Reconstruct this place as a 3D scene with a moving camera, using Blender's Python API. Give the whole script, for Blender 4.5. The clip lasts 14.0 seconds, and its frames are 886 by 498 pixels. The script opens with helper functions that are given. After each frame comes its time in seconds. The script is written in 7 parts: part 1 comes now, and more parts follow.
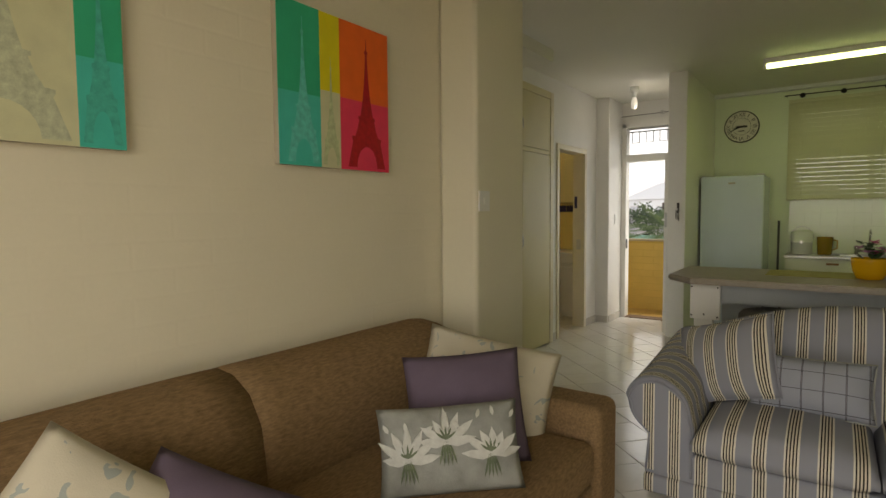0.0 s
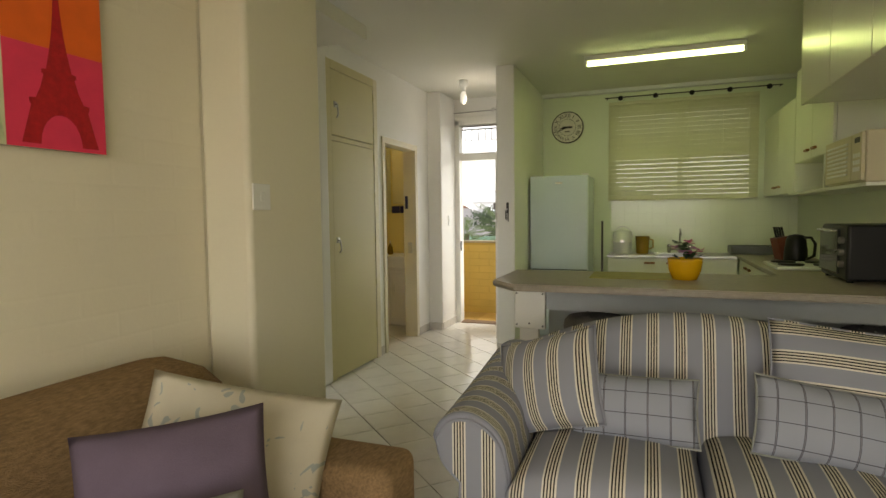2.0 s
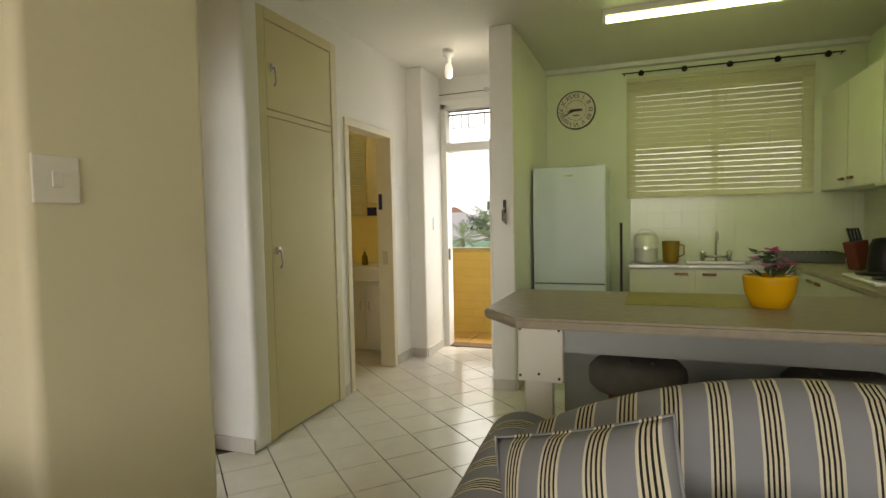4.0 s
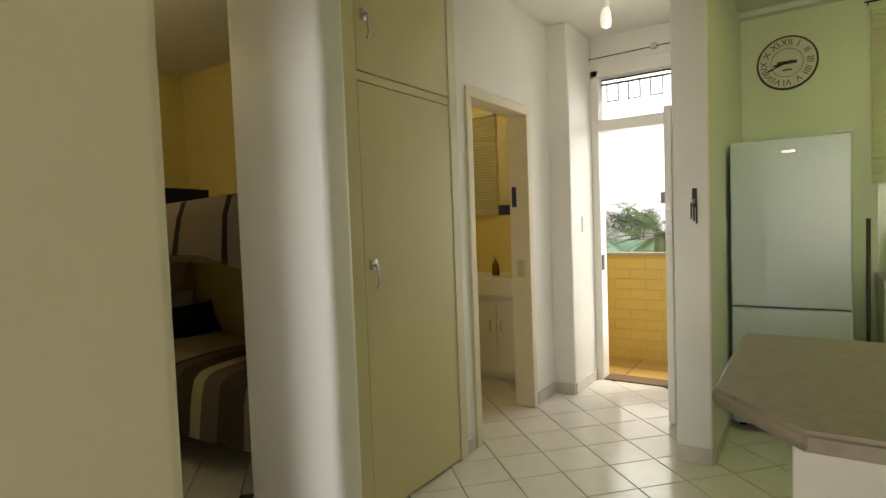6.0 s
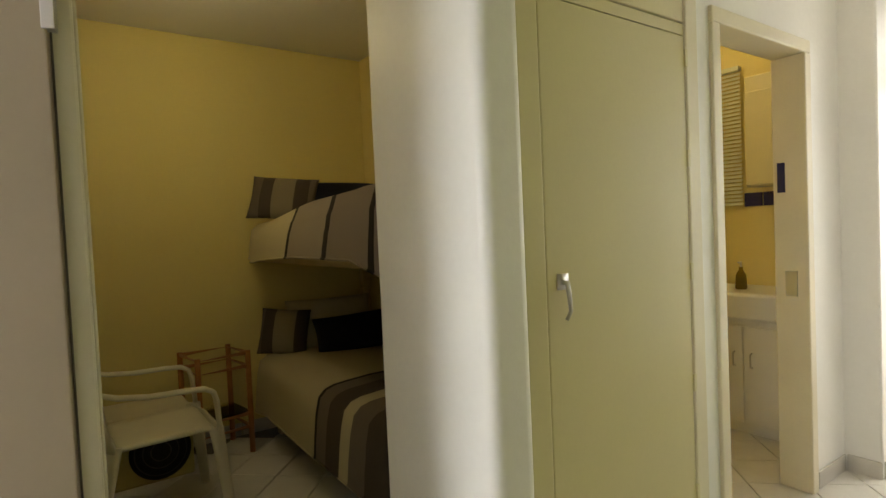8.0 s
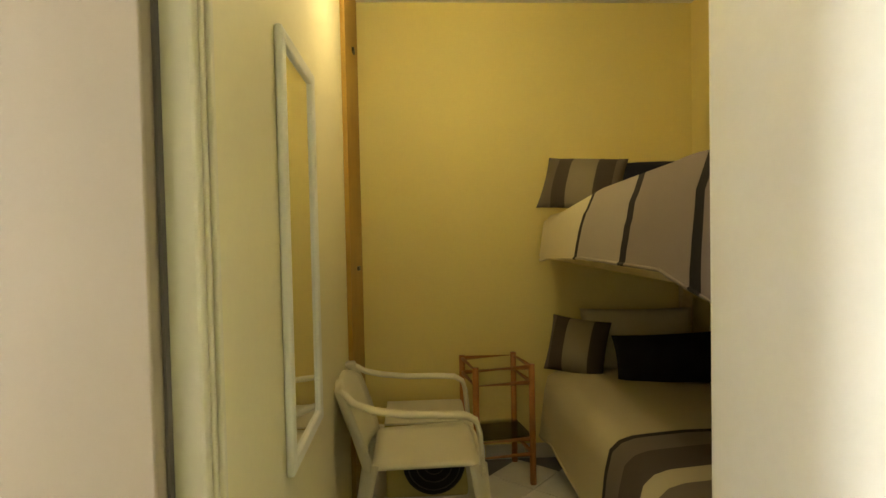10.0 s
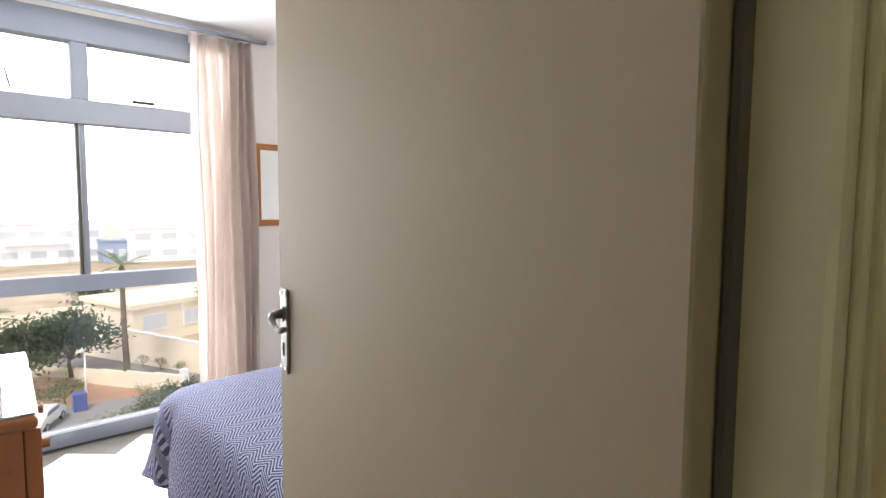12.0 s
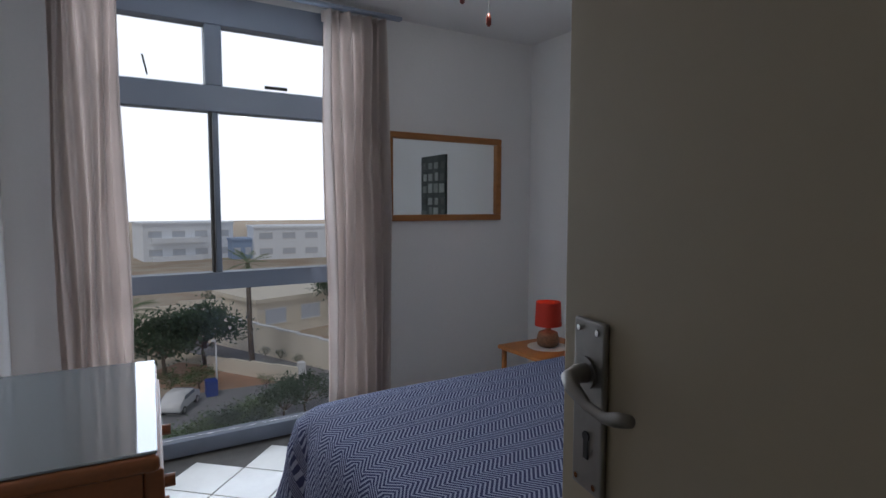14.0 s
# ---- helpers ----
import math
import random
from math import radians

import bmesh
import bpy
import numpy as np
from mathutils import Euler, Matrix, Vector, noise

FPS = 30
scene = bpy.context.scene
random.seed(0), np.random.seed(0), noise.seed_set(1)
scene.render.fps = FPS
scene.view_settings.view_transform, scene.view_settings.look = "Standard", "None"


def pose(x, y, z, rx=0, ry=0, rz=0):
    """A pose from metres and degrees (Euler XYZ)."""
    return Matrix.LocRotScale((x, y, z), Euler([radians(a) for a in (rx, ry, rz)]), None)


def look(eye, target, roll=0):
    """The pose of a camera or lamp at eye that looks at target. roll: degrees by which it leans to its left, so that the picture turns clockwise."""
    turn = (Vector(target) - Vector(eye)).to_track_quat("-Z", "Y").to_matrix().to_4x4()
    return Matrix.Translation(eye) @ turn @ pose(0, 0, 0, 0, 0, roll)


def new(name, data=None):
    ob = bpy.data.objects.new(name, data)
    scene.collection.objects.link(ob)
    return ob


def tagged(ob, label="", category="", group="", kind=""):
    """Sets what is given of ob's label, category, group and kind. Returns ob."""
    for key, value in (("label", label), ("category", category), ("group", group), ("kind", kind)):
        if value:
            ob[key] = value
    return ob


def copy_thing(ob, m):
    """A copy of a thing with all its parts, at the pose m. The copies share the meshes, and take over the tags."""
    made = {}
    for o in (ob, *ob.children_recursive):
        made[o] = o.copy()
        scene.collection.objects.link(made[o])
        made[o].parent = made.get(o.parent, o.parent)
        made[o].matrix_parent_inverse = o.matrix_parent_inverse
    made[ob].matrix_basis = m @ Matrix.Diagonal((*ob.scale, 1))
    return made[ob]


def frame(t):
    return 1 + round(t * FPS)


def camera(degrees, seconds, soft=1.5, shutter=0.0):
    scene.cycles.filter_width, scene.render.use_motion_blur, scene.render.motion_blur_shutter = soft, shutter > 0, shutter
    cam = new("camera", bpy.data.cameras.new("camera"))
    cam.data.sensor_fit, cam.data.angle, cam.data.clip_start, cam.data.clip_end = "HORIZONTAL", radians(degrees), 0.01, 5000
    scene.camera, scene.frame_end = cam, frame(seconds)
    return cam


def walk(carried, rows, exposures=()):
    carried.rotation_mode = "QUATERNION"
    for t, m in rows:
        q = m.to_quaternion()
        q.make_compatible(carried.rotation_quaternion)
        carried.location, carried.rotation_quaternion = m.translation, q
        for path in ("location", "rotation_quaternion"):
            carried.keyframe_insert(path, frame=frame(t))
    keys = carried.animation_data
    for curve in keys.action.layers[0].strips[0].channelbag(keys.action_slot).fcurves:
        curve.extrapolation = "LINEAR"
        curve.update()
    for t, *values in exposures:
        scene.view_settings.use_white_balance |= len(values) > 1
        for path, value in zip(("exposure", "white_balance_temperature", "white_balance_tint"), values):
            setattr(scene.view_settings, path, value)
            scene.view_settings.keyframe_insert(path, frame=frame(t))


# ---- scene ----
cam = camera(77.3, 14.0)
PATH = [
    (0, (0.082, -0.097, 1.366), (-1.073, 1.531, 1.24), -0.5),
    (0.5, (0.087, -0.023, 1.355), (-0.871, 1.728, 1.231), -0.4),
    (1, (0.124, 0.15, 1.348), (-0.678, 1.978, 1.224), -0.4),
    (1.5, (0.113, 0.363, 1.342), (-0.626, 2.218, 1.22), -0.6),
    (2, (0.055, 0.614, 1.346), (-0.641, 2.485, 1.224), -0.7),
    (2.5, (-0.013, 0.878, 1.34), (-0.663, 2.765, 1.224), -0.9),
    (5, (-0.448, 2.265, 1.313), (-1.252, 4.094, 1.223), -2.0),
    (5.5, (-0.59, 2.49, 1.332), (-1.533, 4.251, 1.234), -2.1),
    (6, (-0.696, 2.703, 1.326), (-1.814, 4.359, 1.233), -2.1),
    (6.5, (-0.822, 2.881, 1.335), (-2.012, 4.486, 1.233), -2.2),
    (7, (-0.948, 3.096, 1.329), (-2.248, 4.613, 1.24), -2.4),
    (7.5, (-1.083, 3.248, 1.317), (-2.547, 4.608, 1.237), -2.6),
    (9.8, (-1.835, 3.733, 1.318), (-3.822, 3.954, 1.261), -1.2),
    (10, (-1.888, 3.734, 1.319), (-3.884, 3.846, 1.261), -1.2),
    (10.6, (-2.025, 3.752, 1.325), (-3.982, 3.341, 1.279), -1.6),
    (11, (-2.085, 3.742, 1.365), (-3.921, 2.970, 1.240), -0.5),
    (11.5, (-2.194, 3.662, 1.375), (-3.807, 2.490, 1.253), 0.5),
    (12, (-2.330, 3.520, 1.366), (-3.666, 2.041, 1.210), 0.4),
    (12.5, (-2.373, 3.419, 1.357), (-3.503, 1.776, 1.205), 0.6),
    (13, (-2.393, 3.296, 1.344), (-3.462, 1.613, 1.184), 0.4),
    (13.5, (-2.408, 3.138, 1.328), (-3.455, 1.440, 1.180), 0.3),
    (14, (-2.417, 2.984, 1.318), (-3.455, 1.281, 1.163), 0.1),
]
EXPOSURES = [(0, -1.42, 7300, 12), (1.0, -1.16, 7300, 12), (2.0, -0.92, 7300, 11), (5.0, -0.70, 7400, 11), (7.5, -0.5, 7300, 11), (9.8, 0.85, 7700, 8), (10.5, 0.66, 8200, 8), (11.0, 0.25, 8500, 9), (11.5, -0.25, 8000, 10), (12.0, -0.62, 7000, 13), (12.5, -1.0, 6600, 12), (13.0, -1.52, 6250, 12), (13.5, -2.18, 6050, 11), (14.0, -2.85, 5950, 11)]
walk(cam, [(t, look(eye, target, roll)) for t, eye, target, roll in PATH], EXPOSURES)

# ---- world and large lights ----
world = bpy.data.worlds.new("overcast_sky")
scene.world = world
world.use_nodes = True
wn = world.node_tree
sky = wn.nodes.new("ShaderNodeTexSky")
sky.sky_type = "NISHITA"
sky.sun_disc = False
sky.sun_elevation = radians(48)
sky.sun_rotation = radians(45)
sky.dust_density = 3.0
sky.air_density = 1.0
bg = wn.nodes["Background"]
bg.inputs["Strength"].default_value = 0.15
wn.links.new(sky.outputs[0], bg.inputs["Color"])

sun = new("sun", bpy.data.lights.new("sun", "SUN"))
sun.data.energy = 5.0
sun.data.angle = radians(14)
sun.data.color = (1.0, 0.96, 0.9)
sun.matrix_world = look((16, 16, 36), (0, 0, 0))


def area_lamp(name, eye, target, w, h, watts, color):
    d = bpy.data.lights.new(name, "AREA")
    d.shape, d.size, d.size_y, d.energy, d.color = "RECTANGLE", w, h, watts, color
    ob = new(name, d)
    ob.matrix_world = look(eye, target)
    return ob


def bulb_light(name, at, watts, color, radius=0.04):
    d = bpy.data.lights.new(name, "POINT")
    d.energy, d.color, d.shadow_soft_size = watts, color, radius
    ob = new(name, d)
    ob.location = at
    return ob


# daylight standing in the window openings
area_lamp("living_window_daylight", (0.15, -1.55, 1.35), (0.15, 3.0, 1.2), 2.3, 2.0, 56, (1.0, 0.92, 0.78))
area_lamp("bedroom_window_daylight", (-3.0, -0.10, 1.25), (-3.0, 3.0, 1.1), 1.4, 2.1, 165, (0.82, 0.90, 1.0))
area_lamp("entry_door_daylight", (-1.72, 7.34, 1.25), (-1.72, 3.0, 1.0), 0.75, 2.0, 17, (0.93, 0.97, 1.0))
bulb_light("hall_bulb_light", (-1.70, 6.25, 2.47), 3, (1.0, 0.95, 0.84))
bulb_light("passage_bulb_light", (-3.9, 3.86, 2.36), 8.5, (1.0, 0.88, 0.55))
bulb_light("bedroom_fan_light", (-3.42, 1.5, 2.10), 48, (1.0, 0.93, 0.84), 0.07)
bulb_light("bedside_lamp_light", (-4.62, 0.56, 0.67), 3.0, (1.0, 0.62, 0.28), 0.02)
area_lamp("kitchen_tube_light", (0.147, 5.87, 2.665), (0.147, 5.87, 0), 1.2, 0.05, 7.5, (0.80, 1.0, 0.30))

# ---- materials ----
def mat(name, color, rough=0.6, metal=0.0, vary=0.06, scale=6.0, fine=120.0, bump=0.08, spec=0.5, trans=0.0, emit=None, per_object=0.0, tint2=None, stretch=(1, 1, 1), ior=1.45):
    """A surface with slow stains and fine grain, in object space metres."""
    m = bpy.data.materials.new(name)
    m.use_nodes = True
    nt = m.node_tree
    b = nt.nodes["Principled BSDF"]
    b.inputs["Roughness"].default_value = rough
    b.inputs["Metallic"].default_value = metal
    b.inputs["Specular IOR Level"].default_value = spec
    b.inputs["Transmission Weight"].default_value = trans
    b.inputs["IOR"].default_value = ior
    geo = nt.nodes.new("ShaderNodeNewGeometry")
    mp = nt.nodes.new("ShaderNodeMapping")
    mp.inputs["Scale"].default_value = stretch
    nt.links.new(geo.outputs["Position"], mp.inputs["Vector"])
    n1 = nt.nodes.new("ShaderNodeTexNoise")
    n1.inputs["Scale"].default_value = scale
    n1.inputs["Detail"].default_value = 5
    n2 = nt.nodes.new("ShaderNodeTexNoise")
    n2.inputs["Scale"].default_value = fine
    n2.inputs["Detail"].default_value = 3
    for n in (n1, n2):
        nt.links.new(mp.outputs[0], n.inputs["Vector"])
    mix = nt.nodes.new("ShaderNodeMix")
    mix.data_type = "RGBA"
    dark = tint2 or tuple(c * (1 - vary * 2.2) for c in color)
    mix.inputs["A"].default_value = (*dark, 1)
    mix.inputs["B"].default_value = (*(min(1, c * (1 + vary * 0.8)) for c in color), 1)
    add = nt.nodes.new("ShaderNodeMath")
    add.operation = "MULTIPLY_ADD"
    nt.links.new(n2.outputs["Fac"], add.inputs[0])
    add.inputs[1].default_value = 0.45
    sub = nt.nodes.new("ShaderNodeMath")
    sub.operation = "MULTIPLY_ADD"
    nt.links.new(n1.outputs["Fac"], sub.inputs[0])
    sub.inputs[1].default_value = 1.25
    sub.inputs[2].default_value = -0.22
    nt.links.new(sub.outputs[0], add.inputs[2])
    last = add
    if per_object:
        oi = nt.nodes.new("ShaderNodeObjectInfo")
        po = nt.nodes.new("ShaderNodeMath")
        po.operation = "MULTIPLY_ADD"
        nt.links.new(oi.outputs["Random"], po.inputs[0])
        po.inputs[1].default_value = per_object
        nt.links.new(add.outputs[0], po.inputs[2])
        last = po
    nt.links.new(last.outputs[0], mix.inputs["Factor"])
    nt.links.new(mix.outputs["Result"], b.inputs["Base Color"])
    if bump:
        bp = nt.nodes.new("ShaderNodeBump")
        bp.inputs["Strength"].default_value = bump
        bp.inputs["Distance"].default_value = 0.004
        nt.links.new(n2.outputs["Fac"], bp.inputs["Height"])
        nt.links.new(bp.outputs[0], b.inputs["Normal"])
    if emit:
        b.inputs["Emission Color"].default_value = (*emit[:3], 1)
        b.inputs["Emission Strength"].default_value = emit[3]
    return m


def clear_glass(name, tint=(1, 1, 1)):
    """A thin pane: mostly clear, with the gloss of glass."""
    m = bpy.data.materials.new(name)
    m.use_nodes = True
    nt = m.node_tree
    out = nt.nodes["Material Output"]
    tr = nt.nodes.new("ShaderNodeBsdfTransparent")
    tr.inputs[0].default_value = (*tint, 1)
    gl = nt.nodes.new("ShaderNodeBsdfGlossy")
    gl.inputs["Roughness"].default_value = 0.02
    fr = nt.nodes.new("ShaderNodeFresnel")
    fr.inputs["IOR"].default_value = 1.45
    mx = nt.nodes.new("ShaderNodeMixShader")
    nt.links.new(fr.outputs[0], mx.inputs[0])
    nt.links.new(tr.outputs[0], mx.inputs[1])
    nt.links.new(gl.outputs[0], mx.inputs[2])
    nt.links.new(mx.outputs[0], out.inputs["Surface"])
    return m


def bagged_brick(m, depth):
    """Adds the soft relief of brick courses under thick paint, on walls of either direction."""
    nt = m.node_tree
    b = nt.nodes["Principled BSDF"]
    geo = nt.nodes["Geometry"]
    sp = nt.nodes.new("ShaderNodeSeparateXYZ")
    nt.links.new(geo.outputs["Position"], sp.inputs[0])
    along = nt.nodes.new("ShaderNodeMath")
    along.operation = "ADD"
    nt.links.new(sp.outputs["X"], along.inputs[0])
    nt.links.new(sp.outputs["Y"], along.inputs[1])
    cb = nt.nodes.new("ShaderNodeCombineXYZ")
    nt.links.new(along.outputs[0], cb.inputs["X"])
    nt.links.new(sp.outputs["Z"], cb.inputs["Y"])
    br = nt.nodes.new("ShaderNodeTexBrick")
    for key, v in (("Scale", 1.0), ("Mortar Size", 0.012), ("Mortar Smooth", 1.0), ("Brick Width", 0.30), ("Row Height", 0.0985)):
        br.inputs[key].default_value = v
    nt.links.new(cb.outputs[0], br.inputs["Vector"])
    inv = nt.nodes.new("ShaderNodeMath")
    inv.operation = "SUBTRACT"
    inv.inputs[0].default_value = 1.0
    nt.links.new(br.outputs["Fac"], inv.inputs[1])
    wave = nt.nodes.new("ShaderNodeTexNoise")
    wave.inputs["Scale"].default_value = 7.0
    nt.links.new(geo.outputs["Position"], wave.inputs["Vector"])
    su = nt.nodes.new("ShaderNodeMath")
    su.operation = "MULTIPLY_ADD"
    su.inputs[1].default_value = 1.6
    nt.links.new(wave.outputs["Fac"], su.inputs[0])
    nt.links.new(inv.outputs[0], su.inputs[2])
    bp = nt.nodes.new("ShaderNodeBump")
    bp.inputs["Strength"].default_value = 0.5
    bp.inputs["Distance"].default_value = depth
    nt.links.new(su.outputs[0], bp.inputs["Height"])
    nt.links.new(b.inputs["Normal"].links[0].from_socket, bp.inputs["Normal"])
    nt.links.new(bp.outputs[0], b.inputs["Normal"])
    return m


M_WALL = bagged_brick(mat("painted_plaster", (0.78, 0.73, 0.57), 0.75, vary=0.03, scale=1.3, fine=60, bump=0.12), 0.0012)
M_PIER = mat("painted_plaster_smooth", (0.78, 0.74, 0.58), 0.7, vary=0.03, scale=1.3, fine=45, bump=0.14)
M_WALL_HALL = mat("painted_plaster_white", (0.80, 0.79, 0.75), 0.45, vary=0.04, scale=1.8, fine=40, bump=0.16)
M_WALL_KITCHEN = mat("kitchen_wall_paint", (0.72, 0.78, 0.60), 0.55, vary=0.03, scale=1.5, fine=60, bump=0.08)
M_WALL_NICHE = mat("cream_wall_paint", (0.74, 0.62, 0.25), 0.7, vary=0.03, scale=1.3, fine=60, bump=0.1)
M_WALL_CREAM = mat("pale_cream_wall_paint", (0.76, 0.69, 0.46), 0.7, vary=0.04, scale=1.6, fine=45, bump=0.16)
M_WALL_BED = mat("bedroom_wall_paint", (0.72, 0.71, 0.70), 0.75, vary=0.03, scale=1.3, fine=60, bump=0.1)
M_CEIL = mat("ceiling_paint", (0.74, 0.73, 0.66), 0.8, vary=0.03, scale=1.0, fine=90, bump=0.2)
M_TILE = mat("glazed_floor_tile", (0.70, 0.68, 0.63), 0.16, vary=0.05, scale=9, fine=40, bump=0.02, per_object=0.35)
M_GROUT = mat("tile_grout", (0.11, 0.10, 0.09), 0.9, vary=0.2, scale=8, fine=200, bump=0.3)
M_SKIRT = mat("skirting_tile", (0.60, 0.57, 0.52), 0.25, vary=0.06, scale=8, bump=0.03)
M_CREAM = mat("cream_gloss_paint", (0.61, 0.55, 0.31), 0.42, vary=0.03, scale=2.5, fine=70, bump=0.05)
M_FRAME = mat("door_frame_paint", (0.70, 0.64, 0.48), 0.4, vary=0.05, scale=4, fine=70, bump=0.06)
# cream paint darkened, so the leaf's shade sits in the base colour
M_DOOR = mat("shaded_cream_door_paint", (0.34, 0.275, 0.19), 0.65, vary=0.03, scale=1.6, fine=50, bump=0.06)
M_WHITE = mat("white_paint", (0.80, 0.79, 0.74), 0.4, vary=0.03, scale=5, bump=0.03)
M_PLASTIC = mat("white_plastic", (0.80, 0.80, 0.76), 0.35, vary=0.02, bump=0.0)
M_STEEL = mat("brushed_steel", (0.55, 0.54, 0.52), 0.3, metal=1.0, vary=0.08, scale=10, fine=300, bump=0.03)
M_CHROME = mat("chrome", (0.75, 0.75, 0.75), 0.12, metal=1.0, vary=0.03, bump=0.0)
# near-black that paints the shade inside openings
M_DARK = mat("painted_gap_shade", (0.035, 0.03, 0.028), 0.8, bump=0.0)
M_BLACK = mat("black_plastic", (0.012, 0.012, 0.012), 0.38, bump=0.02, spec=0.3)
M_MIRROR = mat("mirror_glass", (0.86, 0.88, 0.87), 0.02, metal=1.0, vary=0.0, bump=0.0)
M_GLASS = clear_glass("window_glass")
M_ALU = mat("grey_aluminium", (0.27, 0.31, 0.38), 0.45, metal=0.3, vary=0.04, bump=0.02)


# ---- building helpers ----
def thing(name, label, category, at=(0, 0, 0), rz=0.0, group="", kind=""):
    ob = new(name)
    ob.empty_display_size = 0.1
    ob.matrix_world = pose(*at, 0, 0, rz)
    return tagged(ob, label, category, group, kind)


def mesh_of(name, bm, material, smooth=False):
    me = bpy.data.meshes.new(name)
    bmesh.ops.recalc_face_normals(bm, faces=bm.faces)
    if smooth:
        for f in bm.faces:
            f.smooth = not (f.calc_area() > 0.01 and max(abs(c) for c in f.normal) > 0.9999)
    bm.to_mesh(me)
    bm.free()
    for m in (material if isinstance(material, (list, tuple)) else [material]):
        me.materials.append(m)
    return me


def part(name, bm, material, parent=None, label="", smooth=False):
    ob = new(name, mesh_of(name, bm, material, smooth))
    if parent is not None:
        ob.parent = parent
    if label:
        ob["label"] = label
    return ob


def solo(name, bm, material, label, category, kind="", group="", smooth=False):
    ob = part(name, bm, material, None, "", smooth)
    return tagged(ob, label, category, group, kind)


def add_box(bm, x0, x1, y0, y1, z0, z1, bevel=0.0, segs=2, mi=0):
    r = bmesh.ops.create_cube(bm, size=1.0, matrix=Matrix.Translation(((x0 + x1) / 2, (y0 + y1) / 2, (z0 + z1) / 2)) @ Matrix.Diagonal((abs(x1 - x0), abs(y1 - y0), abs(z1 - z0), 1)))
    vs = r["verts"]
    fs = list({f for v in vs for f in v.link_faces})
    for f in fs:
        f.material_index = mi
    if bevel:
        es = list({e for v in vs for e in v.link_edges})
        bmesh.ops.bevel(bm, geom=es, offset=bevel, segments=segs, profile=0.5, affect="EDGES", clamp_overlap=True)
    return vs


def box(x0, x1, y0, y1, z0, z1, bevel=0.0, segs=2):
    bm = bmesh.new()
    add_box(bm, x0, x1, y0, y1, z0, z1, bevel, segs)
    return bm


def boxes(rows, bevel=0.0, segs=2):
    bm = bmesh.new()
    for r in rows:
        add_box(bm, *r, bevel=bevel, segs=segs)
    return bm


def lathe(profile, n=24, bm=None, m=None):
    """A turned shape from (radius, height) pairs."""
    bm = bm or bmesh.new()
    rings = []
    for r, z in profile:
        rings.append([bm.verts.new((r * math.cos(2 * math.pi * k / n), r * math.sin(2 * math.pi * k / n), z)) for k in range(n)])
    for a, b in zip(rings, rings[1:]):
        for k in range(n):
            bm.faces.new((a[k], a[(k + 1) % n], b[(k + 1) % n], b[k]))
    bm.faces.new(rings[0][::-1])
    bm.faces.new(rings[-1])
    if m is not None:
        bmesh.ops.transform(bm, matrix=m, verts=[v for r in rings for v in r])
    return bm


def tube(points, radius, n=10, bm=None, closed=False):
    """A round bar along points; radius may be a list."""
    bm = bm or bmesh.new()
    pts = [Vector(p) for p in points]
    rad = radius if isinstance(radius, (list, tuple)) else [radius] * len(pts)
    rings = []
    up = Vector((0, 0, 1))
    prev = None
    for i, p in enumerate(pts):
        a = pts[i - 1] if (i > 0 or closed) else p
        b = pts[(i + 1) % len(pts)] if (i < len(pts) - 1 or closed) else p
        d = (b - a).normalized()
        if prev is None:
            ref = up if abs(d.z) < 0.9 else Vector((1, 0, 0))
            u = d.cross(ref).normalized()
        else:
            u = (prev - d * prev.dot(d)).normalized()
        prev = u
        v = d.cross(u)
        rings.append([bm.verts.new(p + (u * math.cos(2 * math.pi * k / n) + v * math.sin(2 * math.pi * k / n)) * rad[i]) for k in range(n)])
    pairs = list(zip(rings, rings[1:])) + ([(rings[-1], rings[0])] if closed else [])
    for a, b in pairs:
        for k in range(n):
            bm.faces.new((a[k], a[(k + 1) % n], b[(k + 1) % n], b[k]))
    if not closed:
        bm.faces.new(rings[0][::-1])
        bm.faces.new(rings[-1])
    return bm


def moved(bm, m):
    bmesh.ops.transform(bm, matrix=m, verts=bm.verts)
    return bm


def structure(name, bm, material, label, category, smooth=False):
    return solo(name, bm, material, label, category, "structure", "", smooth)

# ---- large structure ----
CEIL = 2.76
CEIL_LOW = 2.45
structure("floor", boxes([(-2.0, 1.70, -1.74, 7.29, -0.16, -0.012), (-5.17, -2.0, -0.27, 7.29, -0.16, -0.012)]), M_GROUT, "cement bed with dark grout under the floor tiles", "floor")

structure("wall_living_west", boxes([(-2.0, -1.88, -1.62, 2.64, 0, CEIL)]), M_WALL, "cream painted plaster wall behind the brown sofa", "wall")
structure("wall_living_pier", boxes([(-2.0, -1.88, 2.64, 2.80, 0, CEIL), (-1.88, -1.62, 2.64, 3.24, 0, CEIL)], 0.028, 4), M_PIER, "cream painted pier with rounded edges", "wall", True)
structure("wall_bedroom_door", boxes([(-5.05, -2.66, 3.31, 3.43, 0, CEIL), (-2.66, -1.88, 3.31, 3.43, 2.10, CEIL)]), M_WALL_CREAM, "yellow-cream painted wall round the bedroom door", "wall")
structure("wall_bedroom_inside", boxes([(-5.05, -2.70, 3.30, 3.308, 0, CEIL_LOW)]), M_WALL_BED, "pale grey plaster on the bedroom side", "wall")
structure("wall_west", boxes([(-5.17, -5.05, 3.31, 5.5, 0, CEIL)]), M_WALL_NICHE, "yellow-cream painted end wall of the bunk room", "wall")
structure("wall_bunk_north", boxes([(-5.05, -3.0, 5.38, 5.5, 0, CEIL)]), M_WALL_NICHE, "yellow-cream painted wall behind the bunk bed", "wall")
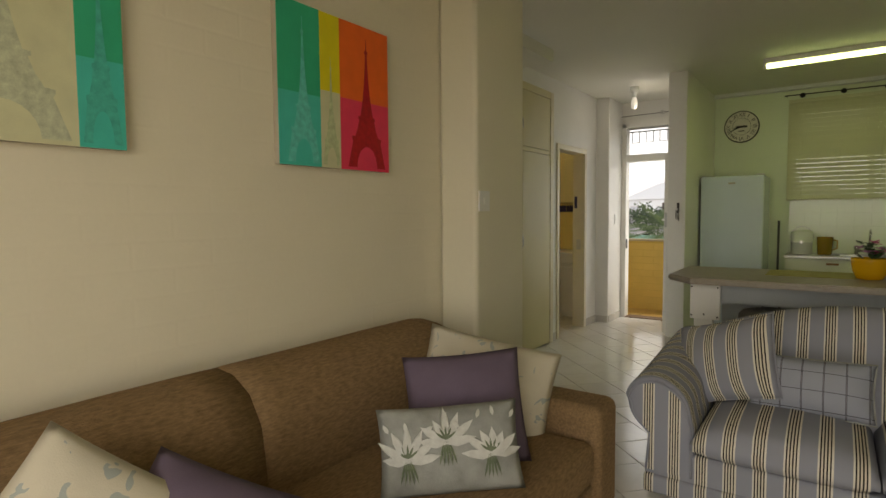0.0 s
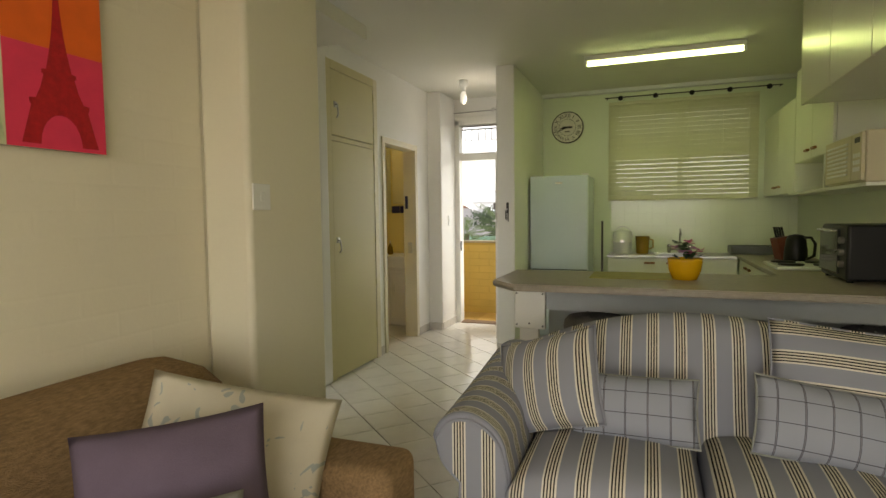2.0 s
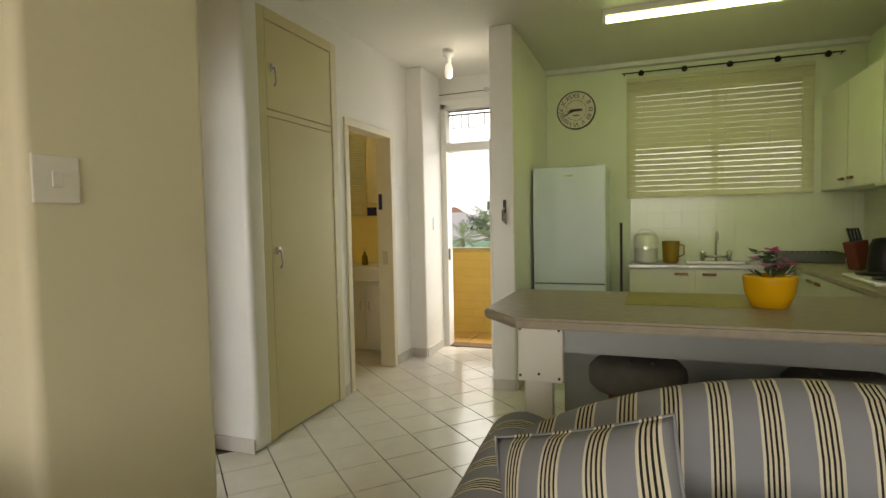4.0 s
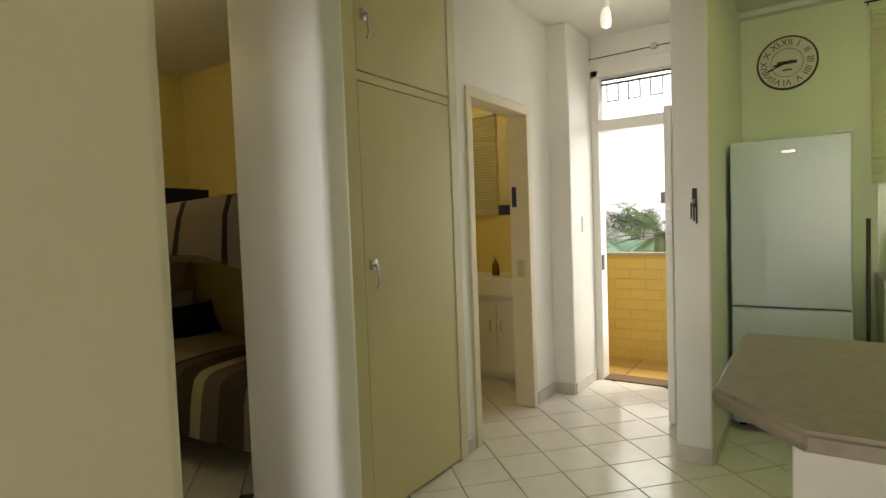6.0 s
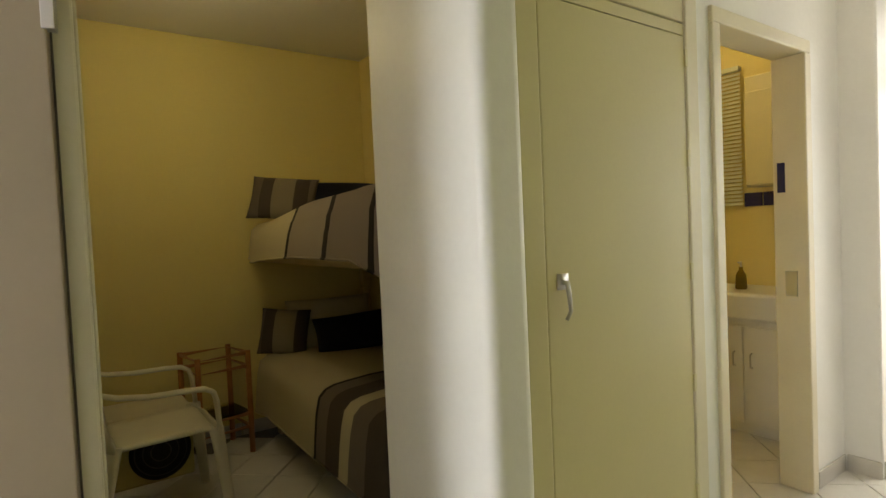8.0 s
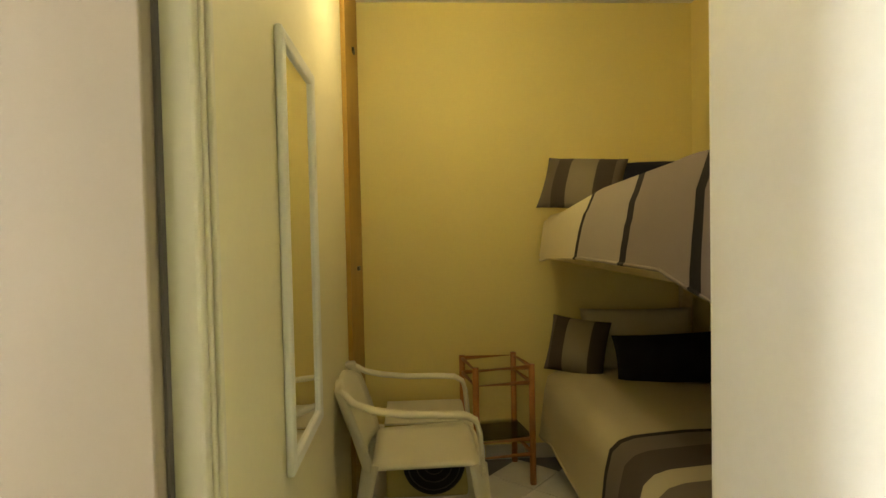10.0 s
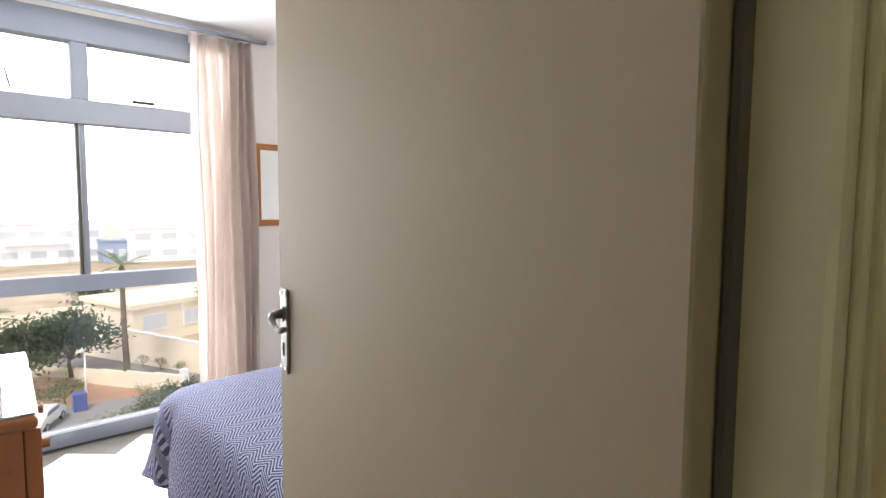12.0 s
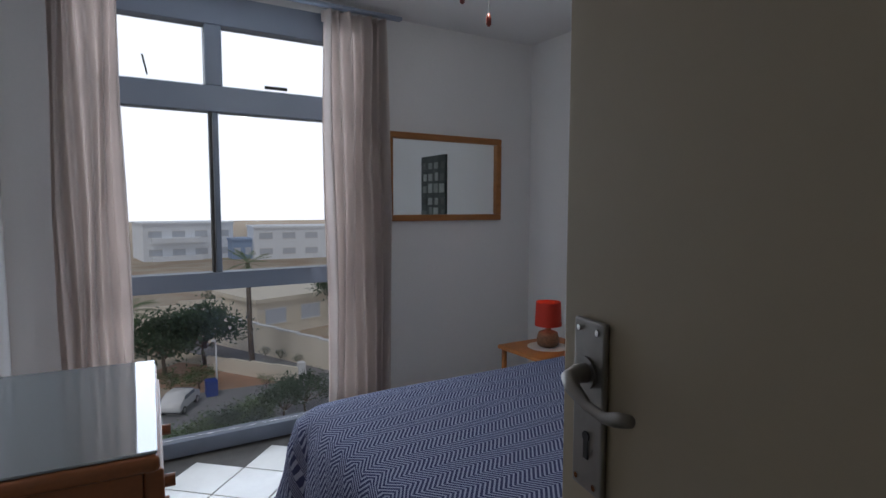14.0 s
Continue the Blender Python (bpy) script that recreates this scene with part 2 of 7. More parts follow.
structure("wall_bunk_east", boxes([(-2.98, -2.90, 4.44, 5.38, 0, CEIL)]), M_WALL_NICHE, "yellow-cream painted wall at the foot of the bunk bed", "wall")
bm = box(-2.90, -2.31, 4.28, 4.43, 0, CEIL, 0.035, 4)
structure("wall_cupboard_pier", bm, M_WALL_HALL, "white painted pier with softly rounded corners beside the cupboard", "wall", True)
structure("wall_hall_west", boxes([(-2.48, -2.36, 5.30, 5.44, 0, CEIL), (-2.48, -2.36, 5.44, 6.29, 2.10, CEIL), (-2.48, -2.36, 6.29, 6.64, 0, CEIL), (-2.48, -2.36, 4.43, 5.30, 2.60, CEIL)]), M_WALL_HALL, "white painted hall wall with the bathroom doorway", "wall")
structure("wall_hall_step", box(-2.48, -2.20, 6.64, 7.15, 0, CEIL, 0.012, 2), M_WALL_HALL, "white painted wall projection beside the front door", "wall", True)
structure("wall_entry", boxes([(-2.48, -2.17, 7.15, 7.29, 0, CEIL), (-2.17, -1.27, 7.15, 7.29, 2.54, CEIL)]), M_WALL_HALL, "white painted wall round the front door", "wall")
structure("wall_kitchen_pier", box(-1.33, -1.15, 5.84, 7.38, 0, CEIL, 0.012, 2), M_WALL_HALL, "white painted wall end between the hall and the kitchen", "wall", True)
WX0, WX1, WZ0, WZ1 = -0.36, 1.12, 1.48, 2.55
structure("wall_kitchen_north", boxes([(-1.33, WX0, 7.38, 7.52, 0, CEIL), (WX1, 1.64, 7.38, 7.52, 0, CEIL), (WX0, WX1, 7.38, 7.52, 0, WZ0), (WX0, WX1, 7.38, 7.52, WZ1, CEIL)]), M_WALL_KITCHEN, "pale green-white kitchen wall with a window", "wall")
structure("wall_kitchen_east", boxes([(1.52, 1.64, 2.4, 7.52, 0, CEIL)]), M_WALL_KITCHEN, "pale green-white kitchen side wall", "wall")
structure("wall_living_east", boxes([(1.58, 1.70, -1.62, 2.4, 0, CEIL)]), M_WALL, "cream painted plaster wall of the living room", "wall")
structure("wall_living_south", boxes([(-2.0, -1.05, -1.74, -1.62, 0, CEIL), (1.35, 1.70, -1.74, -1.62, 0, CEIL), (-1.05, 1.35, -1.74, -1.62, 0, 0.3), (-1.05, 1.35, -1.74, -1.62, 2.4, CEIL)]), M_WALL, "cream painted window wall of the living room", "wall")
structure("ceiling", boxes([(-2.0, 1.70, -1.74, 4.28, CEIL, CEIL + 0.1), (-2.98, 1.70, 4.28, 7.52, CEIL, CEIL + 0.1)]), M_CEIL, "white painted concrete ceiling", "ceiling")
structure("ceiling_bunk_room", boxes([(-5.17, -1.88, 3.43, 4.28, 2.62, 2.72), (-5.17, -2.98, 4.28, 5.5, 2.62, 2.72)]), M_CEIL, "white painted ceiling of the bunk room", "ceiling")
# bedroom
structure("wall_bedroom_east", boxes([(-2.03, -2.003, -0.13, 3.28, 0, CEIL_LOW)]), M_WALL_BED, "pale grey bedroom wall", "wall")
structure("wall_bedroom_west", boxes([(-5.17, -5.05, -0.27, 3.31, 0, CEIL_LOW)]), M_WALL_BED, "pale grey bedroom wall at the bed's head", "wall")
structure("wall_bedroom_south", boxes([(-5.05, -3.82, -0.27, -0.13, 0, CEIL_LOW), (-2.25, -2.0, -0.27, -0.13, 0, CEIL_LOW), (-3.82, -2.25, -0.27, -0.13, 2.40, CEIL_LOW)]), M_WALL_BED, "pale grey bedroom wall beside the tall window", "wall")
structure("ceiling_bedroom", boxes([(-5.17, -2.003, -0.27, 3.30, CEIL_LOW, CEIL_LOW + 0.1)]), M_WALL_BED, "white bedroom ceiling", "ceiling")
# bathroom shell
structure("wall_bathroom", boxes([(-4.3, -2.48, 5.52, 5.60, 0, CEIL), (-4.3, -2.48, 7.2, 7.29, 0, CEIL), (-4.38, -4.3, 5.52, 7.29, 0, CEIL)]), M_WALL_NICHE, "cream painted bathroom wall round the basin", "wall")
structure("ceiling_bathroom", boxes([(-4.38, -2.48, 5.52, 7.29, CEIL, CEIL + 0.08)]), M_CEIL, "bathroom ceiling", "ceiling")

# ---- doors, frames and windows ----
def door_frame(name, label, x0, x1, y0, y1, top, axis, w=0.06, proud=0.015):
    """A frame round an opening in a wall along axis; parts: jambs and head."""
    t = thing(name, label, "door frame", kind="structure")
    if axis == "y":  # wall runs along y
        part("jamb", box(x0 - proud, x1 + proud, y0 - w, y0, 0, top, 0.006), M_FRAME, t)
        part("jamb", box(x0 - proud, x1 + proud, y1, y1 + w, 0, top, 0.006), M_FRAME, t)
        part("head", box(x0 - proud, x1 + proud, y0 - w, y1 + w, top, top + w, 0.006), M_FRAME, t)
    else:
        part("jamb", box(x0 - w, x0, y0 - proud, y1 + proud, 0, top, 0.006), M_FRAME, t)
        part("jamb", box(x1, x1 + w, y0 - proud, y1 + proud, 0, top, 0.006), M_FRAME, t)
        part("head", box(x0 - w, x1 + w, y0 - proud, y1 + proud, top, top + w, 0.006), M_FRAME, t)
    return t


bath = door_frame("door_frame_1", "cream painted steel frame of the open bathroom doorway", -2.48, -2.36, 5.50, 6.23, 2.05, "y")
part("strike_plate", box(-2.445, -2.395, 6.222, 6.232, 0.93, 1.05), M_STEEL, bath, "worn steel strike plate")
part("tile_strip", box(-2.47, -2.44, 6.218, 6.231, 1.42, 1.56), mat("dark_blue_tile", (0.03, 0.03, 0.10), 0.2), bath, "dark blue tile strip")
bed_frame = thing("door_frame_2", "cream painted frame of the bedroom doorway", "door frame", kind="structure")
part("jamb", box(-2.695, -2.635, 3.29, 3.455, 0, 2.04, 0.006), M_FRAME, bed_frame)
part("jamb", box(-1.93, -1.885, 3.02, 3.235, 0, 2.04, 0.006), M_FRAME, bed_frame)
part("head", box(-2.695, -1.885, 3.29, 3.455, 2.04, 2.10, 0.006), M_FRAME, bed_frame)
# dark strip stands in for the shadow in the hinge gap
part("hinge_gap_shadow", box(-2.627, -2.613, 3.412, 3.416, 0, 2.04), mat("painted_gap_shadow", (0.10, 0.085, 0.07), 0.8), bed_frame)
part("bead", box(-2.690, -2.676, 3.455, 3.464, 0, 2.04, 0.003), M_FRAME, bed_frame)
part("bead", box(-2.662, -2.652, 3.455, 3.461, 0, 2.04, 0.002), M_FRAME, bed_frame)
part("architrave", box(-2.722, -2.696, 3.430, 3.446, 0, 2.10, 0.003), M_FRAME, bed_frame)


M_PLATE = mat("dull_grey_steel", (0.24, 0.22, 0.20), 0.45, metal=0.8, vary=0.1, scale=20)


def lever_handle(parent, x, side, z):
    """Plate, lever and keyhole on a leaf that hangs along -y from its hinge; side is +1 or -1 in x."""
    s = side
    plate = part("lock_plate", box(min(s * 0.0205, s * 0.026), max(s * 0.0205, s * 0.026), x - 0.020, x + 0.020, z - 0.097, z + 0.042, 0.002), M_PLATE, parent, "dull steel lock plate")
    bm = bmesh.new()
    tube([(s * 0.024, x, z), (s * 0.036, x, z), (s * 0.044, x + 0.003, z - 0.002), (s * 0.048, x + 0.012, z - 0.006), (s * 0.047, x + 0.030, z - 0.014), (s * 0.045, x + 0.048, z - 0.017), (s * 0.044, x + 0.060, z - 0.014), (s * 0.044, x + 0.074, z - 0.010)], [0.0085, 0.0075, 0.0075, 0.006, 0.0042, 0.0042, 0.0055, 0.0045], 12, bm)
    part("lever", bm, M_PLATE, plate, "curved steel lever", True)
    part("rose", tube([(s * 0.0255, x, z), (s * 0.0285, x, z)], 0.0125, 18), M_PLATE, plate)
    bm = bmesh.new()
    tube([(s * 0.0262, x, z - 0.052), (s * 0.0272, x, z - 0.052)], 0.0045, 12, bm)
    add_box(bm, min(s * 0.0262, s * 0.0272), max(s * 0.0262, s * 0.0272), x - 0.0028, x + 0.0028, z - 0.070, z - 0.052)
    # dark shape painted as the shade in the keyhole
    part("keyhole", bm, M_DARK, plate)
    for dy, dz in ((-0.012, 0.034), (0.012, 0.034), (-0.012, -0.089), (0.012, -0.089)):
        bm = bmesh.new()
        tube([(s * 0.026, x + dy, z + dz), (s * 0.0275, x + dy, z + dz)], 0.0025, 8, bm)
        part("screw", bm, M_CHROME, plate)


leaf = thing("door_1", "open cream painted flush door hinged on the bedroom frame", "door", (-2.612, 3.422, 0), -11.6, kind="structure")
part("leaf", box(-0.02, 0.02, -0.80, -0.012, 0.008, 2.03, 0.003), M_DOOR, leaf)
lever_handle(leaf, -0.755, 1, 1.187)
lever_handle(leaf, -0.755, -1, 1.187)
for z in (0.25, 1.75):
    part("hinge", box(-0.006, 0.024, -0.02, 0.004, z, z + 0.09, 0.002), M_STEEL, leaf)

# built-in cupboard
cup = thing("cupboard", "tall cream painted built-in cupboard with two doors", "cupboard", kind="structure")
part("side_frame", box(-2.42, -2.335, 4.43, 4.515, 0, 2.6, 0.006), M_CREAM, cup)
part("side_frame", box(-2.42, -2.335, 5.245, 5.32, 0, 2.6, 0.006), M_FRAME, cup)
part("top_frame", box(-2.42, -2.335, 4.515, 5.245, 2.53, 2.6, 0.004), M_CREAM, cup)
part("rail", box(-2.42, -2.345, 4.515, 5.245, 1.962, 2.0), M_CREAM, cup)
# dark sheet painted as the shade behind the cupboard doors
part("shade_panel", box(-2.43, -2.42, 4.515, 5.245, 0, 2.53), M_DARK, cup)
low = part("lower_door", box(-2.40, -2.34, 4.52, 5.24, 0.012, 1.957, 0.004), M_CREAM, cup)
up = part("upper_door", box(-2.40, -2.34, 4.52, 5.24, 2.005, 2.526, 0.004), M_CREAM, cup)
for p, z in ((low, 1.10), (up, 2.20)):
    bm = bmesh.new()
    tube([(-2.34, 4.575, z + 0.05), (-2.315, 4.575, z + 0.05), (-2.31, 4.575, z + 0.02), (-2.31, 4.58, z - 0.03), (-2.325, 4.58, z - 0.055)], [0.009, 0.008, 0.007, 0.006, 0.006], 10, bm)
    add_box(bm, -2.341, -2.333, 4.56, 4.60, z + 0.03, z + 0.075)
    part("pull_handle", bm, M_STEEL, p, "worn metal pull handle", True)
for z in (0.3, 0.7, 1.1, 1.5, 1.85, 2.1, 2.4):
    part("hinge", box(-2.343, -2.333, 5.236, 5.25, z, z + 0.06), M_CREAM, cup)

# front door with fanlight
fr = thing("door_frame_3", "white painted front door frame with a barred fanlight", "door frame", kind="structure")
part("jamb", box(-2.20, -2.14, 7.13, 7.27, 0, 2.50, 0.005), M_WHITE, fr)
part("jamb", box(-1.33, -1.285, 7.13, 7.27, 0, 2.50, 0.005), M_WHITE, fr)
part("transom", box(-2.14, -1.33, 7.13, 7.27, 2.01, 2.10, 0.005), M_WHITE, fr)
part("head", box(-2.20, -1.285, 7.13, 7.27, 2.44, 2.54, 0.005), M_WHITE, fr)
part("threshold", box(-2.14, -1.33, 7.13, 7.30, -0.012, 0.012, 0.003), mat("worn_wood_sill", (0.16, 0.10, 0.06), 0.6), fr)
part("pane", box(-2.14, -1.33, 7.20, 7.206, 2.10, 2.44), M_GLASS, fr)
M_IRON = mat("dark_iron", (0.06, 0.055, 0.05), 0.5, vary=0.2)
part("bar", box(-2.14, -1.33, 7.225, 7.237, 2.39, 2.405), M_IRON, fr)
part("bar", box(-2.14, -1.33, 7.225, 7.237, 2.425, 2.437), M_IRON, fr)
for i in range(5):
    x = -2.10 + i * 0.17
    part("grille_loop", boxes([(x, x + 0.008, 7.224, 7.236, 2.26, 2.39), (x + 0.09, x + 0.098, 7.224, 7.236, 2.26, 2.39), (x, x + 0.098, 7.224, 7.236, 2.255, 2.263)]), M_IRON, fr)
part("strike_plate", box(-2.142, -2.134, 7.14, 7.19, 0.90, 1.02), M_BLACK, fr)
bm = bmesh.new()
tube([(-2.22, 7.11, 2.585), (-1.25, 7.11, 2.60)], 0.004, 6, bm)
part("curtain_wire", bm, M_IRON, fr)
part("wire_clip", box(-1.72, -1.68, 7.10, 7.125, 2.575, 2.62, 0.004), M_STEEL, fr)
fd = thing("door_2", "open white painted front door with a brass night latch", "door", (-1.345, 7.135, 0), -8, kind="structure")
part("leaf", box(-0.022, 0.022, -0.80, -0.01, 0.01, 2.0, 0.003), M_WHITE, fd)
for z in (1.28,):
    bm = bmesh.new()
    tube([(-0.022, -0.745, z), (-0.05, -0.745, z), (-0.06, -0.70, z)], 0.012, 10, bm)
    tube([(0.022, -0.745, z), (0.05, -0.745, z), (0.06, -0.70, z)], 0.012, 10, bm)
    part("latch", bm, M_STEEL, fd, "tarnished metal latch", True)
part("edge_plate", box(-0.014, 0.014, -0.803, -0.799, 1.20, 1.36), M_STEEL, fd)
part("night_latch", box(-0.05, -0.0225, -0.795, -0.70, 1.40, 1.47, 0.006), M_PLATE, fd, "dull metal night latch")
part("bolt", tube([(-0.03, -0.83, 1.28), (-0.03, -0.62, 1.28)], 0.008, 10), M_STEEL, fd, "sliding steel bolt")

# small wall fittings
def switch_plate(label, m, w=0.085, h=0.12):
    t = thing("light_switch", label, "light switch")
    t.matrix_world = m
    part("plate", box(-w / 2, w / 2, -0.009, 0, -h / 2, h / 2, 0.003), M_PLASTIC, t)
    part("rocker", box(-0.014, 0.014, -0.014, -0.009, -0.02, 0.02, 0.002), M_PLASTIC, t)
    return t


switch_plate("white plastic light switch on the cream pier", pose(-1.62, 2.72, 1.44, 0, 0, 90), 0.12, 0.12)
switch_plate("white plastic light switch beside the front door", pose(-2.20, 6.9, 1.28, 0, 0, 90))
hk = thing("key_hook", "dark metal key hook with hanging keys", "key hook")
part("plate", box(-1.232, -1.208, 5.826, 5.84, 1.36, 1.46, 0.006), M_IRON, hk)
bm = bmesh.new()
tube([(-1.22, 5.828, 1.40), (-1.22, 5.80, 1.385), (-1.22, 5.79, 1.40)], 0.005, 8, bm)
part("hook", bm, M_STEEL, hk)
for i in range(3):
    part("key", box(-1.236 + i * 0.013, -1.228 + i * 0.013, 5.80, 5.804, 1.30 - i * 0.012, 1.385, 0.001), M_IRON, hk)

# skirting of grey tiles
def skirting(name, x0, y0, x1, y1, nx, ny):
    t = thing(name, "grey glazed skirting tiles along the wall foot", "skirting", kind="structure")
    L = math.hypot(x1 - x0, y1 - y0)
    n = max(1, round(L / 0.25))
    dx, dy = (x1 - x0) / L, (y1 - y0) / L
    for i in range(n):
        a, b = i * L / n + 0.002, (i + 1) * L / n - 0.002
        xs = sorted((x0 + dx * a, x0 + dx * b, x0 + dx * a + nx * 0.009, x0 + dx * b + nx * 0.009))
        ys = sorted((y0 + dy * a, y0 + dy * b, y0 + dy * a + ny * 0.009, y0 + dy * b + ny * 0.009))
        part("tile", box(xs[0], xs[-1], ys[0], ys[-1], 0.0, 0.085, 0.0025, 1), M_SKIRT, t)


skirting("baseboard", -2.88, 4.28, -2.32, 4.28, 0, -1)
skirting("baseboard", -2.36, 5.33, -2.36, 5.43, 1, 0)
skirting("baseboard", -2.36, 6.31, -2.36, 6.63, 1, 0)
skirting("baseboard", -2.35, 6.64, -2.2, 6.64, 0, -1)
skirting("baseboard", -2.20, 6.65, -2.2, 7.12, 1, 0)
skirting("baseboard", -1.33, 5.84, -1.15, 5.84, 0, -1)
skirting("baseboard", -1.15, 5.85, -1.15, 6.4, 1, 0)
skirting("baseboard", -1.62, 2.66, -1.62, 3.26, 1, 0)
skirting("baseboard", -5.05, 3.9, -5.05, 5.3, 1, 0)

# kitchen window and blind
kw = thing("window_1", "white framed kitchen window behind a blind", "window", kind="structure")
part("window_frame", boxes([(WX0, WX0 + 0.05, 7.43, 7.48, WZ0, WZ1), (WX1 - 0.05, WX1, 7.43, 7.48, WZ0, WZ1), (WX0, WX1, 7.43, 7.48, WZ0, WZ0 + 0.05), (WX0, WX1, 7.43, 7.48, WZ1 - 0.05, WZ1), (0.355, 0.405, 7.43, 7.48, WZ0, WZ1)]), M_WHITE, kw)
part("pane", box(WX0 + 0.05, WX1 - 0.05, 7.45, 7.455, WZ0 + 0.05, WZ1 - 0.05), M_GLASS, kw)
M_SLAT = mat("cream_blind_slat", (0.62, 0.62, 0.42), 0.4, vary=0.04, scale=3, bump=0.02, per_object=0.3)
vb = thing("venetian_blind", "cream venetian blind lowered over the kitchen window", "blind")
bx0, bx1 = -0.39, 1.14
part("head_rail", box(bx0, bx1, 7.33, 7.37, 2.575, 2.61, 0.003), M_SLAT, vb)
part("bottom_rail", box(bx0, bx1, 7.335, 7.365, 1.485, 1.505, 0.003), M_SLAT, vb)
slat_me = None
n = 22
for i in range(n):
    z = 1.525 + i * (2.565 - 1.525) / (n - 1)
    tilt = 72 if i > 8 else 64
    if slat_me is None:
        slat_me = mesh_of("slat", box(bx0, bx1, -0.0265, 0.0265, -0.001, 0.001), M_SLAT)
    ob = new("slat", slat_me)
    ob.parent = vb
    ob.matrix_basis = pose(0, 7.352, z, tilt, 0, 0)
for x in (-0.25, 0.1, 0.45, 0.8, 1.05):
    bm = bmesh.new()
    tube([(x, 7.326, 1.5), (x, 7.326, 2.59)], 0.0025, 6, bm)
    part("cord", bm, M_SLAT, vb)
rod = thing("curtain_rod", "thin black rod with black ball ends over the blind", "curtain rod")
bm = bmesh.new()
tube([(-0.43, 7.30, 2.655), (1.34, 7.30, 2.655)], 0.006, 8, bm)
tube([(-0.41, 7.30, 2.655), (-0.41, 7.38, 2.655)], 0.005, 8, bm)
tube([(1.33, 7.30, 2.655), (1.33, 7.38, 2.655)], 0.005, 8, bm)
part("rod", bm, M_BLACK, rod)
for i in range(5):
    bm = bmesh.new()
    bmesh.ops.create_uvsphere(bm, u_segments=14, v_segments=8, radius=0.027, matrix=Matrix.Translation((-0.26 + i * 0.37, 7.295, 2.645)))
    part("ball_clip", bm, M_BLACK, rod, "", True)
# splash-back tiles
sb = thing("splashback", "white glazed wall tiles above the sink", "wall tiles", kind="structure")
M_WTILE = mat("white_wall_tile", (0.70, 0.75, 0.58), 0.15, vary=0.02, bump=0.01, per_object=0.1)
st_me = mesh_of("tile", box(-0.0742, 0.0742, -0.0035, 0, -0.0742, 0.0742, 0.001, 1), M_WTILE)
for i in range(13):
    for j in range(4):
        ob = new("tile", st_me)
        ob.parent = sb
        ob.matrix_basis = pose(-0.36 + 0.075 + i * 0.15, 7.379, 0.90 + 0.075 + j * 0.15 - 0.005)

# ---- living room ----
def nmath(nt, op, a, b=None):
    n = nt.nodes.new("ShaderNodeMath")
    n.operation = op
    for k, v in enumerate((a, b)):
        if v is None:
            continue
        if isinstance(v, (int, float)):
            n.inputs[k].default_value = v
        else:
            nt.links.new(v, n.inputs[k])
    return n.outputs[0]


def woven(name, rows, axis="X", period=0.088, rough=0.85, second=None):
    """Cloth with constant-colour stripes across a local axis; rows of (start, colour)."""
    m = mat(name, rows[0][1], rough, vary=0.1, scale=14, fine=420, bump=0.35, spec=0.2)
    nt = m.node_tree
    b = nt.nodes["Principled BSDF"]
    old = b.inputs["Base Color"].links[0].from_socket
    tc = nt.nodes.new("ShaderNodeTexCoord")
    sp = nt.nodes.new("ShaderNodeSeparateXYZ")
    nt.links.new(tc.outputs["Object"], sp.inputs[0])
    fr_ = nmath(nt, "FRACT", nmath(nt, "DIVIDE", nmath(nt, "ADD", sp.outputs[axis], 20.0), period))
    ramp = nt.nodes.new("ShaderNodeValToRGB")
    ramp.color_ramp.interpolation = "CONSTANT"
    els = ramp.color_ramp.elements
    els[0].position, els[0].color = rows[0][0], (*rows[0][1], 1)
    els[1].position, els[1].color = rows[1][0], (*rows[1][1], 1)
    for pos, col in rows[2:]:
        e = els.new(pos)
        e.color = (*col, 1)
    nt.links.new(fr_, ramp.inputs[0])
    out = ramp.outputs[0]
    if second:
        ax2, per2, width2, col2 = second
        f2 = nmath(nt, "FRACT", nmath(nt, "DIVIDE", nmath(nt, "ADD", sp.outputs[ax2], 20.0), per2))
        mk = nmath(nt, "LESS_THAN", f2, width2)
        mx = nt.nodes.new("ShaderNodeMix")
        mx.data_type = "RGBA"
        nt.links.new(mk, mx.inputs["Factor"])
        nt.links.new(out, mx.inputs["A"])
        mx.inputs["B"].default_value = (*col2, 1)
        out = mx.outputs["Result"]
    mul = nt.nodes.new("ShaderNodeMix")
    mul.data_type, mul.blend_type = "RGBA", "MULTIPLY"
    mul.inputs["Factor"].default_value = 0.25
    nt.links.new(out, mul.inputs["A"])
    nt.links.new(old, mul.inputs["B"])
    nt.links.new(mul.outputs["Result"], b.inputs["Base Color"])
    return m


GREYB, CREAMY, INK, STRAW = (0.33, 0.345, 0.40), (0.84, 0.80, 0.68), (0.028, 0.026, 0.028), (0.78, 0.73, 0.58)
STRIPE = [(0.0, GREYB), (0.36, CREAMY), (0.42, INK), (0.465, STRAW), (0.52, INK), (0.565, STRAW), (0.62, INK), (0.665, STRAW), (0.72, INK), (0.765, CREAMY), (0.83, GREYB)]
M_STRIPE_X = woven("striped_cotton", STRIPE, "X", 0.117)
M_STRIPE_Y = woven("striped_cotton_across", STRIPE, "Y", 0.117)
M_STRIPE_Z = woven("striped_cotton_cushion", STRIPE, "Z", 0.117)
M_PLAID = woven("blue_grey_check", [(0.0, (0.38, 0.405, 0.465)), (0.90, (0.07, 0.07, 0.09)), (0.925, (0.30, 0.30, 0.33)), (0.955, (0.07, 0.07, 0.09)), (0.98, (0.38, 0.405, 0.465))], "X", 0.085, 0.85, ("Z", 0.085, 0.035, (0.10, 0.10, 0.12)))
